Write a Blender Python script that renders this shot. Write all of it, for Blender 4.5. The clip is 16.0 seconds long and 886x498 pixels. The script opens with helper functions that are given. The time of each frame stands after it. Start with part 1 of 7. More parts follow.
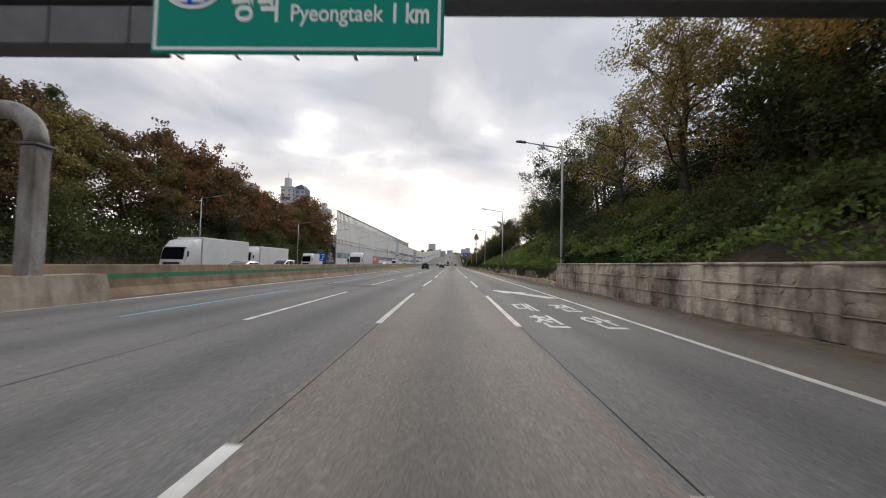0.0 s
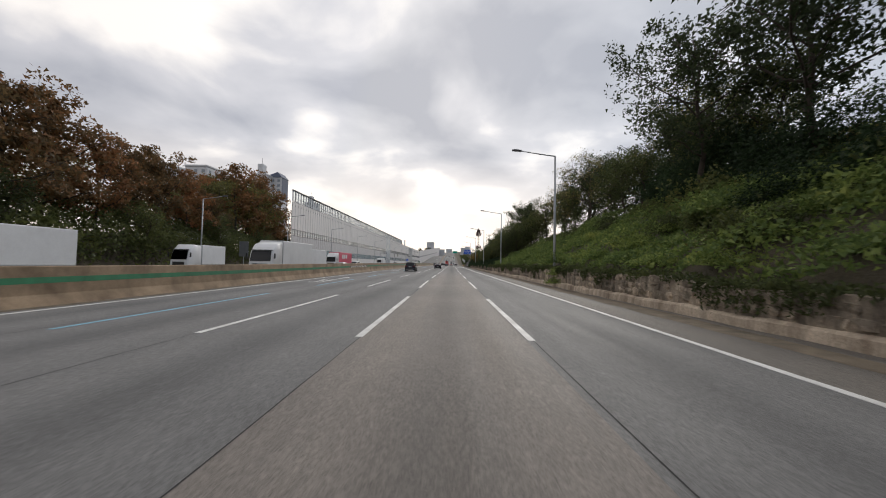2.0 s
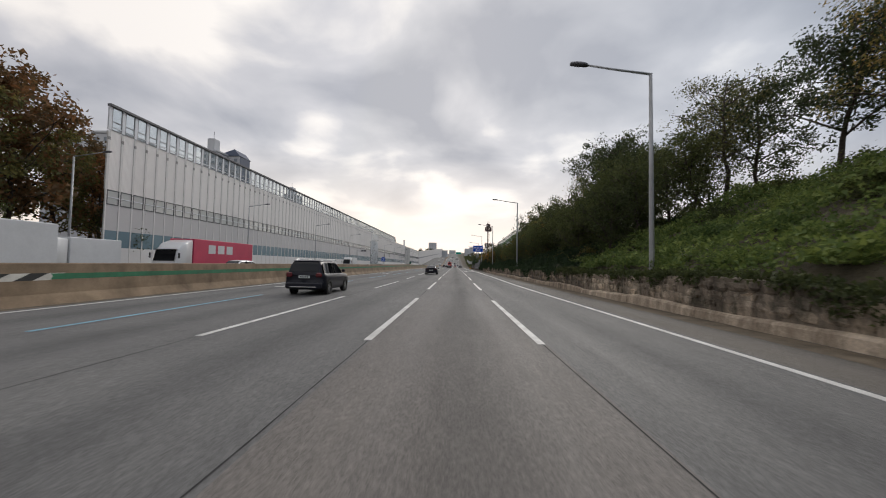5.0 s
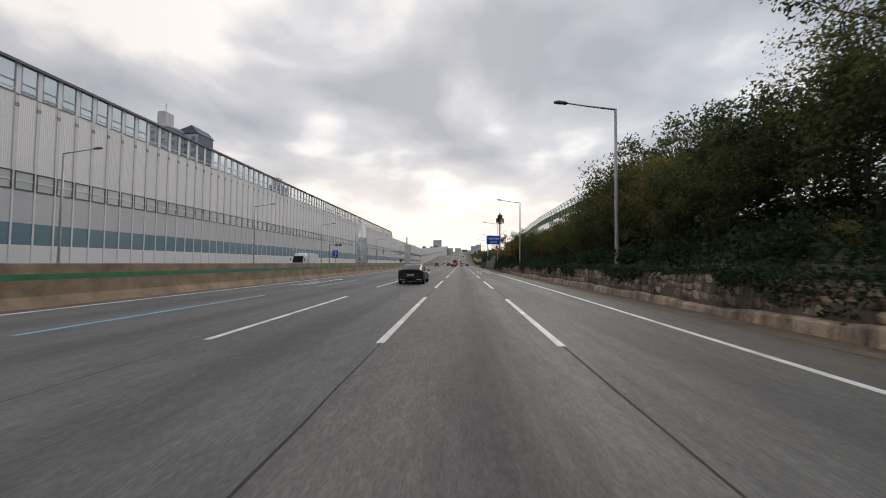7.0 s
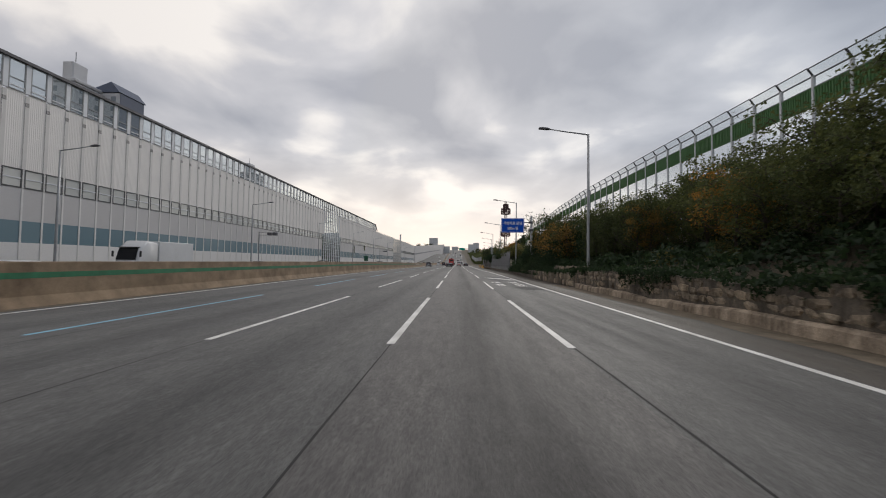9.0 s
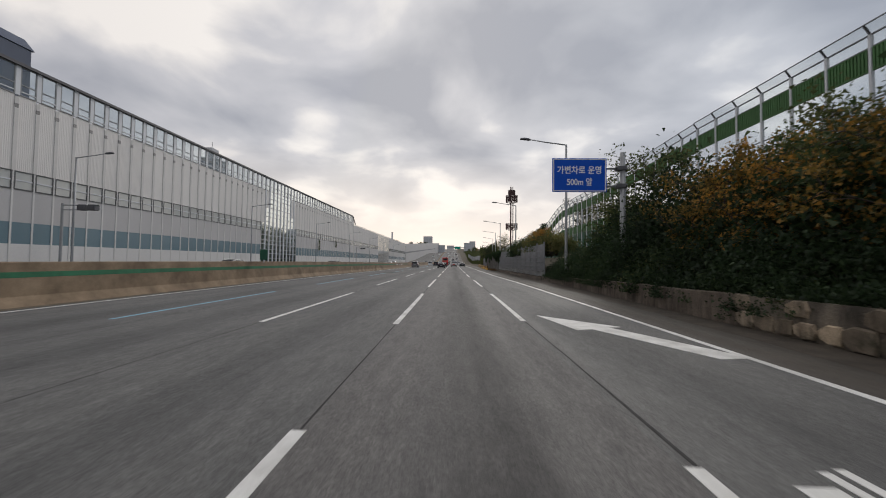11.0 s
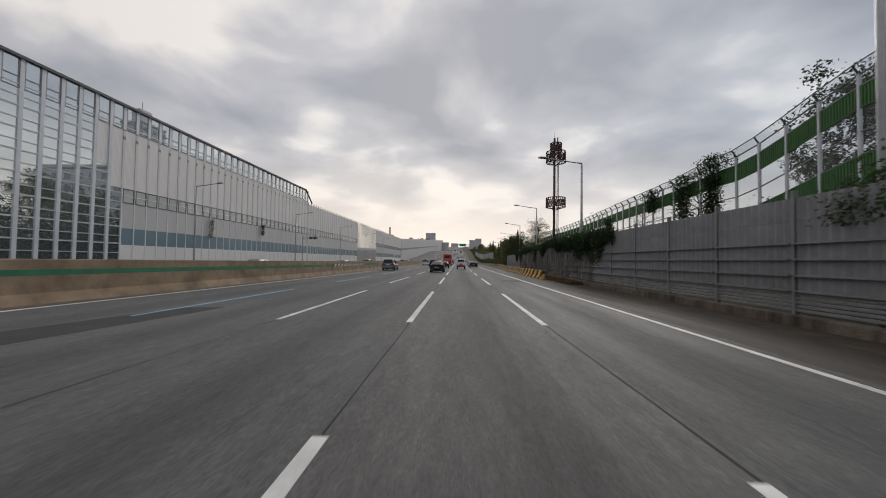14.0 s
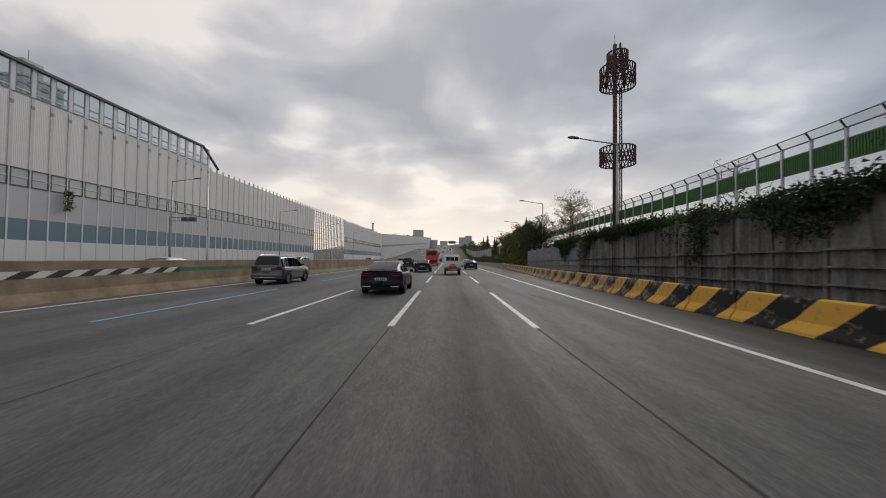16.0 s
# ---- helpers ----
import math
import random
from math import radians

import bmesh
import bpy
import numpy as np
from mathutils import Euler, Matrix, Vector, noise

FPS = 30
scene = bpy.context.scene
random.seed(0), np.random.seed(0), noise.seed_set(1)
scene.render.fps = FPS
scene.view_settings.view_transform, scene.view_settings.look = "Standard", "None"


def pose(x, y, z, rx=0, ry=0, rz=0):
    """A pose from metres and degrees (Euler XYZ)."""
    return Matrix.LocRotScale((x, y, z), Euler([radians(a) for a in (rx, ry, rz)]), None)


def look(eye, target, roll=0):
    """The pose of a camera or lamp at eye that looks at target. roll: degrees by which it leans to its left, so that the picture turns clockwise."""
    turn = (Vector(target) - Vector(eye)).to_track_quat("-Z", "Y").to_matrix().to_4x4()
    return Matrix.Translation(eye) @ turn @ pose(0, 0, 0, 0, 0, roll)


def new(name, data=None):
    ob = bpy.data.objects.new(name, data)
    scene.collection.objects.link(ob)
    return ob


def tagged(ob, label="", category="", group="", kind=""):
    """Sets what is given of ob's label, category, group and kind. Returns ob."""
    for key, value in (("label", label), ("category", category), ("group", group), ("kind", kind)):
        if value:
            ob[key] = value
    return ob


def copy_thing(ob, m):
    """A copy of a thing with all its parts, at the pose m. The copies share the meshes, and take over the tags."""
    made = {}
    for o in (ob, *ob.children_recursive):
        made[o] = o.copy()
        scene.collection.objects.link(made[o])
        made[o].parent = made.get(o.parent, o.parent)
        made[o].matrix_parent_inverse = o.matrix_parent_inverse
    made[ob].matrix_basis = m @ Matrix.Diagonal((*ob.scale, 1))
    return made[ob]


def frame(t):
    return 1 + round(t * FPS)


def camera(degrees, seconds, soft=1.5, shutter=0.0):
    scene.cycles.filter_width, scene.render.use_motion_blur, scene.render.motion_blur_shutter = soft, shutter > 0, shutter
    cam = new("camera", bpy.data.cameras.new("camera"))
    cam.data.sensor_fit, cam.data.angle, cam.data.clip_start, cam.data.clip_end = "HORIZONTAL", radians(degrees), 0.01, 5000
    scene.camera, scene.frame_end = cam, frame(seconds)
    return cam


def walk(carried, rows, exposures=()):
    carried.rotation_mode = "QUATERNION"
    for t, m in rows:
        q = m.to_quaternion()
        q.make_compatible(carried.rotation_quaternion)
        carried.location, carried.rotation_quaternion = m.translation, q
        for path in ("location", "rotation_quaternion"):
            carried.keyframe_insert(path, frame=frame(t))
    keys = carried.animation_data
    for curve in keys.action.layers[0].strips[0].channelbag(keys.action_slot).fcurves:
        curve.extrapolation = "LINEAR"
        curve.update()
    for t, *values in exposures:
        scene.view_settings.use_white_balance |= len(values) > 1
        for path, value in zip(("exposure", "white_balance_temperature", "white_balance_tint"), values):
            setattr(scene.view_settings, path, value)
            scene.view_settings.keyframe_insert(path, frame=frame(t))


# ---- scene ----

# ---------- camera and path ----------
cam = camera(100.7, 16.0, soft=1.0, shutter=0.12)
PATH = [
    (0, (0.102, -1.605, 1.558), (0.051, 0.393, 1.64), 1.2),
    (0.5, (0.063, 7.326, 1.631), (0.018, 9.324, 1.712), 1.0),
    (1, (0.077, 15.253, 1.633), (0.036, 17.251, 1.714), 1.0),
    (1.5, (0.113, 23.417, 1.645), (0.072, 25.415, 1.722), 1.2),
    (2, (0.148, 32.206, 1.608), (0.101, 34.204, 1.686), 1.1),
    (2.5, (0.091, 40.181, 1.604), (0.046, 42.179, 1.677), 1.2),
    (3, (0.107, 48.478, 1.589), (0.058, 50.476, 1.664), 1.2),
    (3.5, (0.047, 56.763, 1.562), (0.003, 58.761, 1.64), 0.9),
    (4, (-0.002, 64.777, 1.593), (-0.057, 66.774, 1.681), 1.2),
    (6.5, (-0.2, 105.325, 1.509), (-0.288, 107.321, 1.592), 0.5),
    (7, (-0.234, 113.434, 1.563), (-0.33, 115.43, 1.641), 0.5),
    (7.5, (-0.35, 121.344, 1.6), (-0.445, 123.34, 1.673), 0.7),
    (8, (-0.478, 129.875, 1.66), (-0.569, 131.872, 1.733), 0.8),
    (10.5, (-0.271, 167.057, 1.664), (-0.329, 169.055, 1.735), 0.7),
    (11, (-0.196, 174.84, 1.738), (-0.251, 176.838, 1.807), 0.7),
    (11.5, (-0.199, 182.478, 1.736), (-0.259, 184.476, 1.798), 0.6),
    (12, (-0.229, 190.373, 1.758), (-0.297, 192.371, 1.818), 0.7),
    (12.5, (-0.324, 198.478, 1.786), (-0.398, 200.476, 1.841), 0.6),
    (13, (-0.454, 206.821, 1.76), (-0.529, 208.819, 1.815), 0.8),
    (13.5, (-0.509, 215.004, 1.722), (-0.593, 217.002, 1.776), 0.6),
    (14, (-0.613, 223.441, 1.679), (-0.691, 225.439, 1.74), 0.9),
    (14.5, (-0.611, 231.566, 1.703), (-0.682, 233.564, 1.758), 0.6),
    (15, (-0.578, 239.966, 1.699), (-0.636, 241.965, 1.749), 0.5),
    (15.5, (-0.485, 248.436, 1.657), (-0.526, 250.435, 1.707), 0.6),
    (16, (-0.483, 256.7, 1.627), (-0.502, 258.7, 1.68), 0.7),
]
walk(cam, [(t, look(eye, target, roll)) for t, eye, target, roll in PATH], [(0, 0.35), (2.5, 0.2), (5, 0.1), (7, 0.12), (8, -0.02), (9.5, -0.02), (13, -0.1), (16, -0.17)])

# ---------- world, sun, exposure ----------


def node_tree(tree):
    """Short helpers to add and wire nodes."""
    def add(kind, ins=None, **props):
        n = tree.nodes.new(kind)
        for k, v in props.items():
            if k == "operation":
                n.operation = v
            elif k == "blend_type":
                n.blend_type = v
            elif k == "data_type":
                n.data_type = v
            elif k == "sky_type":
                n.sky_type = v
        for k, v in (ins or {}).items():
            if isinstance(v, bpy.types.NodeSocket):
                tree.links.new(v, n.inputs[k])
            else:
                n.inputs[k].default_value = v
        return n
    return add


def ramp(add, fac, stops):
    n = add("ShaderNodeValToRGB", {"Fac": fac})
    while len(n.color_ramp.elements) < len(stops):
        n.color_ramp.elements.new(0.5)
    for e, (p, c) in zip(n.color_ramp.elements, stops):
        e.position = p
        e.color = (*c, 1) if len(c) == 3 else c
    return n.outputs["Color"]


SUN_ELEV, SUN_TURN = 32.0, 21.0
world = bpy.data.worlds.new("overcast_sky")
scene.world = world
world.use_nodes = True
wt = world.node_tree
wt.nodes.clear()
add = node_tree(wt)
sky = add("ShaderNodeTexSky", sky_type="NISHITA")
sky.sun_disc = False
sky.sun_elevation, sky.sun_rotation = radians(SUN_ELEV), radians(SUN_TURN)
sky.air_density, sky.dust_density = 1.0, 3.0
coord = add("ShaderNodeTexCoord").outputs["Generated"]
sep = add("ShaderNodeSeparateXYZ", {0: coord})
up = add("ShaderNodeMath", {0: sep.outputs["Z"], 1: 0.0}, operation="MAXIMUM").outputs[0]
lift = add("ShaderNodeMath", {0: up, 1: 0.26}, operation="ADD").outputs[0]
cu = add("ShaderNodeMath", {0: sep.outputs["X"], 1: lift}, operation="DIVIDE").outputs[0]
cv = add("ShaderNodeMath", {0: sep.outputs["Y"], 1: lift}, operation="DIVIDE").outputs[0]
flat = add("ShaderNodeCombineXYZ", {"X": cu, "Y": cv, "Z": 2.3}).outputs[0]
big = add("ShaderNodeTexNoise", {"Vector": flat, "Scale": 0.95, "Detail": 3.0, "Roughness": 0.45, "Distortion": 0.3})
fine = add("ShaderNodeTexNoise", {"Vector": flat, "Scale": 2.1, "Detail": 6.0, "Roughness": 0.47, "Distortion": 0.25})
both = add("ShaderNodeMath", {0: big.outputs["Fac"], 1: 0.5}, operation="MULTIPLY").outputs[0]
both = add("ShaderNodeMath", {0: fine.outputs["Fac"], 1: 0.5, 2: both}, operation="MULTIPLY_ADD").outputs[0]
# thinner, brighter cloud towards the hidden sun and the horizon
sunv = (math.sin(radians(SUN_TURN)) * math.cos(radians(SUN_ELEV)), math.cos(radians(SUN_TURN)) * math.cos(radians(SUN_ELEV)), math.sin(radians(SUN_ELEV)))
near = add("ShaderNodeVectorMath", {0: coord, 1: (0.05, 0.974, 0.22)}, operation="DOT_PRODUCT").outputs["Value"]
near = add("ShaderNodeMath", {0: near, 1: 0.0}, operation="MAXIMUM").outputs[0]
near = add("ShaderNodeMath", {0: near, 1: 14.0}, operation="POWER").outputs[0]
thin = add("ShaderNodeMath", {0: near, 1: 0.035, 2: both}, operation="MULTIPLY_ADD").outputs[0]
thin = add("ShaderNodeMath", {0: sep.outputs["X"], 1: -0.03, 2: thin}, operation="MULTIPLY_ADD").outputs[0]
cloud = ramp(add, thin, [(0.42, (0.405, 0.415, 0.455)), (0.475, (0.515, 0.52, 0.55)), (0.53, (0.64, 0.635, 0.655)), (0.60, (1.04, 0.99, 0.93))])
haze = ramp(add, up, [(0.0, (1, 1, 1)), (0.08, (0.9, 0.9, 0.9)), (0.17, (0.38, 0.38, 0.38)), (0.28, (0.0, 0.0, 0.0))])
wide = add("ShaderNodeMath", {0: sep.outputs["Y"], 1: 0.35, 2: 0.62}, operation="MULTIPLY_ADD").outputs[0]
wide = add("ShaderNodeMath", {0: wide, 1: 0.0}, operation="MAXIMUM").outputs[0]
haze = add("ShaderNodeMath", {0: haze, 1: wide}, operation="MULTIPLY").outputs[0]
mixh = add("ShaderNodeMix", {"Factor": haze, "A": cloud, "B": (0.93, 0.88, 0.83, 1)}, data_type="RGBA")
mixh.inputs[6].default_value = (0, 0, 0, 1)
wt.links.new(cloud, mixh.inputs[6])
mixh.inputs[7].default_value = (1.16, 1.02, 0.88, 1)
blue = add("ShaderNodeMix", {"Factor": 0.12}, data_type="RGBA")
wt.links.new(mixh.outputs[2], blue.inputs[6])
skyd = add("ShaderNodeVectorMath", {0: sky.outputs[0], 1: (0.10, 0.10, 0.10)}, operation="MULTIPLY")
skyd = add("ShaderNodeVectorMath", {0: skyd.outputs[0], 1: (0.7, 0.7, 0.7)}, operation="MINIMUM")
wt.links.new(skyd.outputs[0], blue.inputs[7])
cool = add("ShaderNodeMath", {0: sep.outputs["X"], 1: 0.5, 2: 0.5}, operation="MULTIPLY_ADD").outputs[0]
tint = ramp(add, cool, [(0.15, (0.86, 0.85, 0.855)), (0.38, (0.97, 0.965, 0.965)), (0.5, (1.0, 0.99, 0.99)), (0.85, (0.76, 0.81, 0.88))])
tinted = add("ShaderNodeVectorMath", {0: blue.outputs[2], 1: tint}, operation="MULTIPLY")
bg = add("ShaderNodeBackground", {"Color": tinted.outputs[0], "Strength": 1.08})
outw = wt.nodes.new("ShaderNodeOutputWorld")
wt.links.new(bg.outputs[0], outw.inputs[0])

sun = new("sun", bpy.data.lights.new("sun", "SUN"))
sun.data.energy, sun.data.angle, sun.data.color = 1.25, radians(25), (1.0, 0.95, 0.88)
sun.matrix_world = look((0, 0, 50), (-sunv[0] * 10, -sunv[1] * 10, 50 - sunv[2] * 10))


# ---------- materials ----------
def material(name, base, rough=0.8, vary=0.25, scale=3.0, fine=40.0, bump=0.15, metal=0.0, stain=None, spec=0.4, rand=0.0, dist=0.02):
    """A surface with large stains and fine grain, in object metres."""
    m = bpy.data.materials.new(name)
    m.use_nodes = True
    t = m.node_tree
    add = node_tree(t)
    b = t.nodes["Principled BSDF"]
    co = add("ShaderNodeTexCoord").outputs["Object"]
    n1 = add("ShaderNodeTexNoise", {"Vector": co, "Scale": scale, "Detail": 6.0, "Roughness": 0.62}).outputs["Fac"]
    n2 = add("ShaderNodeTexNoise", {"Vector": co, "Scale": fine, "Detail": 3.0, "Roughness": 0.6}).outputs["Fac"]
    dark = tuple(c * (1 - vary) for c in base)
    light = tuple(min(1, c * (1 + vary)) for c in base)
    c1 = ramp(add, n1, [(0.3, stain or dark), (0.68, light)])
    c2 = ramp(add, n2, [(0.3, (1 - vary * 0.6,) * 3), (0.7, (1, 1, 1))])
    mul = add("ShaderNodeMix", {"Factor": 1.0}, data_type="RGBA", blend_type="MULTIPLY")
    t.links.new(c1, mul.inputs[6])
    t.links.new(c2, mul.inputs[7])
    col = mul.outputs[2]
    if rand:
        info = add("ShaderNodeObjectInfo").outputs["Random"]
        r = ramp(add, info, [(0.0, (1 - rand,) * 3), (1.0, (1.0, 1.0, 1.0))])
        mr = add("ShaderNodeMix", {"Factor": 1.0}, data_type="RGBA", blend_type="MULTIPLY")
        t.links.new(col, mr.inputs[6])
        t.links.new(r, mr.inputs[7])
        col = mr.outputs[2]
    t.links.new(col, b.inputs["Base Color"])
    b.inputs["Roughness"].default_value = rough
    b.inputs["Metallic"].default_value = metal
    b.inputs["Specular IOR Level"].default_value = spec
    if bump:
        bp = add("ShaderNodeBump", {"Height": n2, "Strength": bump, "Distance": dist})
        t.links.new(bp.outputs[0], b.inputs["Normal"])
    return m


def streaked(name, light, dark, rough=0.95, fine=18.0, bump=0.6, large=0.4, each=False):
    """Stone or concrete with dark runs of water and dirt down its face."""
    m = bpy.data.materials.new(name)
    m.use_nodes = True
    t = m.node_tree
    add = node_tree(t)
    b = t.nodes["Principled BSDF"]
    pos = add("ShaderNodeNewGeometry").outputs["Position"]
    tall = add("ShaderNodeVectorMath", {0: pos, 1: (1.0, 1.0, 0.22)}, operation="MULTIPLY").outputs[0]
    runs = add("ShaderNodeTexNoise", {"Vector": tall, "Scale": 2.2, "Detail": 7.0, "Roughness": 0.65, "Distortion": 0.4}).outputs["Fac"]
    blot = add("ShaderNodeTexNoise", {"Vector": pos, "Scale": 0.5, "Detail": 5.0, "Roughness": 0.6}).outputs["Fac"]
    grain = add("ShaderNodeTexNoise", {"Vector": pos, "Scale": fine, "Detail": 4.0, "Roughness": 0.7}).outputs["Fac"]
    f = add("ShaderNodeMath", {0: runs, 1: 1.0 - large}, operation="MULTIPLY").outputs[0]
    f = add("ShaderNodeMath", {0: blot, 1: large, 2: f}, operation="MULTIPLY_ADD").outputs[0]
    mid = tuple((a + c) / 2 for a, c in zip(light, dark))
    col = ramp(add, f, [(0.38, dark), (0.50, mid), (0.60, light)])
    if each:
        tone = ramp(add, add("ShaderNodeObjectInfo").outputs["Random"], [(0.0, (0.55, 0.54, 0.52)), (0.6, (0.95, 0.95, 0.95)), (1.0, (1.25, 1.22, 1.16))])
        mt = add("ShaderNodeMix", {"Factor": 1.0}, data_type="RGBA", blend_type="MULTIPLY")
        t.links.new(col, mt.inputs[6])
        t.links.new(tone, mt.inputs[7])
        moss = add("ShaderNodeTexNoise", {"Vector": pos, "Scale": 1.3, "Detail": 8.0, "Roughness": 0.75}).outputs["Fac"]
        mossy = ramp(add, moss, [(0.52, (0, 0, 0)), (0.66, (0.85, 0.85, 0.85))])
        mm = add("ShaderNodeMix", {"Factor": mossy}, data_type="RGBA")
        t.links.new(mt.outputs[2], mm.inputs[6])
        mm.inputs[7].default_value = (0.045, 0.046, 0.028, 1)
        col = mm.outputs[2]
    g = ramp(add, grain, [(0.3, (0.7, 0.7, 0.7)), (0.7, (1.1, 1.1, 1.1))])
    mg = add("ShaderNodeMix", {"Factor": 1.0}, data_type="RGBA", blend_type="MULTIPLY")
    t.links.new(col, mg.inputs[6])
    t.links.new(g, mg.inputs[7])
    t.links.new(mg.outputs[2], b.inputs["Base Color"])
    b.inputs["Roughness"].default_value = rough
    bp = add("ShaderNodeBump", {"Height": grain, "Strength": bump, "Distance": 0.04})
    t.links.new(bp.outputs[0], b.inputs["Normal"])
    return m


def leaf_material(name, stops, dark=0.55):
    """Leaves: colour by leaf and by plant, some light shining through."""
    m = bpy.data.materials.new(name)
    m.use_nodes = True
    t = m.node_tree
    add = node_tree(t)
    t.nodes.clear()
    isl = add("ShaderNodeNewGeometry").outputs["Random Per Island"]
    info = add("ShaderNodeObjectInfo").outputs["Random"]
    co = add("ShaderNodeTexCoord").outputs["Object"]
    nz = add("ShaderNodeTexNoise", {"Vector": co, "Scale": 0.45, "Detail": 2.0}).outputs["Fac"]
    f = add("ShaderNodeMath", {0: isl, 1: 0.34}, operation="MULTIPLY").outputs[0]
    f = add("ShaderNodeMath", {0: info, 1: 0.30, 2: f}, operation="MULTIPLY_ADD").outputs[0]
    f = add("ShaderNodeMath", {0: nz, 1: 0.40, 2: f}, operation="MULTIPLY_ADD").outputs[0]
    col = ramp(add, f, stops)
    d = add("ShaderNodeBsdfDiffuse", {"Color": col})
    tr = add("ShaderNodeBsdfTranslucent", {"Color": col})
    gl = add("ShaderNodeBsdfGlossy", {"Color": (0.6, 0.6, 0.6, 1), "Roughness": 0.5})
    mx = add("ShaderNodeMixShader", {0: 0.4, 1: d.outputs[0], 2: tr.outputs[0]})
    mg = add("ShaderNodeMixShader", {0: 0.03, 1: mx.outputs[0], 2: gl.outputs[0]})
    o = t.nodes.new("ShaderNodeOutputMaterial")
    t.links.new(mg.outputs[0], o.inputs[0])
    return m


def plain(name, base, rough=0.4, metal=0.0, emit=0.0, coat=0.0, spec=0.5):
    m = bpy.data.materials.new(name)
    m.use_nodes = True
    b = m.node_tree.nodes["Principled BSDF"]
    b.inputs["Base Color"].default_value = (*base, 1)
    b.inputs["Roughness"].default_value = rough
    b.inputs["Metallic"].default_value = metal
    b.inputs["Coat Weight"].default_value = coat
    b.inputs["Specular IOR Level"].default_value = spec
    if emit:
        b.inputs["Emission Color"].default_value = (*base, 1)
        b.inputs["Emission Strength"].default_value = emit
    return m


def pane(name, tint, clear, rough=0.05):
    """A thin pane: part see-through, part tinted gloss."""
    m = bpy.data.materials.new(name)
    m.use_nodes = True
    t = m.node_tree
    add = node_tree(t)
    t.nodes.clear()
    top = max(tint)
    tr = add("ShaderNodeBsdfTransparent", {"Color": (*[0.55 + 0.40 * c / top for c in tint], 1)})
    p = add("ShaderNodeBsdfPrincipled", {"Base Color": (*tint, 1), "Roughness": rough, "Specular IOR Level": 0.5})
    mx = add("ShaderNodeMixShader", {0: clear, 1: p.outputs[0], 2: tr.outputs[0]})
    o = t.nodes.new("ShaderNodeOutputMaterial")
    t.links.new(mx.outputs[0], o.inputs[0])
    return m


def asphalt(name):
    """Worn road: lighter wheel tracks, oil darkening down each lane's middle, patches and grit."""
    m = bpy.data.materials.new(name)
    m.use_nodes = True
    t = m.node_tree
    add = node_tree(t)
    b = t.nodes["Principled BSDF"]
    co = add("ShaderNodeTexCoord").outputs["Object"]
    sp = add("ShaderNodeSeparateXYZ", {0: co})
    long = add("ShaderNodeVectorMath", {0: co, 1: (1.0, 0.05, 1.0)}, operation="MULTIPLY").outputs[0]
    streak = add("ShaderNodeTexNoise", {"Vector": long, "Scale": 1.6, "Detail": 5.0, "Roughness": 0.6}).outputs["Fac"]
    cloudy = add("ShaderNodeTexNoise", {"Vector": co, "Scale": 0.16, "Detail": 5.0}).outputs["Fac"]
    grit = add("ShaderNodeTexNoise", {"Vector": co, "Scale": 70.0, "Detail": 2.0, "Roughness": 0.7}).outputs["Fac"]
    # lane rhythm: 3.6 m apart, mid-lane at multiples of 3.6
    ph = add("ShaderNodeMath", {0: sp.outputs["X"], 1: 2 * math.pi / 3.6}, operation="MULTIPLY").outputs[0]
    c1 = add("ShaderNodeMath", {0: ph}, operation="COSINE").outputs[0]
    ph2 = add("ShaderNodeMath", {0: ph, 1: 2.0}, operation="MULTIPLY").outputs[0]
    c2 = add("ShaderNodeMath", {0: ph2}, operation="COSINE").outputs[0]
    v = add("ShaderNodeMath", {0: c1, 1: -0.085, 2: 0.5}, operation="MULTIPLY_ADD").outputs[0]
    v = add("ShaderNodeMath", {0: c2, 1: -0.06, 2: v}, operation="MULTIPLY_ADD").outputs[0]
    s1 = add("ShaderNodeMath", {0: streak, 1: 0.30, 2: v}, operation="MULTIPLY_ADD").outputs[0]
    s2 = add("ShaderNodeMath", {0: cloudy, 1: 0.45, 2: s1}, operation="MULTIPLY_ADD").outputs[0]
    # the first stretch is older and paler in the middle lane, browner too
    col = ramp(add, s2, [(0.62, (0.108, 0.106, 0.107)), (0.86, (0.172, 0.168, 0.168)), (1.0, (0.210, 0.205, 0.202))])
    mid = add("ShaderNodeMath", {0: sp.outputs["X"]}, operation="ABSOLUTE").outputs[0]
    inm = add("ShaderNodeMath", {0: mid, 1: 1.78}, operation="LESS_THAN").outputs[0]
    yb = add("ShaderNodeMapRange", {"Value": sp.outputs["Y"], "From Min": 72.0, "From Max": 100.0, "To Min": 1.0, "To Max": 0.0}).outputs[0]
    old = add("ShaderNodeMath", {0: inm, 1: yb}, operation="MULTIPLY").outputs[0]
    oldf = add("ShaderNodeMath", {0: old, 1: 0.75}, operation="MULTIPLY").outputs[0]
    brown = add("ShaderNodeMix", {"Factor": oldf}, data_type="RGBA", blend_type="MULTIPLY")
    t.links.new(col, brown.inputs[6])
    brown.inputs[7].default_value = (1.28, 1.18, 1.04, 1)
    side = add("ShaderNodeMath", {0: sp.outputs["X"], 1: 5.45}, operation="GREATER_THAN").outputs[0]
    sidef = add("ShaderNodeMath", {0: side, 1: 0.8}, operation="MULTIPLY").outputs[0]
    verge = add("ShaderNodeMix", {"Factor": sidef}, data_type="RGBA", blend_type="MULTIPLY")
    t.links.new(brown.outputs[2], verge.inputs[6])
    verge.inputs[7].default_value = (1.06, 0.94, 0.80, 1)
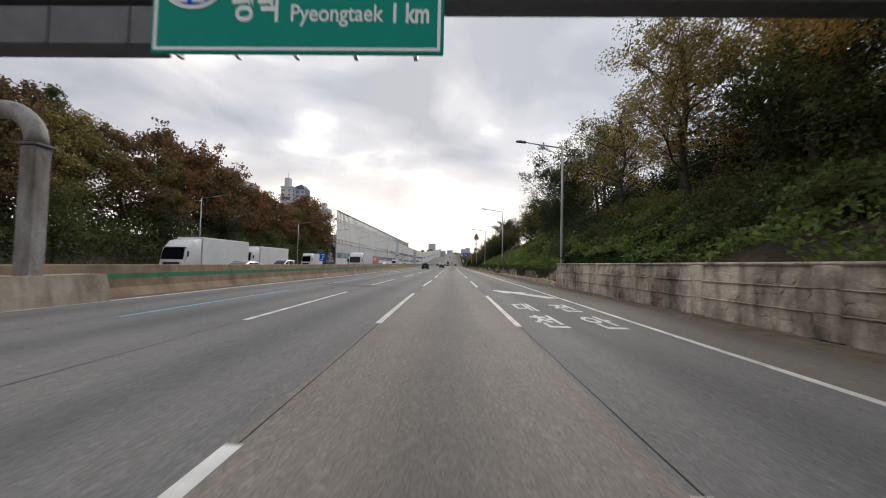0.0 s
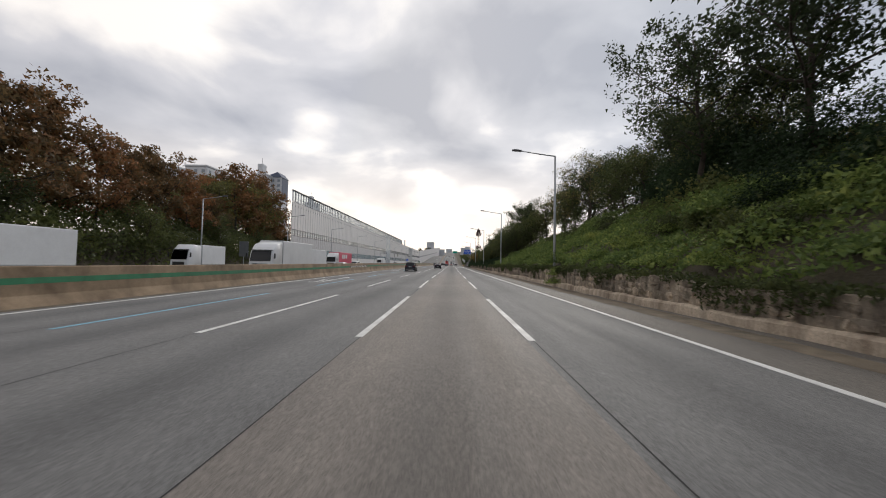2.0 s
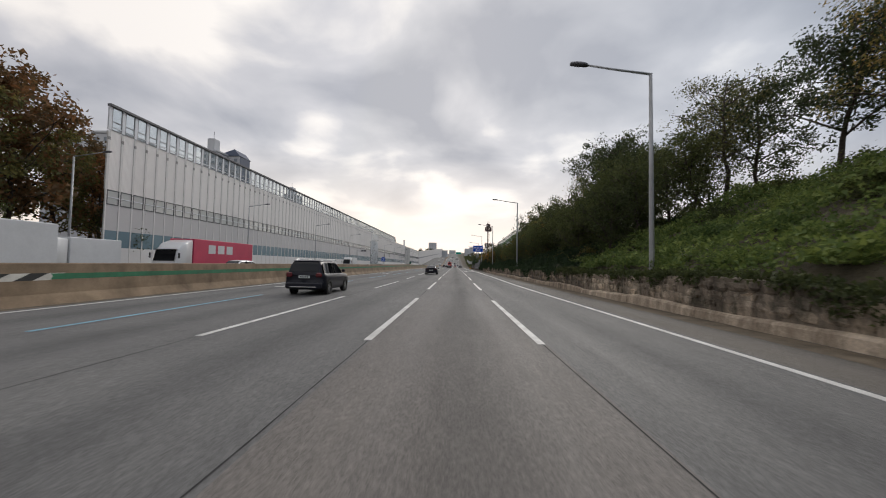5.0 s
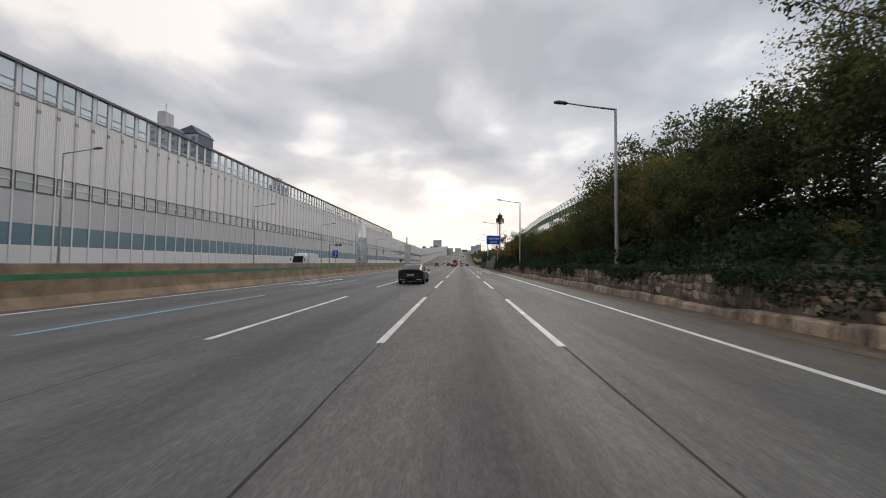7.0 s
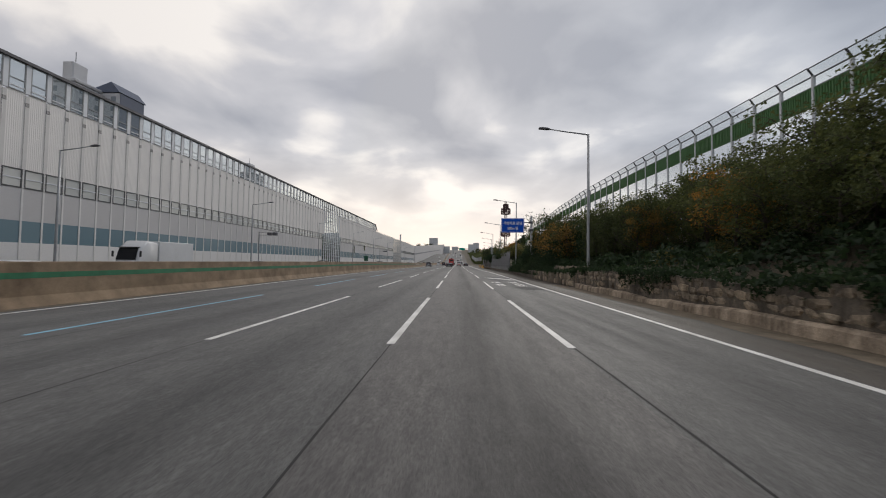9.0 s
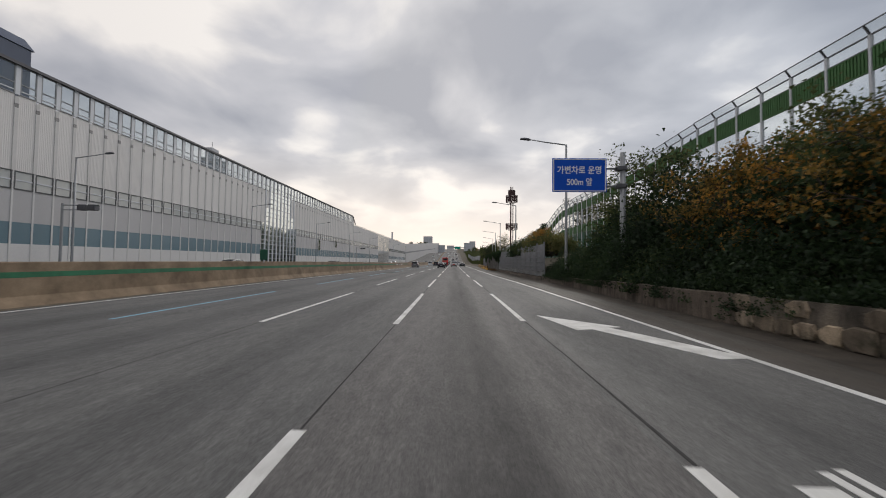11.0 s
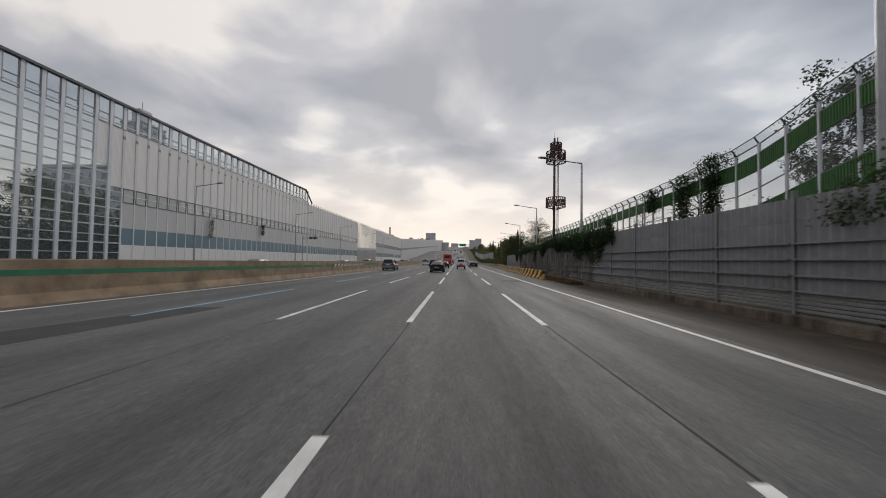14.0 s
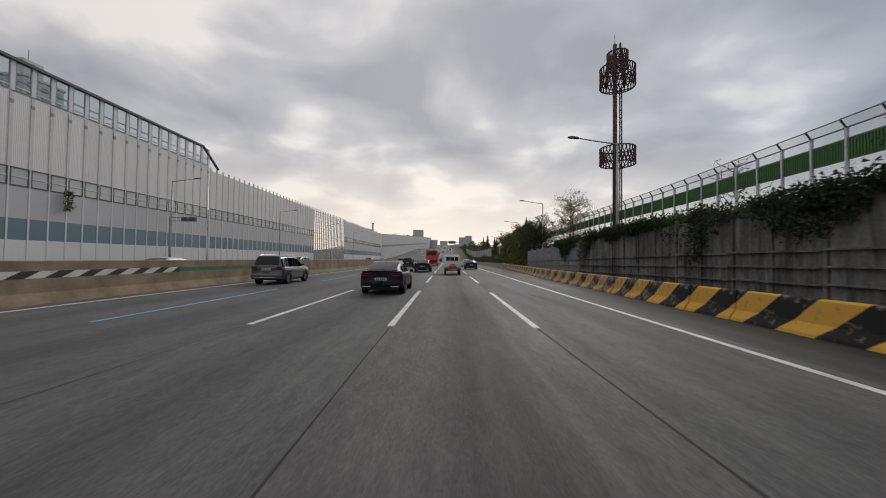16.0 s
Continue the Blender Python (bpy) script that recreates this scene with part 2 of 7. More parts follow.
    later = add("ShaderNodeMapRange", {"Value": sp.outputs["Y"], "From Min": 120.0, "From Max": 185.0, "To Min": 0.0, "To Max": 1.0}).outputs[0]
    laterf = add("ShaderNodeMath", {0: later, 1: side}, operation="MULTIPLY").outputs[0]
    grub = add("ShaderNodeMix", {"Factor": laterf}, data_type="RGBA", blend_type="MULTIPLY")
    t.links.new(verge.outputs[2], grub.inputs[6])
    grub.inputs[7].default_value = (0.52, 0.47, 0.43, 1)
    brown = grub
    # newer, darker surface further on
    yn = add("ShaderNodeMath", {0: sp.outputs["Y"], 1: 1 / 300.0}, operation="MULTIPLY").outputs[0]
    # last stops lift the colour of the far road for its grazing sheen
    agec = ramp(add, yn, [(k, (v, v, v)) for k, v in ((0.0, 0.93), (0.10, 0.86), (0.30, 0.80), (0.42, 0.60), (0.55, 0.58), (0.63, 0.64), (0.72, 0.59), (0.83, 0.50), (0.89, 0.52), (1.0, 0.58))])
    agec = add("ShaderNodeVectorMath", {0: agec, 1: (0.90, 0.88, 0.868)}, operation="MULTIPLY").outputs[0]
    mage = add("ShaderNodeMix", {"Factor": 1.0}, data_type="RGBA", blend_type="MULTIPLY")
    t.links.new(brown.outputs[2], mage.inputs[6])
    t.links.new(agec, mage.inputs[7])
    brown = mage
    outer = add("ShaderNodeMath", {0: mid, 1: 1.78}, operation="GREATER_THAN").outputs[0]
    cool = add("ShaderNodeMix", {"Factor": outer}, data_type="RGBA", blend_type="MULTIPLY")
    t.links.new(brown.outputs[2], cool.inputs[6])
    cool.inputs[7].default_value = (0.955, 0.995, 1.0, 1)
    brown = cool
    # the right-hand lane is a little darker along the newer surface
    rlane = add("ShaderNodeMath", {0: sp.outputs["X"], 1: 1.85}, operation="GREATER_THAN").outputs[0]
    newer = add("ShaderNodeMapRange", {"Value": sp.outputs["Y"], "From Min": 60.0, "From Max": 110.0, "To Min": 0.4, "To Max": 1.0}).outputs[0]
    rlane = add("ShaderNodeMath", {0: rlane, 1: newer}, operation="MULTIPLY").outputs[0]
    dull = add("ShaderNodeMix", {"Factor": rlane}, data_type="RGBA", blend_type="MULTIPLY")
    t.links.new(brown.outputs[2], dull.inputs[6])
    dull.inputs[7].default_value = (0.85, 0.85, 0.857, 1)
    brown = dull
    off = add("ShaderNodeMath", {0: sp.outputs["X"], 1: 0.4}, operation="SUBTRACT").outputs[0]
    off = add("ShaderNodeMath", {0: off}, operation="ABSOLUTE").outputs[0]
    oil = add("ShaderNodeMapRange", {"Value": off, "From Min": 0.05, "From Max": 1.0, "To Min": 1.0, "To Max": 0.0}).outputs[0]
    since = add("ShaderNodeMapRange", {"Value": sp.outputs["Y"], "From Min": 80.0, "From Max": 110.0, "To Min": 0.15, "To Max": 1.0}).outputs[0]
    oil = add("ShaderNodeMath", {0: oil, 1: since}, operation="MULTIPLY").outputs[0]
    oil = add("ShaderNodeMath", {0: oil, 1: streak}, operation="MULTIPLY").outputs[0]
    moil = add("ShaderNodeMix", {"Factor": oil}, data_type="RGBA", blend_type="MULTIPLY")
    t.links.new(brown.outputs[2], moil.inputs[6])
    moil.inputs[7].default_value = (0.25, 0.25, 0.255, 1)
    brown = moil
    chips = add("ShaderNodeTexVoronoi", {"Vector": co, "Scale": 28.0}).outputs["Distance"]
    grit = add("ShaderNodeMath", {0: chips, 1: 0.35, 2: grit}, operation="MULTIPLY_ADD").outputs[0]
    g = ramp(add, grit, [(0.42, (0.42, 0.42, 0.42)), (0.85, (1.44, 1.44, 1.44))])
    patchy = add("ShaderNodeVectorMath", {0: co, 1: (1.0, 0.22, 1.0)}, operation="MULTIPLY").outputs[0]
    blot = add("ShaderNodeTexNoise", {"Vector": patchy, "Scale": 5.5, "Detail": 6.0, "Roughness": 0.72}).outputs["Fac"]
    bl = ramp(add, blot, [(0.3, (0.70, 0.70, 0.71)), (0.7, (1.27, 1.27, 1.26))])
    coarse = add("ShaderNodeMapRange", {"Value": sp.outputs["Y"], "From Min": 75.0, "From Max": 130.0, "To Min": 0.35, "To Max": 1.0}).outputs[0]
    mb = add("ShaderNodeMix", {"Factor": coarse}, data_type="RGBA", blend_type="MULTIPLY")
    t.links.new(brown.outputs[2], mb.inputs[6])
    t.links.new(bl, mb.inputs[7])
    mg = add("ShaderNodeMix", {"Factor": 1.0}, data_type="RGBA", blend_type="MULTIPLY")
    t.links.new(mb.outputs[2], mg.inputs[6])
    t.links.new(g, mg.inputs[7])
    t.links.new(mg.outputs[2], b.inputs["Base Color"])
    rr = ramp(add, streak, [(0.3, (0.62, 0.62, 0.62)), (0.7, (0.8, 0.8, 0.8))])
    t.links.new(rr, b.inputs["Roughness"])
    b.inputs["Specular IOR Level"].default_value = 0.36
    bp = add("ShaderNodeBump", {"Height": grit, "Strength": 0.5, "Distance": 0.012})
    t.links.new(bp.outputs[0], b.inputs["Normal"])
    return m


M = {}
M["asphalt"] = asphalt("worn_asphalt")
M["soil"] = material("soil_and_litter", (0.09, 0.075, 0.05), 0.95, 0.5, 0.6, 12, 0.6, dist=0.1)
M["seam"] = material("road_seam", (0.034, 0.034, 0.034), 0.9, 0.3, 4, 40, 0.2)
M["white_line"] = material("white_road_paint", (0.68, 0.68, 0.66), 0.6, 0.22, 1.2, 60, 0.2, stain=(0.45, 0.44, 0.42))
M["blue_line"] = material("blue_road_paint", (0.19, 0.41, 0.54), 0.6, 0.25, 1.5, 60, 0.2)
M["median"] = material("stained_concrete", (0.285, 0.212, 0.142), 0.9, 0.28, 0.8, 25, 0.25, stain=(0.155, 0.11, 0.072))
M["green_paint"] = material("green_paint", (0.02, 0.16, 0.075), 0.6, 0.25, 1.5, 30, 0.1)
M["hatch_white"] = material("hatch_white_paint", (0.62, 0.60, 0.55), 0.7, 0.2, 2, 30, 0.1)
M["hatch_black"] = material("hatch_black_paint", (0.03, 0.03, 0.03), 0.7, 0.3, 2, 30, 0.1)
M["concrete"] = streaked("old_concrete", (0.42, 0.365, 0.295), (0.20, 0.165, 0.125), 0.9, 30, 0.3)
M["stone"] = streaked("rough_stone", (0.50, 0.405, 0.30), (0.085, 0.068, 0.052), each=True)
M["stone_pale"] = streaked("pale_stained_stone", (0.74, 0.645, 0.54), (0.13, 0.107, 0.085), 0.95, 14, 0.4, 0.6)
M["ledge"] = streaked("brown_stained_ledge", (0.58, 0.465, 0.35), (0.13, 0.10, 0.072), 0.95, 14, 0.8)
M["ledge_pale"] = streaked("tan_stained_ledge", (0.70, 0.58, 0.45), (0.27, 0.21, 0.155), 0.95, 14, 0.8)
M["stone_tan"] = streaked("tan_rough_stone", (0.66, 0.55, 0.43), (0.14, 0.115, 0.09), each=True)
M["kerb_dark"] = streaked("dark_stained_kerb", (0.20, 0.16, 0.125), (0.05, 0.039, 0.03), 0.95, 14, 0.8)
M["stone_joint"] = streaked("wall_mortar", (0.22, 0.185, 0.145), (0.045, 0.038, 0.03))
M["panel"] = material("pale_panel", (0.80, 0.775, 0.745), 0.6, 0.07, 0.15, 6, 0.0, rand=0.07)
M["panel_low"] = material("grey_panel", (0.54, 0.53, 0.53), 0.6, 0.07, 0.15, 6, 0.0, rand=0.06)
M["pilaster"] = material("grey_barrier_pilaster", (0.64, 0.625, 0.605), 0.6, 0.1, 0.4, 8, 0.0)
M["post"] = material("galvanised_post", (0.60, 0.62, 0.65), 0.5, 0.1, 0.5, 12, 0.0, metal=0.1)
M["dark_rail"] = material("dark_rail", (0.10, 0.10, 0.11), 0.6, 0.2, 1, 12, 0.0)
M["blue_glass"] = pane("blue_tinted_pane", (0.17, 0.255, 0.30), 0.12, 0.2)
M["clear_glass"] = pane("clear_pane", (0.42, 0.46, 0.47), 0.9)
M["frame"] = material("grey_window_frame", (0.20, 0.21, 0.22), 0.5, 0.1, 1, 12, 0.0, metal=0.3)
M["hazy_glass"] = pane("hazy_pane", (0.60, 0.61, 0.59), 0.25, 0.10)
M["fence_clear"] = pane("fence_clear_pane", (0.5, 0.52, 0.52), 0.92)
M["green_panel"] = material("green_louvre", (0.055, 0.15, 0.045), 0.6, 0.15, 0.6, 12, 0.0)
M["green_dark"] = material("green_solid_panel", (0.015, 0.095, 0.055), 0.6, 0.2, 0.6, 12, 0.0)
M["steel"] = material("lamp_steel", (0.36, 0.37, 0.38), 0.45, 0.12, 2, 20, 0.0, metal=0.5)
M["steel_pale"] = material("pale_gantry_steel", (0.62, 0.62, 0.58), 0.6, 0.12, 2, 20, 0.0)
M["steel_dark"] = material("dark_steel", (0.12, 0.12, 0.13), 0.5, 0.2, 2, 20, 0.0, metal=0.4)
M["aluminium"] = material("aluminium_panel", (0.275, 0.28, 0.292), 0.55, 0.16, 0.7, 10, 0.05, metal=0.15, stain=(0.195, 0.195, 0.202), rand=0.12)
M["grime"] = streaked("grimy_panel", (0.255, 0.243, 0.232), (0.052, 0.048, 0.044), 0.8, 10, 0.1)
M["rust"] = material("red_brown_steel", (0.085, 0.045, 0.045), 0.7, 0.3, 2, 20, 0.1)
M["sign_blue"] = material("blue_sign_sheet", (0.008, 0.085, 0.52), 0.6, 0.05, 1, 10, 0.0, spec=0.15)
M["sign_green"] = material("green_sign_sheet", (0.0, 0.26, 0.20), 0.6, 0.05, 1, 10, 0.0, spec=0.15)
M["sign_white"] = plain("white_sign_sheet", (0.75, 0.77, 0.77), 0.4)
M["sign_back"] = material("sign_back", (0.16, 0.17, 0.18), 0.5, 0.1, 2, 10, 0.0, metal=0.4)
M["bark"] = material("bark", (0.065, 0.052, 0.042), 0.95, 0.35, 3, 30, 0.5, dist=0.04)
GREEN = [(0.2, (0.031, 0.041, 0.017)), (0.5, (0.060, 0.074, 0.026)), (0.75, (0.102, 0.114, 0.036)), (0.95, (0.204, 0.150, 0.042))]
AUTUMN = [(0.2, (0.054, 0.044, 0.024)), (0.45, (0.110, 0.073, 0.034)), (0.65, (0.180, 0.092, 0.040)), (0.9, (0.270, 0.108, 0.046))]
OLIVE = [(0.2, (0.046, 0.051, 0.022)), (0.5, (0.101, 0.100, 0.035)), (0.7, (0.176, 0.142, 0.043)), (0.95, (0.351, 0.196, 0.047))]
VINE = [(0.2, (0.038, 0.064, 0.022)), (0.5, (0.092, 0.130, 0.036)), (0.75, (0.18, 0.215, 0.055)), (0.95, (0.34, 0.30, 0.08))]
def paler(stops, k):
    return [(p, tuple(min(0.6, v * k) for v in col)) for p, col in stops]


GREEN, OLIVE, VINE, AUTUMN = paler(GREEN, 1.25), paler(OLIVE, 1.5), paler(VINE, 1.5), paler(AUTUMN, 1.35)
M["leaf_green"] = leaf_material("green_leaves", GREEN)
M["leaf_autumn"] = leaf_material("autumn_leaves", AUTUMN)
M["leaf_olive"] = leaf_material("olive_leaves", OLIVE)
# dark green leaves, their colour darkened further for the shade inside dense growth
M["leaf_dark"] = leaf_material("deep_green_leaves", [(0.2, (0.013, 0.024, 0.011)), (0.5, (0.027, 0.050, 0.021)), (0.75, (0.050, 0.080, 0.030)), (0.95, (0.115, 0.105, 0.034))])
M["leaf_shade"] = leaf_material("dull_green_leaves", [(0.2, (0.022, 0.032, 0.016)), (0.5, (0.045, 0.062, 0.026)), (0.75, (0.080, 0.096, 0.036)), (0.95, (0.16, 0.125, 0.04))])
M["leaf_orange"] = leaf_material("orange_turning_leaves", [(0.2, (0.06, 0.06, 0.02)), (0.5, (0.20, 0.13, 0.03)), (0.72, (0.42, 0.20, 0.035)), (0.95, (0.55, 0.26, 0.05))])
M["leaf_gold"] = leaf_material("golden_olive_leaves", [(0.2, (0.10, 0.092, 0.035)), (0.5, (0.23, 0.185, 0.062)), (0.7, (0.38, 0.25, 0.075)), (0.95, (0.56, 0.29, 0.08))])
M["leaf_vine"] = leaf_material("vine_leaves", VINE)


# ---------- mesh helpers ----------
class Shape:
    """Collects verts and faces of one part."""

    def __init__(self):
        self.v, self.f = [], []

    def add(self, verts, faces):
        k = len(self.v)
        self.v += [tuple(p) for p in verts]
        self.f += [tuple(i + k for i in f) for f in faces]
        return self

    def box(self, c, s, bevel=0.0, m=None):
        x, y, z = (a / 2 for a in s)
        if bevel:
            b = min(bevel, x * 0.9, y * 0.9, z * 0.9)
            pts = []
            for sz in (-1, 1):
                ring = [(x - b, -y), (x, -y + b), (x, y - b), (x - b, y), (-x + b, y), (-x, y - b), (-x, -y + b), (-x + b, -y)]
                inner = [(px * (x - b) / x, py * (y - b) / y) for px, py in ring]
                rows = [(inner, sz * z), (ring, sz * (z - b))]
                pts += rows if sz < 0 else rows[::-1]
            vs = [(px, py, pz) for r, pz in pts for px, py in r]
            fs = [tuple(range(7, -1, -1)), tuple(range(24, 32))]
            for k in range(3):
                fs += [(k * 8 + i, k * 8 + (i + 1) % 8, k * 8 + 8 + (i + 1) % 8, k * 8 + 8 + i) for i in range(8)]
        else:
            vs = [(sx * x, sy * y, sz * z) for sz in (-1, 1) for sx, sy in ((-1, -1), (1, -1), (1, 1), (-1, 1))]
            fs = [(3, 2, 1, 0), (4, 5, 6, 7), (0, 1, 5, 4), (1, 2, 6, 5), (2, 3, 7, 6), (3, 0, 4, 7)]
        mm = m or Matrix.Identity(4)
        return self.add([mm @ Vector((px + c[0], py + c[1], pz + c[2])) for px, py, pz in vs], fs)

    def tube(self, pts, radii, n=8, cap=True):
        """A round bar along points."""
        pts = [Vector(p) for p in pts]
        k = len(pts)
        if not hasattr(radii, "__len__"):
            radii = [radii] * k
        vs, fs = [], []
        for i, p in enumerate(pts):
            d = (pts[min(i + 1, k - 1)] - pts[max(i - 1, 0)]).normalized()
            a = d.cross(Vector((0, 0, 1)) if abs(d.z) < 0.9 else Vector((1, 0, 0))).normalized()
            b = d.cross(a)
            for j in range(n):
                w = 2 * math.pi * j / n
                vs.append(p + radii[i] * (math.cos(w) * a + math.sin(w) * b))
        for i in range(k - 1):
            fs += [(i * n + j, i * n + (j + 1) % n, i * n + n + (j + 1) % n, i * n + n + j) for j in range(n)]
        if cap:
            fs += [tuple(range(n - 1, -1, -1)), tuple(range((k - 1) * n, k * n))]
        return self.add(vs, fs)

    def sweep(self, sections, closed=True, cap=True):
        """Faces between equal-length sections."""
        n = len(sections[0])
        vs = [p for s in sections for p in s]
        fs = []
        for i in range(len(sections) - 1):
            for j in range(n if closed else n - 1):
                fs.append((i * n + j, i * n + (j + 1) % n, (i + 1) * n + (j + 1) % n, (i + 1) * n + j))
        if cap and closed:
            fs += [tuple(range(n - 1, -1, -1)), tuple(range((len(sections) - 1) * n, len(sections) * n))]
        return self.add(vs, fs)

    def mesh(self, name, mat, smooth=False):
        me = bpy.data.meshes.new(name)
        me.from_pydata(self.v, [], self.f)
        me.materials.append(mat)
        if smooth:
            me.polygons.foreach_set("use_smooth", [True] * len(me.polygons))
        me.update()
        return me


def part(name, shape, mat, parent=None, label="", smooth=False, at=None):
    """One mesh object, under a thing or on its own."""
    me = shape if isinstance(shape, bpy.types.Mesh) else shape.mesh(name, mat, smooth)
    ob = new(name, me)
    if at is not None:
        ob.matrix_basis = at if isinstance(at, Matrix) else Matrix.Translation(at)
    if parent is not None:
        ob.parent = parent
    if label:
        tagged(ob, label)
    return ob


def thing(name, label, category, at=(0, 0, 0), group="", kind=""):
    ob = new(name)
    ob.matrix_basis = at if isinstance(at, Matrix) else Matrix.Translation(at)
    return tagged(ob, label, category, group, kind)


def ease(table, y):
    """Smooth value between rows of (y, value)."""
    if y <= table[0][0]:
        return table[0][1]
    for (a, va), (b, vb) in zip(table, table[1:]):
        if y <= b:
            f = (y - a) / (b - a)
            return va + (vb - va) * f * f * (3 - 2 * f)
    return table[-1][1]


# ---------- plan ----------
PERIOD, DASH0 = 16.1, 17.6
EDGE_L = [(0, -12.15), (40, -11.95), (125, -13.1), (209, -14.3), (268, -12.7), (340, -12.5)]
BLUE_X = [(0, -8.6), (40, -8.6), (125, -9.4), (208, -9.95), (270, -9.0), (340, -8.9)]
MED_H = [(0, 1.27), (40, 1.27), (125, 1.45), (209, 1.58), (270, 1.40), (340, 1.35)]
EDGE_R = [(0, 5.27), (22, 5.42), (56, 5.36), (80, 5.3), (112, 5.0), (135, 5.26), (174, 5.36), (204, 5.45), (225, 5.1), (262, 5.06), (330, 5.2)]
LINE_L = [(0, -1.7), (18, -1.87), (36, -1.80), (68, -1.93), (110, -1.76), (133, -1.83), (172, -1.74), (190, -1.77), (204, -1.86), (236, -1.88), (262, -1.8), (330, -1.8)]
LINE_R = [(0, 1.84), (36, 1.89), (68, 1.75), (110, 1.63), (134, 1.81), (170, 1.86), (192, 1.93), (205, 1.86), (220, 1.72), (252, 1.73), (266, 1.69), (330, 1.8)]
LINE_T = [(0, -5.2), (26, -5.44), (48, -5.27), (76, -5.46), (112, -5.2), (142, -5.6), (175, -5.49), (206, -5.64), (240, -5.45), (272, -5.15), (330, -5.4)]
RISE = [(430, 0.0), (760, 15.0), (1150, 34.0), (2600, 38.0)]


def rise(y):
    """The road climbs far ahead."""
    return ease(RISE, y)


# ---------- ground and road ----------
CREST = [(-60, 8.2), (70, 8.0), (100, 6.6), (140, 4.8), (180, 3.2), (215, 3.2), (300, 3.2), (420, 2.0)]
FOOT = [(-60, 1.7), (27.5, 1.7), (29.5, 1.0), (60, 1.25), (120, 1.2), (168, 1.2), (180, 0.9), (186, 0.35), (210, 0.3), (216, 0.0), (400, 0.0)]


def ground_z(x, y):
    """Height of the ground sheet."""
    z = -0.04 + rise(y) * max(0.25, min(1.0, 1.25 - abs(x + 10) / 260))
    if x > 8.8:
        crest, foot = ease(CREST, y), ease(FOOT, y)
        f = min(1, (x - 8.8) / 11.5)
        z += foot + (crest - foot) * f + (0.02 * (x - 20.3) if x > 20.3 else 0)
    if x < -37:
        f = min(1, (-37 - x) / 10)
        z += ease([(-60, 5.5), (100, 5.0), (125, 1.2), (400, 1.0)], y) * f * f * (3 - 2 * f)
    return z


xs = [-1500, -700, -300, -150, -90, -65, -55, -50, -47, -44, -41, -39, -37, -30, -20, -10, 0, 5, 8.6, 8.8, 9.6, 10.6, 12, 13.5, 15, 17, 19, 20.3, 24, 30, 45, 80, 160, 400, 900, 1500]
ys = [-400, -200, -100] + list(range(-60, 30, 5)) + [27, 28.5, 30] + list(range(35, 180, 5)) + [180, 184, 190, 200, 210, 213, 216] + list(range(225, 480, 15)) + [480, 520, 560, 620, 680, 740, 800, 860, 900, 1000, 1100, 1200, 1300, 1400, 1500, 1800, 2200, 2600, 4200]
ys = sorted(set(ys))
g = Shape()
g.sweep([[(x, y, ground_z(x, y) + (noise.noise(Vector((x * 0.3, y * 0.3, 0))) * 0.25 if x > 10 or x < -38 else 0)) for x in xs] for y in ys], closed=False)
g.f = [f[::-1] for f in g.f]
tagged(part("ground", g, M["soil"], smooth=True), "dark soil and leaf litter ground beside the highway", "ground", kind="structure")

road = Shape()
ry = list(range(-60, 480, 20)) + [480, 520, 560, 620, 680, 740, 800, 860, 900, 1000, 1100, 1200, 1300, 1400, 1500, 1800, 2200, 2600]
road.sweep([[(x, y, rise(y) + dz) for x, dz in ((-35.5, -0.03), (-35.5, 0.0), (-14, 0.0), (0, 0.0), (8.75, 0.0), (8.75, -0.03))] for y in ry], closed=False)
road.f = [f[::-1] for f in road.f]
road_ob = tagged(part("road", road, M["asphalt"]), "worn grey asphalt highway carriageway with wheel tracks", "road", kind="structure")


def strip(x0f, w, y0, y1, step=8.0, z=0.006):
    """A flat painted strip along the road, x by a function of y, with a little thickness."""
    n = max(1, int((y1 - y0) / step))
    secs = []
    for i in range(n + 1):
        y = y0 + (y1 - y0) * i / n
        x, zz = x0f(y), rise(y)
        secs.append([(x - w / 2, y, zz - 0.002), (x + w / 2, y, zz - 0.002), (x + w / 2, y, zz + z), (x - w / 2, y, zz + z)])
    return Shape().sweep(secs)


part("edge_line", strip(lambda y: ease(EDGE_R, y), 0.16, -50, 900), M["white_line"], road_ob, "white solid edge line")
part("edge_line", strip(lambda y: ease(EDGE_L, y), 0.16, -50, 900), M["white_line"], road_ob, "white solid edge line beside the median")
for line, xf, mat_, w in (("lane_dash", lambda y: ease(LINE_L, y), "white_line", 0.16), ("lane_dash", lambda y: ease(LINE_R, y), "white_line", 0.16), ("lane_dash", lambda y: ease(LINE_T, y), "white_line", 0.15), ("bus_lane_dash", lambda y: ease(BLUE_X, y), "blue_line", 0.13)):
    for k in range(-3, 46):
        far = DASH0 + PERIOD * (k - 1)
        short = (-0.5 if k == 12 else 0.5) if xf(0) > 0 else 0.0
        long = (10.9 if k == 13 else 9.7) if -2 < xf(0) < 0 else 8.8 if k == 12 and xf(0) > 0 else 9.7
        part(line, strip(xf, w, far - long, far - short, 2.5), M[mat_], road_ob)
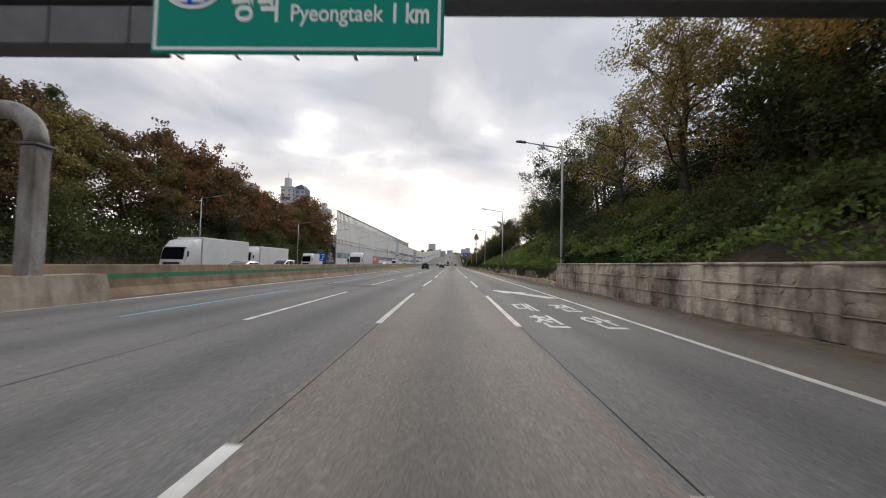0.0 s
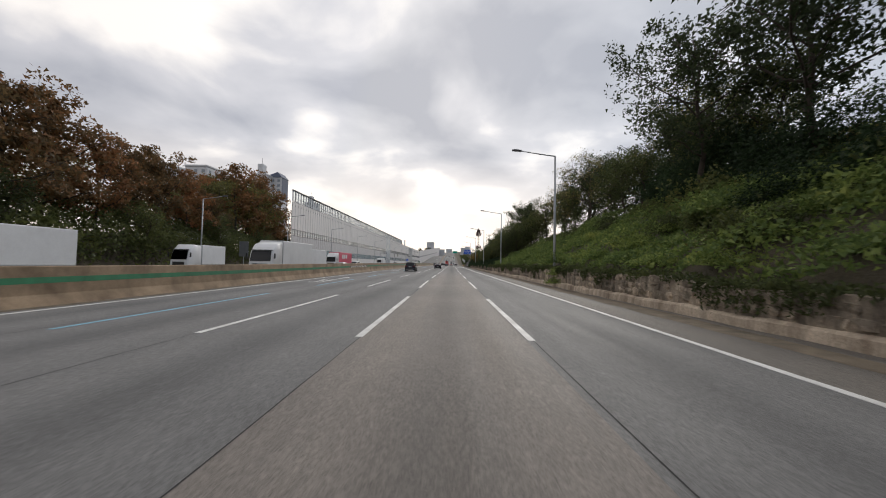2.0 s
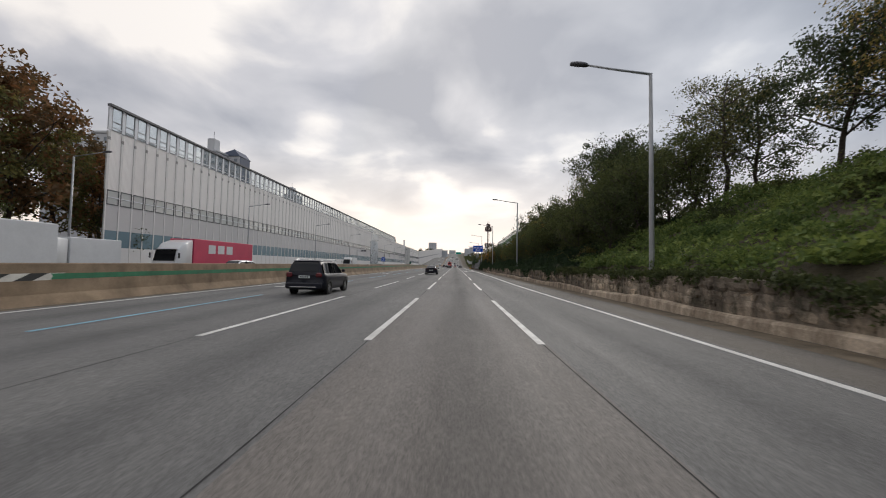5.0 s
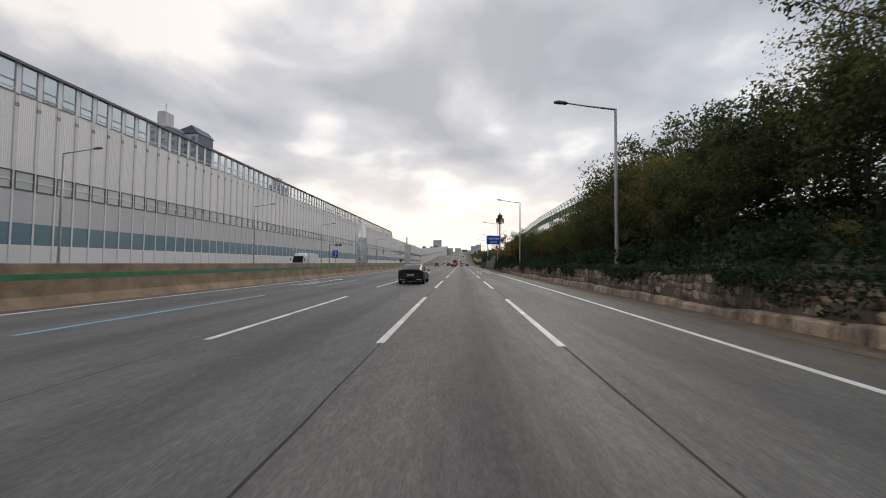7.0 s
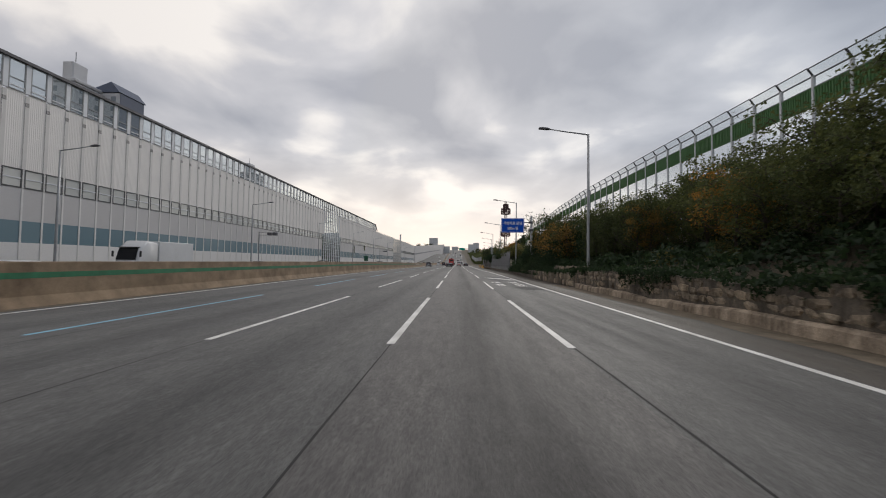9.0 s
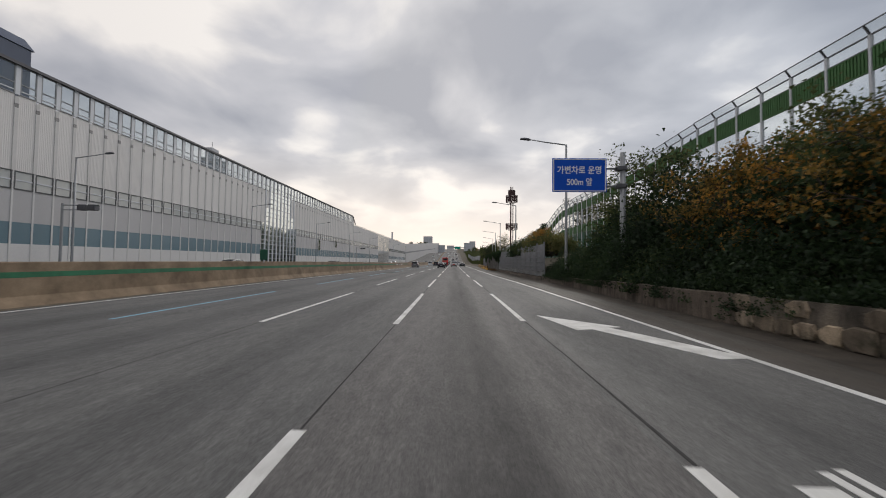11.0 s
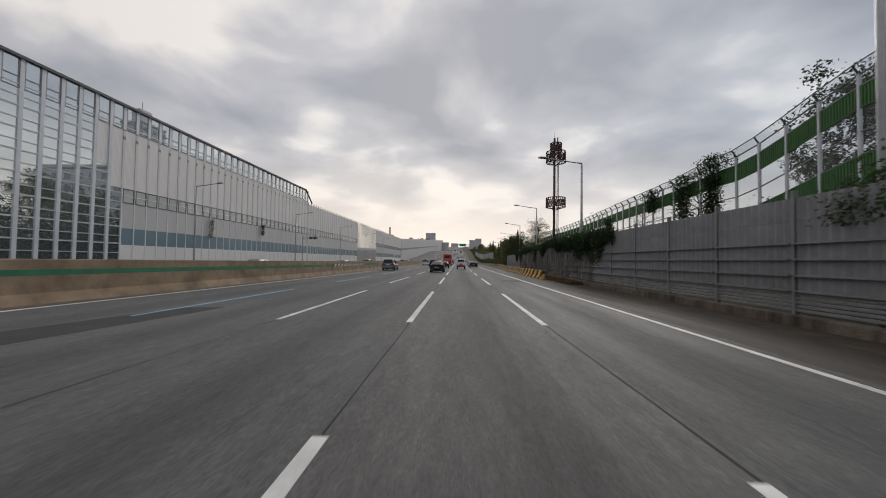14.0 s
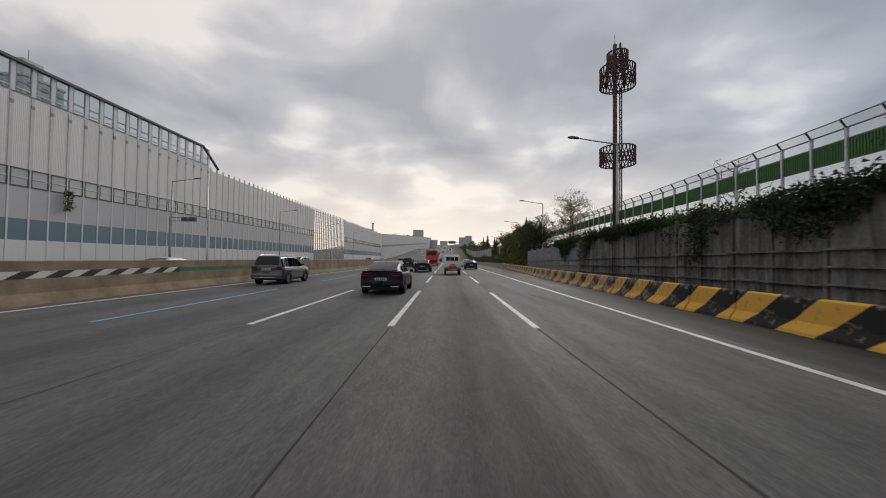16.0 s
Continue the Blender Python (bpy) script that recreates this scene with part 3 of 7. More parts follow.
# open seams along the lane joints
random.seed(5)
for xf, x in ((lambda y: ease(LINE_L, y) + 0.02, -1.78), (lambda y: ease(LINE_R, y) + 0.03, 1.84), (lambda y: ease(LINE_T, y), -5.42), (lambda y: -8.9, -8.9)):
    sh = Shape()
    secs, y = [], -20.0
    while y < 330:
        xx = xf(y) + 0.04 * noise.noise(Vector((x, y * 0.13, 0))) + 0.02 * noise.noise(Vector((x, y * 1.1, 5)))
        w = (0.011 + 0.016 * abs(noise.noise(Vector((x, y * 0.4, 9))))) * (0.65 if y < 95 or x < -3 else 1.2 if x > 0 else 1.0)
        secs.append([(xx - w, y, 0.003), (xx + w, y, 0.003)])
        y += 1.0
    sh.sweep(secs, closed=False)
    sh.f = [f[::-1] for f in sh.f]
    part("road_seam", sh, M["seam"], road_ob, "dark open joint between lanes")

M["dirt"] = material("roadside_dirt", (0.15, 0.12, 0.085), 0.95, 0.4, 1.5, 30, 0.4, dist=0.03)
M["dirt_dark"] = material("damp_roadside_dirt", (0.062, 0.05, 0.038), 0.95, 0.4, 1.5, 30, 0.4, dist=0.03)
for xf, w, y0, y1, mat_ in ((lambda y: ease(EDGE_L, y) - 0.62, 0.5, -20, 310, "dirt"), (lambda y: (8.3 if y < 28 else 7.75) - 0.4, 1.1, -20, 176, "dirt"), (lambda y: ease([(176, 7.5), (212, 8.05), (262, 8.1), (290, 8.9), (310, 9.8)], y), 1.5, 176, 310, "dirt_dark")):
    secs = []
    for y in range(y0, y1):
        ww = w * (0.7 + 0.6 * abs(noise.noise(Vector((xf(0), y * 0.3, 0)))))
        secs.append([(xf(y) - ww / 2, y, 0.004), (xf(y) + ww / 2, y, 0.004)])
    sdirt = Shape().sweep(secs, closed=False)
    sdirt.f = [f[::-1] for f in sdirt.f]
    part("dirt_strip", sdirt, M[mat_], road_ob, "brown dirt swept against the barrier")
random.seed(31)
for i in range(16):
    x, y = random.uniform(-4.9, -2.4), random.uniform(64.0, 75.0)
    l, w = random.uniform(1.0, 3.4), random.uniform(0.015, 0.04)
    k = random.uniform(-0.12, 0.12)
    part("tar_mark", Shape().add([(x, y, 0.004), (x + w, y, 0.004), (x + w + k, y + l, 0.004), (x + k, y + l, 0.004)], [(0, 1, 2, 3)]), M["seam"], road_ob)

# ---------- median barrier ----------
ms = []
my = [-60 + 5 * i for i in range(0, 150)] + [720, 800, 900]
for y in my:
    x, h, z = ease(EDGE_L, y) - 0.85, ease(MED_H, y), rise(y)
    ms.append([(x, y, z - 0.05), (x - 0.08, y, z + 0.08), (x - 0.26, y, z + 0.35), (x - 0.34, y, z + h - 0.03), (x - 0.37, y, z + h), (x - 0.55, y, z + h), (x - 0.58, y, z + h - 0.03), (x - 0.66, y, z + 0.35), (x - 0.92, y, z - 0.05)])
median = Shape().sweep([s[::-1] for s in ms])
median_ob = tagged(part("median_barrier", median, M["median"]), "long brown-stained concrete median barrier with a green band", "barrier", kind="structure")


def med_face(y, dz, off=0.004):
    """A point on the median's near face, dz below the top."""
    x, h = ease(EDGE_L, y) - 0.85, ease(MED_H, y)
    f = (h - dz - 0.35) / (h - 0.38)
    return (x - 0.26 - 0.08 * f + off, y, rise(y) + h - dz)


HATCHES = [(82, 93), (262, 275)]
for y0, y1 in ((-50, 82), (93, 262), (275, 285)):
    n = int((y1 - y0) / 5)
    secs = []
    for i in range(n + 1):
        y = y0 + (y1 - y0) * i / n
        a, b = med_face(y, 0.36), med_face(y, 0.56)
        secs.append([b, a, (a[0] - 0.02, a[1], a[2]), (b[0] - 0.02, b[1], b[2])])
    part("green_band", Shape().sweep([s[::-1] for s in secs]), M["green_paint"], median_ob, "faded green painted band")
for y0, y1 in HATCHES:
    n = int((y1 - y0) / 0.55)
    for i in range(n):
        a = y0 + (y1 - y0) * i / n
        b = y0 + (y1 - y0) * (i + 1) / n
        q = [med_face(a, 0.58), med_face(b, 0.58), med_face(b + 0.5, 0.34), med_face(a + 0.5, 0.34)]
        s = Shape().add(q + [(p[0] - 0.02, p[1], p[2]) for p in q], [(0, 1, 2, 3), (7, 6, 5, 4), (0, 4, 5, 1), (1, 5, 6, 2), (2, 6, 7, 3), (3, 7, 4, 0)])
        part("hatch_stripe", s, M["hatch_white" if i % 2 else "hatch_black"], median_ob)

# ---------- tall noise barrier beyond the other carriageway ----------
NWX, BAY = -38.5, 1.65
NW0, NW1, NW2 = 118.0, 315.0, 470.0
barrier = thing("noise_barrier", "very tall pale grey noise barrier with window bands", "noise barrier", kind="structure")


def panel_mesh(name, w, h, mat, ribs=0):
    s = Shape()
    if ribs:
        n = ribs * 4
        prof = []
        for i in range(n + 1):
            prof.append((0.009 if i % 4 in (1, 2) else 0.0, w * i / n))
        vs = [(px, py, z) for z in (0, h) for px, py in prof] + [(-0.06, py, z) for z in (0, h) for py in (0, w)]
        k = n + 1
        fs = [(i, i + 1, k + i + 1, k + i) for i in range(n)] + [(2 * k, 2 * k + 2, 2 * k + 3, 2 * k + 1)]
        s.add(vs, fs)
    else:
        s.box((-0.02, w / 2, h / 2), (0.08, w, h))
    return s.mesh(name, mat)


def frame_mesh(name, w, h, rails, mat, t=0.05):
    s = Shape()
    s.box((0.02, t / 2, h / 2), (0.1, t, h)).box((0.02, w - t / 2, h / 2), (0.1, t, h))
    for z in [t / 2, h - t / 2] + [h * r for r in rails]:
        s.box((0.024, w / 2, z), (0.1, w - 2 * t, t))
    return s.mesh(name, mat)


PW, PL = BAY - 0.30, BAY - 0.15
BANDS = [(0.0, 2.85, "low"), (2.85, 4.75, "blue"), (4.75, 7.6, "grey"), (7.6, 9.25, "win"), (9.25, 15.9, "rib"), (15.9, 18.5, "win")]
NAMES = {"low": "base_panel", "blue": "tinted_pane", "grey": "lower_panel", "rib": "ribbed_panel"}
M["base_panel"] = material("pale_base_panel", (0.72, 0.71, 0.70), 0.6, 0.08, 0.3, 6, 0.0, rand=0.05)
M["slim_post"] = material("pale_slim_post", (0.70, 0.69, 0.67), 0.6, 0.08, 0.4, 8, 0.0)
M["cap"] = material("weathered_post_cap", (0.33, 0.32, 0.31), 0.6, 0.2, 2, 20, 0.0, rand=0.25)
M["frame_dark"] = material("dark_window_frame", (0.085, 0.088, 0.09), 0.5, 0.1, 1, 12, 0.0)
shared = {
    "low": panel_mesh("base_panel", PL, 2.85, M["base_panel"]), "blue": panel_mesh("tinted_pane", PL, 1.9, M["blue_glass"]),
    "grey": panel_mesh("lower_panel", PL, 2.85, M["panel_low"]), "rib": panel_mesh("ribbed_panel", PW, 6.65, M["panel"], 9)}
PT = BAY - 0.36
win_lo, win_hi = frame_mesh("window_frame", PL, 1.65, [0.5], M["frame_dark"], 0.10), frame_mesh("window_frame", PT, 2.6, [0.38, 0.14], M["frame"], 0.09)
for me in (win_lo, win_hi):
    me.materials.append(M["post"])
    for p in list(me.polygons)[-6:]:
        p.material_index = 1
gl_lo, gl_hi = panel_mesh("pane", PL - 0.1, 1.6, M["hazy_glass"]), panel_mesh("pane", PT - 0.1, 2.55, M["clear_glass"])
post_hi = Shape().box((-0.03, 0, 12.5), (0.16, 0.30, 6.5)).mesh("post", M["pilaster"])
post_low = Shape().box((-0.03, 0, 4.62), (0.16, 0.15, 9.24)).mesh("post", M["slim_post"])
mullion_m = Shape().box((-0.01, 0, 17.2), (0.16, 0.36, 2.6)).mesh("mullion", M["post"])
mullion_tall = Shape().box((0.0, 0, 9.25), (0.2, 0.34, 18.5)).mesh("mullion", M["post"])
cap_m = Shape().box((0.0, 0, 0), (0.16, 0.30, 0.36), 0.02).mesh("post_cap", M["cap"])
post_lo = Shape().box((-0.03, 0, 7.9), (0.16, 0.26, 15.8)).mesh("post", M["pilaster"])


def grid_mesh(h):
    """A glazed bay: narrow panes between paired dark transoms."""
    s = Shape()
    s.box((0.02, 0.04, h / 2), (0.12, 0.08, h)).box((0.02, PL - 0.04, h / 2), (0.12, 0.08, h))
    z, k = 0.06, 0
    while z < h:
        s.box((0.024, PL / 2, z), (0.12, PL - 0.16, 0.13 if k % 2 else 0.08))
        z += 0.85 if k % 2 else 1.05
        k += 1
    return s.mesh("window_frame", M["frame_glazed"])


M["frame_glazed"] = material("grey_glazing_bar", (0.46, 0.475, 0.48), 0.5, 0.12, 1, 12, 0.0, metal=0.3)
GLAZED = [9.25, 12.4, 15.9, 15.9, 15.9, 15.9, 15.9, 15.9, 11.6, 9.25]
glazing = {h: (grid_mesh(h), panel_mesh("pane", PL - 0.1, h - 0.06, M["clear_glass"])) for h in set(GLAZED)}
glass_frame = grid_mesh(18.4)
nbay = int((NW1 - NW0) / BAY)
GLASS0 = 78
for i in range(1, nbay + 1):
    y = NW0 + BAY * i
    at = (NWX, y, 0)
    g = i - GLASS0
    if 0 < g < len(GLAZED):
        part("mullion", mullion_tall, None, barrier, at=at)
    else:
        part("post", post_hi, None, barrier, at=at)
        part("post", post_low, None, barrier, at=at)
        part("mullion", mullion_m, None, barrier, at=at)
    if not 2 < g < 8:
        part("post_cap", cap_m, None, barrier, at=(NWX, y, 14.95))
    if i == nbay:
        break
    py, pr = y + 0.075, y + 0.15
    part("window_frame", win_hi, None, barrier, at=(NWX, y + 0.18, 15.9))
    part("pane", gl_hi, None, barrier, at=(NWX, y + 0.23, 15.925))
    if 0 <= g < len(GLAZED):
        h = GLAZED[g]
        part("window_frame", glazing[h][0], None, barrier, at=(NWX, py, 0))
        part("pane", glazing[h][1], None, barrier, at=(NWX, py + 0.05, 0.03))
        if h < 15.9:
            part("ribbed_panel", shared["rib"], None, barrier, at=Matrix.Translation((NWX, pr, h)) @ Matrix.Diagonal((1, 1, (15.9 - h) / 6.65, 1)))
        continue
    for a, b, kind in BANDS[:5]:
        if kind == "win":
            part("window_frame", win_lo, None, barrier, at=(NWX, py, a))
            part("pane", gl_lo, None, barrier, at=(NWX, py + 0.05, a + 0.025))
        else:
            part(NAMES[kind], shared[kind], None, barrier, at=(NWX, pr if kind == "rib" else py, a))
part("top_rail", Shape().box((NWX + 0.05, (NW0 + BAY + NW1) / 2 - 1.1, 18.62), (0.45, NW1 - NW0 - BAY - 1.8, 0.26)).tube([(NWX + 0.05, NW1 - 2, 18.6), (NWX + 0.05, NW1 + 1.8, 15.9)], 0.2, 6), M["dark_rail"], barrier, "dark top rail")
# lower stretch further on
low = thing("noise_barrier", "lower pale grey noise barrier further along the highway", "noise barrier", kind="structure")
nb2 = int((NW2 - NW1) / BAY)
for i in range(nb2 + 1):
    y = NW1 + BAY * i
    part("post", post_lo, None, low, at=(NWX, y, 0))
    if i == nb2:
        break
    py = y + 0.075
    if 360 < y < 392:
        part("window_frame", glass_frame, None, low, at=Matrix.Translation((NWX, py, 0.05)) @ Matrix.Diagonal((1, 1, 0.82, 1)))
        continue
    for key, a, b in (("low", 0.0, 2.85), ("blue", 2.85, 4.75), ("grey", 4.75, 7.6), ("rib", 9.25, 14.7)):
        sc = Matrix.Diagonal((1, 1, 0.91, 1)) if key == "rib" else Matrix.Identity(4)
        part(NAMES[key], shared[key], None, low, at=Matrix.Translation((NWX, py + (0.075 if key == "rib" else 0), a)) @ sc)
    part("window_frame", win_lo, None, low, at=(NWX, py, 7.6))
    part("pane", gl_lo, None, low, at=(NWX, py + 0.05, 7.62))

# ---------- street lamps ----------
def street_lamp_master(h, arm):
    ob = thing("street_lamp", "tall grey steel street lamp with a single arm", "street lamp", group="street lamps along the highway")
    part("pole", Shape().tube([(0, 0, -1.2), (0, 0, 0.4), (0, 0, h * 0.5), (0, 0, h - 0.1)], [0.13, 0.12, 0.10, 0.075], 10), M["steel"], ob, smooth=True)
    part("base_plate", Shape().box((0, 0, -1.05), (0.4, 0.4, 0.06), 0.02), M["steel"], ob)
    part("arm", Shape().tube([(0.06, 0, h - 0.12), (-arm * 0.5, 0, h + 0.12), (-arm + 0.5, 0, h + 0.32)], [0.06, 0.05, 0.045], 8), M["steel"], ob, smooth=True)
    head = Shape()
    secs = []
    for px, w, t in ((-arm + 0.55, 0.06, 0.05), (-arm + 0.4, 0.15, 0.09), (-arm, 0.17, 0.10), (-arm - 0.28, 0.10, 0.06)):
        z = h + 0.32 + (-arm + 0.5 - px) * 0.08
        secs.append([(px, -w, z - 0.02), (px, -w * 0.6, z + t), (px, w * 0.6, z + t), (px, w, z - 0.02), (px, w * 0.7, z - 0.06), (px, -w * 0.7, z - 0.06)])
    head.sweep(secs)
    part("lamp_head", head, M["steel_dark"], ob, "dark flat lamp head", smooth=True)
    return ob


LAMPS_R = [(8.85, 28.0, 1.65, 11.25), (9.0, 64.0, 1.3, 11.2), (8.95, 98.0, 1.2, 10.8), (9.2, 136.1, 1.2, 11.2), (9.35, 173.3, 1.0, 11.6), (8.95, 204.8, 0.3, 11.5), (9.6, 232.6, 0.0, 10.8), (10.1, 255.6, 0.0, 10.4), (12.4, 284.5, 0.0, 10.6), (15.0, 316, 0.0, 10.8), (17.5, 348, 0.0, 10.8), (20, 380, 0, 10.8), (22, 412, 0, 10.8), (24, 444, 0, 10.8)]
lamp_a = street_lamp_master(10.2, 3.45)
first = True
for x, y, z0, top in LAMPS_R:
    m = Matrix.Translation((x, y, top - 10.2))
    if first:
        lamp_a.matrix_basis = m
        first = False
    else:
        copy_thing(lamp_a, m)
lamp_l = street_lamp_master(11.6, 3.45)
lamp_l.matrix_basis = Matrix.Translation((-37.3, -14.4, 0)) @ Matrix.Rotation(math.pi, 4, "Z")
for y in (18.0, 51.7, 86.2, 115.0, 145.6, 177.6, 209.6, 241.3, 273.3, 305.3, 337.3, 369.3, 401.3):
    copy_thing(lamp_l, Matrix.Translation((-37.3, y, -0.9 if y < 100 else 0.0)) @ Matrix.Rotation(math.pi, 4, "Z"))

# ---------- grey panel wall at the right verge ----------
gw = thing("panel_wall", "weathered grey aluminium noise panel wall with steel posts", "noise barrier", kind="structure")
GWX = [(212, 8.95), (245, 9.2), (275, 9.6), (300, 10.6), (340, 13.2), (400, 18.0)]
gw_post = Shape().box((0.02, 0, 1.9), (0.16, 0.11, 3.8), 0.01).mesh("post", M["aluminium"])
gw_post_d = Shape().box((0.02, 0, 1.9), (0.16, 0.11, 3.8), 0.01).mesh("post", M["grime"])


def gw_panel(mat):
    """One bay: lower slats, three ribbed panels."""
    out = []
    s = Shape()
    for i in range(5):
        s.box((-0.02, 1.6, 0.10 + 0.115 * i), (0.06, 3.06, 0.085), 0.012)
    out.append((s.mesh("slat_panel", mat), 0.26))
    for z, h in ((0.92, 0.40), (1.36, 0.42), (1.82, 0.42), (2.28, 0.62), (2.93, 0.66)):
        s = Shape()
        n = 20
        prof = [(-0.055 if i % 2 else 0.0, 3.06 * i / n) for i in range(n + 1)]
        s.add([(px, py + 0.07, zz) for zz in (0, h) for px, py in prof], [(i + 1, i, n + 1 + i, n + 2 + i) for i in range(n)])
        rail = 0.04 if z > 2.9 else 0.17
        s.box((0.02 - rail / 2, 1.6, -0.015), (rail, 3.06, 0.05)).box((0.05, 1.6, h / 2), (0.02, 3.06, h))
        out.append((s.mesh("ribbed_panel", mat), z))
    return out


clean_set, grime_set = gw_panel(M["aluminium"]), gw_panel(M["grime"])
random.seed(3)
y = 212.05
while y < 306:
    x0, x1 = ease(GWX, y), ease(GWX, y + 3.2)
    rot = Matrix.Rotation(-math.atan2(x1 - x0, 3.2), 4, "Z")
    dirty = 249 < y < 285
    base = 0.05 + (0.0 if y < 262 else -0.3) - 0.5 * max(0, min(1, (y - 262) / 40))
    part("post", gw_post_d if dirty else gw_post, None, gw, at=Matrix.Translation((x0, y, base)) @ rot)
    for me, z in (grime_set if dirty else clean_set):
        part(me.name.split(".")[0], me, None, gw, at=Matrix.Translation((x0, y, base + z)) @ rot)
    if dirty:
        part("post", gw_post_d, None, gw, at=Matrix.Translation(((x0 + x1) / 2 - 0.03, y + 1.6, base)) @ rot)
    y += 3.2
ks = []
for i in range(0, 180):
    y = 185.4 + i * 1.2
    x = (ease([(183, 8.1), (212, 8.75)], y) if y < 212 else ease(GWX, y) - 0.2)
    h = ease([(180, 0.95), (192, 0.85), (203, 0.7), (209, 0.45), (214, 0.28), (400, 0.25)], y)
    h += 0.14 * noise.noise(Vector((y * 0.4, 2, 1))) * min(1.0, h)
    ks.append([(x - 0.12, y, -0.05), (x - 0.1, y, h - 0.03), (x - 0.07, y, h), (x + 0.3, y, h), (x + 0.3, y, -0.05)])
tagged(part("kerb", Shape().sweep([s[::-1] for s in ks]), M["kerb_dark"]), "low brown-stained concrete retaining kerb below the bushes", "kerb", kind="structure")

# ---------- green transparent fence up the bank ----------
fence = thing("green_noise_fence", "green and transparent noise fence with angled tops", "noise barrier", kind="structure")
FX = [(150, 19.0), (246, 19.0), (300, 21.5), (420, 27.0)]
FTOP = [(150, 12.0), (185, 12.5), (200, 12.5), (214, 12.1), (222, 11.6), (239, 11.5), (251, 9.3), (260, 8.9), (300, 8.6), (420, 8.0)]
f_post = Shape().box((0, 0, 4.1), (0.16, 0.11, 8.2)).tube([(0, 0, 8.15), (-0.32, 0, 8.6)], 0.07, 4).mesh("post", M["post"])
f_post.materials.append(M["steel_dark"])
for p in list(f_post.polygons)[6:]:
    p.material_index = 1
def fence_bay(rows):
    """The panels of one bay, from the ground up, with the tilted pane on top."""
    out, rails = [], Shape()
    for z, h, mat_, nm, ribs in rows:
        s = Shape()
        if ribs:
            for i in range(ribs):
                s.box((0, 0.1 + 1.84 * (i + 0.5) / ribs, h / 2), (0.09, 0.09, h - 0.06))
            s.box((0.02, 1.0, h / 2), (0.03, 1.84, h - 0.06)).box((0, 1, 0.02), (0.11, 1.84, 0.05)).box((0, 1, h - 0.03), (0.11, 1.84, 0.05))
        else:
            s.box((0, 1.0, h / 2), (0.03, 1.88, h - 0.05))
        out.append((s.mesh(nm, M[mat_]), z, nm))
        if nm == "pane":
            rails.box((0, 1.0, z - 0.02), (0.07, 1.84, 0.06))
    tilt = Matrix.Translation((-0.17, 0, 8.39)) @ Matrix.Rotation(-0.6, 4, "Y")
    s = Shape().box((0, 1.0, 0), (0.025, 1.84, 0.48))
    out.append((Shape().add([tilt @ Vector(p) for p in s.v], s.f).mesh("pane", M["fence_clear"]), 0.0, "pane"))
    rails.box((-0.32, 1.0, 8.6), (0.05, 2.0, 0.05)).box((0, 1.0, 8.17), (0.08, 1.84, 0.06))
    out.append((rails.mesh("rail", M["frame"]), 0.0, "rail"))
    return out


TOP_ROWS = [(6.45, 1.1, "green_panel", "louvre_panel", 12), (7.6, 0.55, "fence_clear", "pane", 0)]
set_tall = fence_bay([(0.05, 1.3, "green_dark", "solid_panel", 0), (1.35, 1.25, "green_dark", "louvre_panel", 12), (2.62, 1.25, "fence_clear", "pane", 0), (3.9, 1.25, "fence_clear", "pane", 0), (5.18, 1.25, "fence_clear", "pane", 0)] + TOP_ROWS)
set_low = fence_bay([(0.05, 2.95, "green_dark", "solid_panel", 0), (3.02, 1.15, "green_panel", "louvre_panel", 12), (4.2, 1.1, "fence_clear", "pane", 0), (5.33, 1.1, "fence_clear", "pane", 0)] + TOP_ROWS)
y = 150.0
while y < 376:
    x0, x1 = ease(FX, y), ease(FX, y + 2)
    rot = Matrix.Rotation(-math.atan2(x1 - x0, 2.0), 4, "Z")
    z0 = ease(FTOP, y) - 8.2
    m0 = Matrix.Translation((x0, y, z0)) @ rot
    part("post", f_post, None, fence, at=m0)
    slope = (ease(FTOP, y + 2) - ease(FTOP, y)) / 2
    for me, z, nm in (set_tall if y < 216 else set_low):
        if abs(slope) > 0.03:
            me = me.copy()
            me.transform(Matrix(((1, 0, 0, 0), (0, 1, 0, 0), (0, slope, 1, 0), (0, 0, 0, 1))))
        part(nm, me, None, fence, at=m0 @ Matrix.Translation((0, 0, z)))
    y += 2.0
fb = [[(ease(FX, yy) - 0.2, yy, 1.0), (ease(FX, yy) + 0.2, yy, 1.0), (ease(FX, yy) + 0.2, yy, ease(FTOP, yy) - 8.1), (ease(FX, yy) - 0.2, yy, ease(FTOP, yy) - 8.1)] for yy in range(150, 380, 6)]
part("footing", Shape().sweep(fb), M["concrete"], fence, "concrete footing")

# ---------- stone retaining walls ----------
def stone_meshes(w, h, n=6, mat="stone", neat=1.0):
    out = []
    for k in range(n):
        random.seed(100 + k)
        j = lambda a: random.uniform(-a, a) * neat
        ang = [2 * math.pi * (i + 0.5) / 7 + j(0.2) for i in range(7)]
        rim = [(0.06, w * 0.53 * max(-1, min(1, 1.25 * math.cos(a))) + j(0.03), h * 0.53 * max(-1, min(1, 1.25 * math.sin(a))) + j(0.025)) for a in ang]
        front = [(-0.02 * (neat if neat < 1 else 1) + j(0.045), y * 0.88 + j(0.03), z * 0.86 + j(0.02)) for _, y, z in rim]
        mid = (-0.03 * (neat if neat < 1 else 1) + j(0.05), j(0.08), j(0.05))
        fs = [(i, (i + 1) % 7, 7 + (i + 1) % 7, 7 + i) for i in range(7)] + [(7 + i, 7 + (i + 1) % 7, 14) for i in range(7)]
        out.append(Shape().add(rim + front + [mid], [f[::-1] for f in fs]).mesh("stone", M[mat]))
    return out


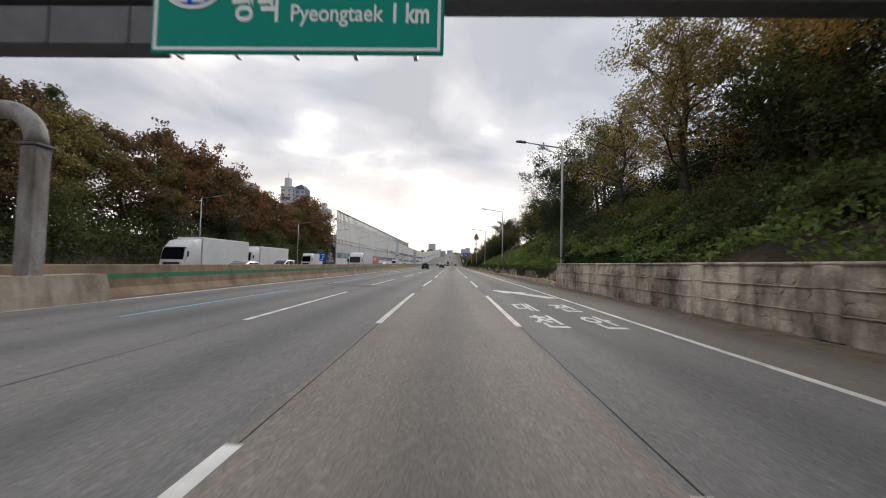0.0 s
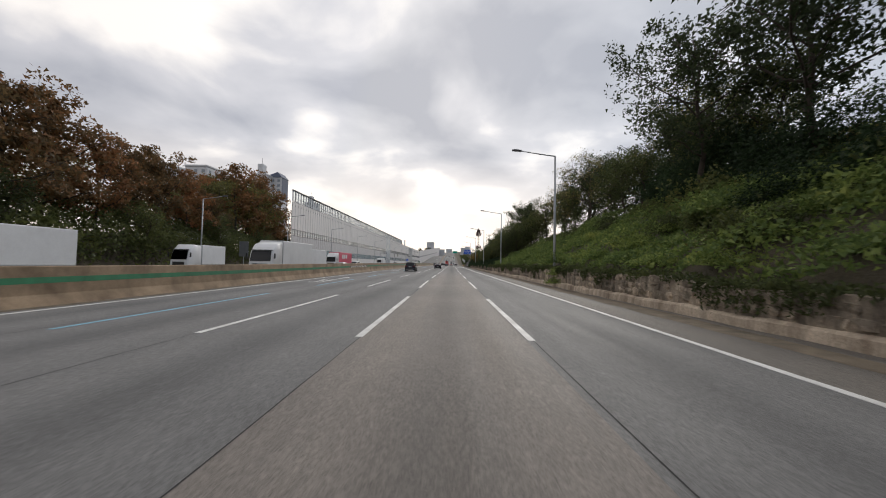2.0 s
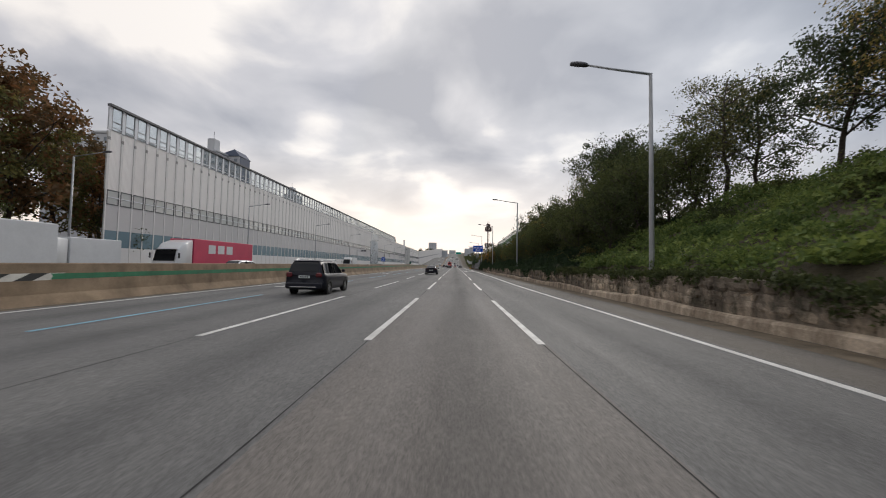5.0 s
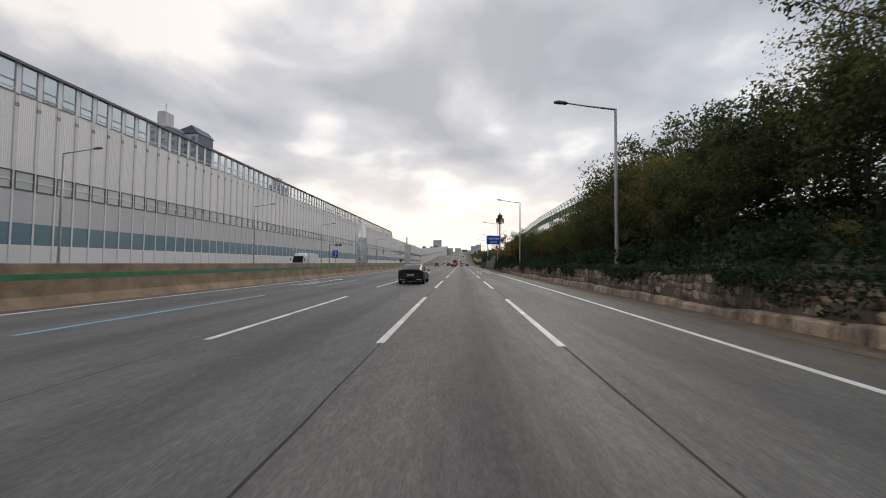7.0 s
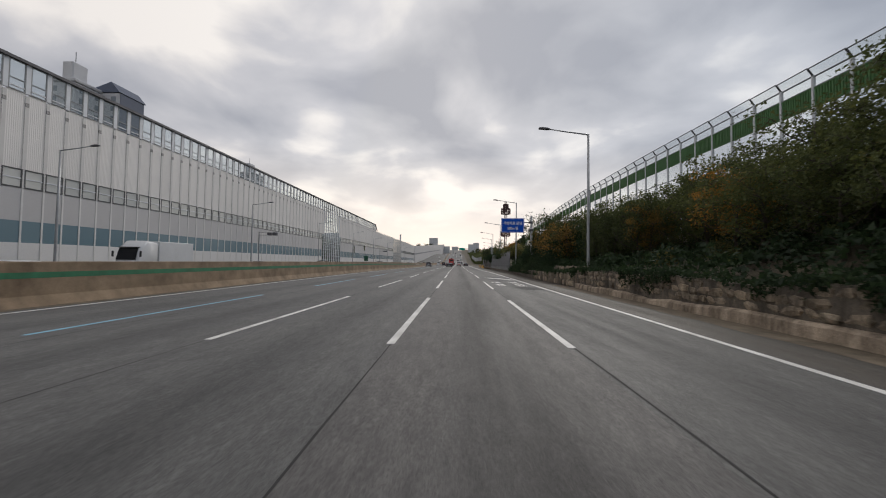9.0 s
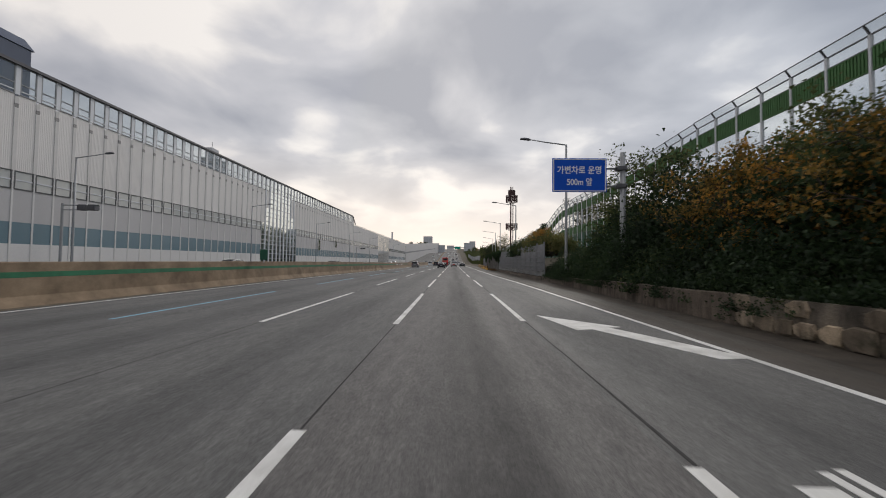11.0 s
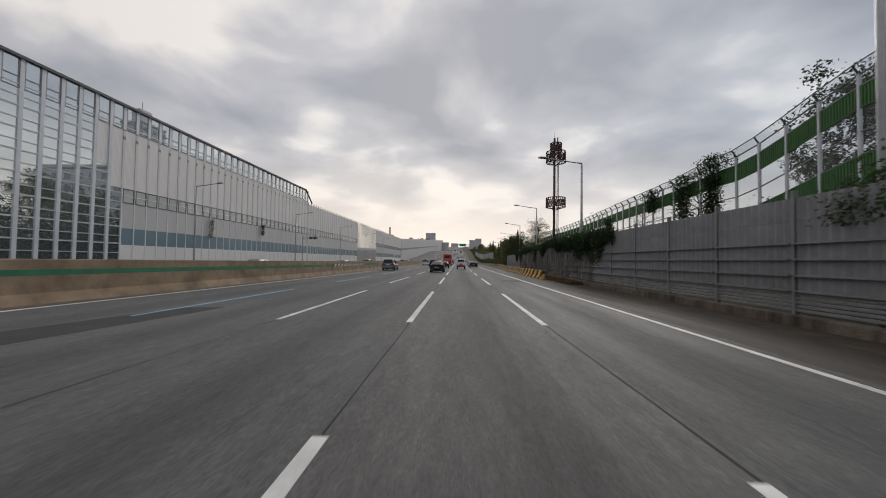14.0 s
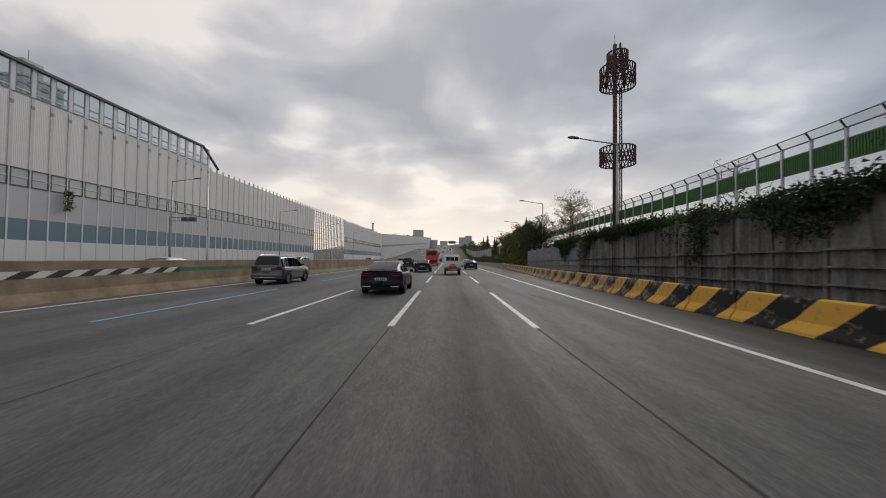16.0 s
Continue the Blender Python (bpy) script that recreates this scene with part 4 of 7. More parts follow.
def stone_wall(y0, y1, xf, topf, ledge, sw, sh, label, pilaster=0, mat="stone", neat=1.0):
    ob = thing("retaining_wall", label, "wall", kind="structure")
    secs = []
    n = int((y1 - y0) / 1.0)
    for i in range(n + 1):
        y = y0 + (y1 - y0) * i / n
        x, t = xf(y), topf(y)
        w = 0.04 * noise.noise(Vector((y * 0.9, 2, 0)))
        secs.append([(x + 0.03 + w, y, -0.1), (x + 0.02 - w, y, t * 0.5), (x + 0.06 + w, y, t), (x + 0.75, y, t), (x + 0.75, y, -0.1)])
    part("core", Shape().sweep([s[::-1] for s in secs]), M["stone_joint" if mat == "stone" else mat], ob)
    if ledge:
        secs = []
        n = int((y1 - y0) / 0.8)
        for i in range(n + 1):
            y = y0 + (y1 - y0) * i / n
            x = xf(y)
            l = ledge * (0.8 + 0.45 * noise.noise(Vector((y * 0.17, 0, 3))) + 0.25 * noise.noise(Vector((y * 0.9, 0, 3))))
            o = 0.12 * noise.noise(Vector((y * 0.6, 5, 3)))
            secs.append([(x - 0.18 + o, y, -0.05), (x - 0.15 + o, y, l - 0.06), (x - 0.09 + o, y, l), (x + 0.1, y, l + 0.04), (x + 0.1, y, -0.05)])
        part("ledge", Shape().sweep([s[::-1] for s in secs]), M["ledge_pale" if mat == "stone_tan" else "ledge"], ob, "stained smooth concrete ledge")
    kinds = stone_meshes(sw, sh, 6, mat, 0.25 if pilaster else neat)
    random.seed(int(y0) + 70)
    count, row, z, rest = 0, 0, ledge + sh / 2 + 0.02, Shape()
    zmax = max(topf(y0 + 1), topf(y1 - 1))
    while z < zmax:
        y = y0 + sw * 0.3 * row
        while y < y1 - sw / 2:
            k = random.uniform(0.6, 1.25) if neat == 1.0 else random.uniform(0.85, 1.15)
            y += sw * k / 2
            if z + sh * 0.2 < topf(y) and random.random() < 0.93 and (not pilaster or (y - y0) % pilaster > 1.0):
                m = Matrix.Translation((xf(y) + random.uniform(-0.01, 0.05) - (0.06 if neat < 1 else 0.0), y, z + random.uniform(-0.04, 0.04) * neat)) @ Matrix.Rotation(random.uniform(-0.16, 0.16) * neat, 4, "X") @ Matrix.Diagonal((1, k * random.uniform(0.9, 1.04), random.uniform(0.8, 1.08), 1))
                me = random.choice(kinds)
                if count < 300:
                    part("stone", me, None, ob, at=m)
                else:
                    rest.add([m @ v.co for v in me.vertices], [tuple(p.vertices) for p in me.polygons])
                count += 1
            y += sw * k / 2
        z += sh
        row += 1
    if rest.v:
        tagged(part("stone_courses", rest, M[mat], ob), "upper courses of rough stones", kind="stuff")
    if pilaster:
        y = y0 + 0.45
        while y < y1:
            part("pilaster", Shape().box((xf(y) + 0.10, y, topf(y) / 2), (0.27, 0.7, topf(y) + 0.02), 0.05), M[mat], ob)
            y += pilaster
        for zz in (0.62, 1.18):
            part("ledge", Shape().box((xf(y0) + 0.03, (y0 + y1) / 2, zz), (0.13, y1 - y0, 0.035), 0.01), M[mat], ob, "thin stone string course")
        part("coping", Shape().box((xf((y0 + y1) / 2) + 0.30, (y0 + y1) / 2, topf((y0 + y1) / 2) + 0.03), (0.66, y1 - y0, 0.09), 0.03), M[mat], ob, "stained coping")
    return ob


stone_wall(-20, 28.2, lambda y: 8.5, lambda y: 1.72, 0.0, 0.60, 0.30, "high retaining wall of pale stone blocks with dark stains", 4.4, "stone_pale")
WALLX = [(28, 8.55), (60, 8.15), (100, 7.95), (180, 7.95)]
wall_top = lambda y: ease(FOOT, y) + 0.04 + 0.24 * noise.noise(Vector((y * 0.22, 1, 0))) + 0.2 * noise.noise(Vector((y * 0.75, 4, 0)))
stone_wall(28.2, 104, lambda y: ease(WALLX, y), wall_top, 0.40, 0.58, 0.27, "low crumbling stone retaining wall above a concrete ledge", 0, "stone_tan")
stone_wall(104, 171.5, lambda y: ease(WALLX, y), wall_top, 0.40, 0.56, 0.27, "low rough stone retaining wall overgrown from above")
stone_wall(171.5, 185.6, lambda y: 7.95, lambda y: 1.06 - 0.012 * (y - 171.5), 0.0, 0.58, 0.46, "two courses of squared mossy stone blocks", neat=0.35)
stone_wall(171.5, 181.0, lambda y: 8.75, lambda y: 1.55 - 0.02 * (y - 171.5), 0.0, 0.7, 0.5, "dark stone tier stepped back above the lower blocks", neat=0.4)

# ---------- plants ----------
rng = np.random.default_rng(11)


def leaf_mesh(name, pts, size, mat, droop=0.0):
    """Many small pointed leaves as one mesh."""
    n = len(pts)
    a = rng.normal(size=(n, 3))
    a[:, 2] -= droop
    a /= np.linalg.norm(a, axis=1, keepdims=True)
    b = np.cross(a, rng.normal(size=(n, 3)))
    b /= np.linalg.norm(b, axis=1, keepdims=True) + 1e-9
    s = size * rng.uniform(0.6, 1.25, (n, 1))
    v = np.stack([pts + a * s * 1.15, pts + b * s * 0.6 - a * s * 0.6, pts - b * s * 0.6 - a * s * 0.6], 1).reshape(-1, 3)
    me = bpy.data.meshes.new(name)
    me.vertices.add(3 * n)
    me.vertices.foreach_set("co", v.astype(np.float32).ravel())
    me.loops.add(3 * n)
    me.loops.foreach_set("vertex_index", np.arange(3 * n, dtype=np.int32))
    me.polygons.add(n)
    me.polygons.foreach_set("loop_start", np.arange(0, 3 * n, 3, dtype=np.int32))
    me.materials.append(mat)
    me.update(calc_edges=True)
    return me


def tree_master(seed, h, spread, bare, leafy, size, mat, name, label, lean=0.0):
    """A tapered trunk with limbs and twigs, and a ragged crown of leaf clumps."""
    random.seed(seed)
    ob = thing(name, label, "tree", group="trees beside the highway")
    wood, tips = Shape(), []
    trunk = [Vector((0, 0, -0.6))]
    for i in range(1, 8):
        trunk.append(Vector((lean * i / 7 + random.uniform(-0.25, 0.25), random.uniform(-0.3, 0.3), h * 0.86 * i / 7)))
    r0 = 0.014 * h + 0.03
    wood.tube(trunk, [r0 * (1 - 0.82 * i / 7) for i in range(8)], 7)
    nl = 15
    for i in range(nl):
        f = bare + (0.95 - bare) * (i + random.random()) / nl
        k = min(6, int(f * 7))
        p = trunk[k].lerp(trunk[k + 1], f * 7 - k)
        ang = i * 2.4 + random.uniform(-0.5, 0.5)
        reach = spread * (1.05 - 0.65 * ((f - bare) / (1 - bare)) ** 1.6) * random.uniform(0.65, 1.15)
        d = Vector((math.cos(ang), math.sin(ang), random.uniform(0.25, 0.9)))
        pts = [p]
        for j in range(1, 5):
            pts.append(p + d * reach * j / 4 + Vector((random.uniform(-0.2, 0.2), random.uniform(-0.2, 0.2), random.uniform(-0.15, 0.3) * j * 0.4)))
        wood.tube(pts, [r0 * 0.42 * (1 - f * 0.5) * (1 - 0.2 * j) + 0.008 for j in range(5)], 4, cap=False)
        for j in range(1, 5):
            for q in range(2 if j < 4 else 3):
                e = pts[j] + Vector((random.gauss(0, 0.75), random.gauss(0, 0.75), random.gauss(0.25, 0.6))) * (0.35 + reach * 0.16)
                wood.tube([pts[j], e], [0.028, 0.008], 3, cap=False)
                tips.append(e)
    part("trunk", wood, M["bark"], ob, smooth=True)
    cl = []
    for e in tips:
        m = int(leafy * random.uniform(0.35, 1.5))
        if m > 2:
            rad = random.uniform(0.5, 1.1) * (0.5 + spread * 0.12)
            d = rng.normal(size=(m, 3))
            d *= np.minimum(1.0, 1.9 / np.linalg.norm(d, axis=1, keepdims=True))
            cl.append(np.array(e) + d * rad * np.array([0.58, 0.58, 0.45]))
    part("crown", leaf_mesh("crown", np.concatenate(cl), size, mat), None, ob)
    return ob


def bush_master(seed, r, h, n, size, mat, label):
    random.seed(seed)
    ob = thing("bush", label, "bush", group="bushes on the bank")
    u = rng.normal(size=(22, 3))
    u[:, 2] = np.abs(u[:, 2]) * 0.9
    u /= np.linalg.norm(u, axis=1, keepdims=True)
    c = u * np.array([r, r, h]) * rng.uniform(0.45, 0.85, (22, 1))
    pts = np.concatenate([p + rng.normal(size=(n // 22, 3)) * np.array([r, r, h]) * 0.17 for p in c])
    pts[:, 2] = np.abs(pts[:, 2])
    st = Shape()
    for p in c:
        st.tube([(0, 0, -0.3), (p[0] * 0.4, p[1] * 0.4, p[2] * 0.55), tuple(p)], [0.03, 0.02, 0.008], 3, cap=False)
    part("stem", st, M["bark"], ob)
    part("foliage", leaf_mesh("foliage", pts, size, mat), None, ob)
    return ob


T = {
    "oak": [tree_master(20 + i, 15.5, 4.6, 0.2, 43, 0.235, M["leaf_autumn"], "tree", "broad oak with rust-brown autumn leaves on the bank") for i in range(3)],
    "olive": [tree_master(30 + i, 14.0, 4.3, 0.2, 52, 0.175, M["leaf_olive"], "tree", "tall tree with olive and yellowing leaves") for i in range(3)],
    "olive_near": [tree_master(36 + i, 14.0, 4.3, 0.2, 145, 0.088, M["leaf_gold"], "tree", "tall tree with fine yellow-olive leaves over the wall") for i in range(2)],
    "locust": [tree_master(40 + i, 8.0, 3.2, 0.12, 41, 0.122, M["leaf_green"], "tree", "young locust tree with small dark green leaves") for i in range(3)],
    "turning": [tree_master(45, 8.0, 3.0, 0.2, 34, 0.12, M["leaf_orange"], "tree", "young tree with leaves turning orange and yellow")],
    "dark": [tree_master(50 + i, 11.5, 4.2, 0.25, 66, 0.132, M["leaf_shade"], "tree", "dark green tree with thin crooked trunk", 1.2) for i in range(3)],
    "thin": [tree_master(60 + i, 11.5, 3.6, 0.3, 34, 0.09, M["leaf_olive"], "tree", "thin tree with sparse leaves and bare branches") for i in range(2)],
    "bare": [tree_master(65 + i, 9.5, 2.6, 0.35, 4, 0.06, M["leaf_olive"], "tree", "nearly bare young tree behind the fence") for i in range(2)],
    "poplar": [tree_master(68, 21.0, 2.4, 0.25, 60, 0.16, M["leaf_green"], "tree", "tall slender tree rising above the belt")],
}
B = {
    "green": [bush_master(70 + i, 1.5, 1.5, 1800, 0.085, M["leaf_green"], "dense dark green bush on the bank") for i in range(3)],
    "vine": [bush_master(80 + i, 1.7, 0.9, 1900, 0.08, M["leaf_vine"], "low mound of green climbing vines") for i in range(3)],
    "olive": [bush_master(90 + i, 1.4, 1.7, 2300, 0.072, M["leaf_olive"], "yellowing bush with orange-brown leaves") for i in range(2)],
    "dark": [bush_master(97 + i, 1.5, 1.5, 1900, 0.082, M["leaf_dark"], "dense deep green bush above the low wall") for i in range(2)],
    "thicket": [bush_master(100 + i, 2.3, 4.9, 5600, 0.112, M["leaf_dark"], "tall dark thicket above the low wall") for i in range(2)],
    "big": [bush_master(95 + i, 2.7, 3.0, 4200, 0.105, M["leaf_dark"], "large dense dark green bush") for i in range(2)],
}


def conifer_master(seed, h, r):
    random.seed(seed)
    ob = thing("conifer", "dark pointed conifer beside the far road", "tree", group="conifers beside the road")
    part("trunk", Shape().tube([(0, 0, -0.3), (0, 0, h * 0.9)], [0.16, 0.03], 6), M["bark"], ob)
    k = 3600
    f = rng.random(k) ** 0.75
    ang = rng.random(k) * 6.283
    rad = r * f * (0.55 + 0.45 * rng.random(k)) * (0.8 + 0.35 * np.sin(f * 40 + ang * 2))
    part("crown", leaf_mesh("crown", np.stack([rad * np.cos(ang), rad * np.sin(ang), h * (1 - 0.9 * f)], 1), 0.16, M["leaf_green"], 0.6), None, ob)
    return ob


T["conifer"] = [conifer_master(5, 11.0, 2.0)]
USED = set()


def plant(pool, x, y, scale=1.0, z=None):
    """Stands a copy of a plant on the ground."""
    src = random.choice(pool)
    m = Matrix.Translation((x, y, ground_z(x, y) if z is None else z)) @ Matrix.Rotation(random.uniform(0, 6.28), 4, "Z")
    s = scale * random.uniform(0.88, 1.14)
    if src.name not in USED:
        USED.add(src.name)
        src.matrix_basis = m @ Matrix.Diagonal((s, s, s, 1))
        return src
    ob = copy_thing(src, m)
    ob.matrix_basis = m @ Matrix.Diagonal((s, s, s, 1))
    return ob


random.seed(9)
# left belt
BELT = [(-14, 1.08), (66, 1.1), (82, 0.86), (97, 0.78), (103, 1.08), (108, 1.22), (117, 1.2), (122, 1.05)]
y = -14.0
while y < 129:
    plant(random.choice((T["oak"], T["oak"], T["olive"])), (-43.5 if y < 100 else -45.0) + random.uniform(-1.0, 1.0), y, ease(BELT, y))
    if int(y / 5) % 2:
        plant(random.choice((T["oak"], T["olive"])), -50.5 + random.uniform(-2, 2), y + 2.5, ease(BELT, y) * 1.02)
    if int(y / 5) % 3 == 0:
        plant(T["locust"], -40.0 + random.uniform(-0.8, 0.8), y + 3, 0.9)
    y += 5.0
n = 55000
ly = -18 + 130 * rng.random(n)
lx = -37.6 - 9.5 * rng.random(n) ** 0.8
lz = np.array([ground_z(a, b) + (4.2 + 2.4 * noise.noise(Vector((a * 0.35, b * 0.22, 1)))) * q for a, b, q in zip(lx, ly, rng.random(n) ** 0.6)])
tagged(part("undergrowth", leaf_mesh("undergrowth", np.stack([lx, ly, lz], 1), 0.24, M["leaf_green"]), None), "dense dark green undergrowth below the roadside tree belt", "vegetation", kind="stuff")
plant(T["poplar"], -46.5, 39.0, 0.95)
for y in range(249, 280, 3):
    plant(B["thicket"], -42.5 + random.uniform(-1, 0.5), y, random.uniform(1.05, 1.4))
for y in range(256, 292, 7):
    plant(T["dark"], -50 + random.uniform(-2, 2), y, 0.85)
# right bank, first stretch: tall trees over shrubs
for x, y, pool, sc in ((13.5, 8, "olive_near", 1.0), (15.5, 14, "olive_near", 1.05), (13.5, 20, "olive_near", 1.0), (16, 24, "thin", 1.1), (14.5, 30, "thin", 1.0), (13, 2, "dark", 1.0), (17, -4, "olive", 1.1),
                       (15.5, 38, "thin", 0.95), (18, 42, "thin", 1.1), (21, 46, "dark", 1.2), (17.5, 50, "dark", 1.1), (17.2, 57, "dark", 1.05), (20.5, 63, "thin", 1.0), (22.5, 68, "dark", 0.8),
                       (23, 76, "dark", 0.7), (21.8, 81, "dark", 0.85), (20.2, 86, "thin", 1.05), (21.5, 91, "dark", 0.9), (20, 97, "thin", 0.9), (21.5, 102, "dark", 0.9), (19.5, 108, "thin", 0.85), (23, 110, "dark", 1.0), (25, 98, "dark", 1.0), (26, 76, "dark", 0.8), (25, 70, "dark", 0.85)):
    plant(T[pool], x, y, sc)
for x, y, sc in ((19, 11, 1.0), (20.5, 21, 0.95), (23, 36, 0.6)):
    plant(T["olive"], x, y, sc)
for x, y, s in ((18.5, 16, 1.15), (19.2, 21, 1.25), (20, 26, 0.8), (17.8, 59.5, 0.9), (18.6, 56, 1.0), (19.4, 63, 0.95), (20.5, 67, 0.85)):
    plant(B["thicket"], x, y, s)
for x, y, s in ((18.5, 50, 1.0), (19.5, 55, 1.1), (19, 60, 1.0), (20, 66, 1.0), (21.5, 72, 1.0), (22, 47, 1.2), (20.5, 43, 1.1)):
    plant(B["big"], x, y, s)
for y in range(-10, 44, 4):
    plant(B["big"], 19.5 + random.uniform(-1, 1), y, 1.2)
    plant(B["olive"], 16.5 + random.uniform(-1, 1), y + 2, 1.3)
y = -12.0
while y < 38:
    plant(B["green"], 11 + random.uniform(-0.8, 0.8), y, 1.1)
    plant(random.choice((B["green"], B["vine"])), 13.2 + random.uniform(-0.8, 0.8), y + 1, 1.4)
    plant(random.choice((B["green"], T["locust"] if y < 24 else B["olive"])), 16 + random.uniform(-1, 1), y + 0.5, 0.9)
    y += 3.4
y = 30.0
while y < 112:
    plant(B["vine"], 10.2 + random.uniform(-0.5, 0.5), y, 0.8)
    plant(B["vine"], 13 + random.uniform(-1, 1), y + 1, 0.9)
    plant(random.choice((B["vine"], B["green"])), 16.5 + random.uniform(-1.2, 1.2), y + 0.4, 0.95)
    plant(random.choice((B["green"], B["green"], T["locust"] if y > 50 else B["olive"])), 20.0 + random.uniform(-0.8, 0.8), y + 1.4, 0.85)
    y += 3.8
for i in range(34):
    y = 29 + 28 * random.random()
    x = 10.3 + 7.5 * random.random()
    plant(random.choice((B["green"], B["dark"], B["green"], B["vine"])), x, y, random.uniform(0.55, 1.15) * (1.0 if x < 13 else 1.3))
for x, y, s in ((9.7, 25.2, 0.6), (9.6, 27.2, 0.65), (9.9, 29.2, 0.6), (9.8, 22.8, 0.5), (10.6, 26.4, 0.8), (10.8, 28.6, 0.85)):
    plant(random.choice((B["green"], B["dark"])), x, y, s)
for x, y, s in ((12.5, 31, 0.75), (14.5, 35.5, 0.9), (13.2, 40, 0.7), (16, 43.5, 1.0), (14, 47.5, 0.7), (17, 51, 0.9)):
    plant(B["big"], x, y, s)
y = 108.0
while y < 186:
    f = (y - 108) / 78
    plant(random.choice((T["locust"], T["locust"], B["olive"])), 11.6 + random.uniform(-0.5, 0.7), y, 0.70 - 0.22 * f)
    plant(T["locust"], 14.2 + random.uniform(-0.8, 0.8), y + 1, 0.85 - 0.25 * f)
    plant(T["locust"], 17.0 + random.uniform(-0.8, 0.8), y + 0.5, 0.85 - 0.25 * f)
    if random.random() < 0.7:
        plant(B["dark"], 10.0 + random.uniform(-0.5, 0.8), y + random.uniform(-1, 1), random.uniform(0.4, 0.85))
    y += 2.9
for x, y, sc in ((18.5, 118, 0.95), (19.5, 124, 1.0), (20.5, 128, 0.95), (17.8, 131, 0.9)):
    plant(T["thin"] if y == 131 else T["dark"], x, y, sc)
for x, y, pool, sc in ((13.4, 137.5, "turning", 0.72), (12.8, 144.2, "turning", 0.62), (13.0, 150.5, "turning", 0.6), (12.6, 163, "turning", 0.5), (12.8, 171, "turning", 0.5), (14.5, 134, "locust", 0.85), (16, 138, "locust", 0.98), (14.4, 141.5, "olive", 0.58), (16.5, 145, "locust", 1.08), (14.2, 148.5, "locust", 0.95), (16.5, 152, "olive", 0.6), (14.5, 155, "locust", 0.86), (16.5, 159, "locust", 0.9)):
    plant(T[pool], x, y, sc)
THICK = [(182, 1.05), (188, 1.08), (192, 1.2), (197, 1.24), (201, 1.05), (204.5, 0.78), (207, 0.5), (211, 0.4)]
y = 182.0
while y < 211:
    k = ease(THICK, y)
    plant(B["dark"], 9.5 + random.uniform(-0.4, 0.3), y, random.uniform(0.65, 1.0))
    if y < 204:
        plant(B["thicket"], 11.8 + random.uniform(-0.4, 0.4), y + 1, k)
    else:
        plant(B["dark"], 11.8 + random.uniform(-0.4, 0.4), y + 1, 0.7)
    if y < 203:
        plant(random.choice((T["locust"], T["locust"], T["turning"], B["olive"])), 12.4 + random.uniform(-0.6, 0.6), y + 0.7, 0.72 * k)
        plant(B["thicket"], 15.2 + random.uniform(-0.6, 0.6), y + 0.2, 0.95)
    else:
        plant(B["dark"], 14.5, y, 0.8)
    y += 2.5
for i in range(12):
    plant(B["dark"], 8.75 + random.uniform(-0.25, 0.25), 184 + 1.9 * i + random.uniform(-0.6, 0.6), random.uniform(0.5, 0.75), 0.42)
for i in range(9):
    plant(B["big"], 9.9 + random.uniform(-0.3, 0.4), 184 + 2.7 * i + random.uniform(-0.6, 0.6), random.uniform(0.62, 0.8))
plant(B["thicket"], 9.5, 194.5, 0.78)
plant(B["dark"], 8.45, 185.6, 0.6, 0.1)
plant(B["dark"], 8.6, 184.4, 0.55, 0.5)
for x, y, s in ((12.4, 178.6, 0.66), (13.0, 175.6, 0.68)):
    plant(T["locust"], x, y, s)
for x, y, s in ((10.9, 187.2, 0.6), (11.0, 190.4, 0.66), (10.8, 183.6, 0.55)):
    plant(T["turning"], x, y, s)
plant(B["thicket"], 9.9, 197.2, 0.72)
for y, z, s in ((225.5, 3.2, 0.6), (228.2, 3.15, 0.8), (230.6, 3.1, 0.78), (232.4, 3.2, 0.5)):
    plant(B["big"], ease(GWX, y) + 1.0, y, s, z - 0.5)
for y, s in ((218.0, 1.2), (220.6, 1.35), (223.0, 1.1)):
    plant(B["olive"], ease(GWX, y) + 2.4, y, s, 3.3)
plant(B["vine"], 8.5, 60.3, 0.75, 0.25)
plant(B["vine"], 8.7, 60.8, 0.7, 0.9)
for x, y, s in ((11.0, 211.6, 0.45), (12.8, 212.6, 0.55)):
    plant(B["big"], x, y, s)
y = 216.0
while y < 232:
    plant(random.choice((B["olive"], B["olive"], B["green"])), ease(GWX, y) + 1.4 + random.uniform(0, 0.5), y, 1.3 if y < 229 else 0.9, 3.0)
    plant(random.choice((B["olive"], B["green"])), ease(GWX, y) + 3.6, y + 1, 1.4, 2.9)
    y += 2.0
for y in range(234, 300, 3):
    plant(B["dark"] if y < 250 else B["green"], ease(GWX, y) + 1.4 + random.uniform(0, 0.4), y + random.uniform(-0.6, 0.6), 0.85 if y < 242 or y > 250 else 0.5, 2.85)
    if y > 248:
        plant(random.choice((B["green"], B["green"], B["olive"])), ease(GWX, y) + 3.4 + random.uniform(0, 1), y, 1.0, 2.8)
for i in range(17):
    y = 249.5 + 1.7 * i
    plant(B["dark"], ease(GWX, y) + 0.35 + random.uniform(-0.15, 0.25), y, random.uniform(0.42, 0.68), 3.15 - 0.013 * max(0, y - 262))
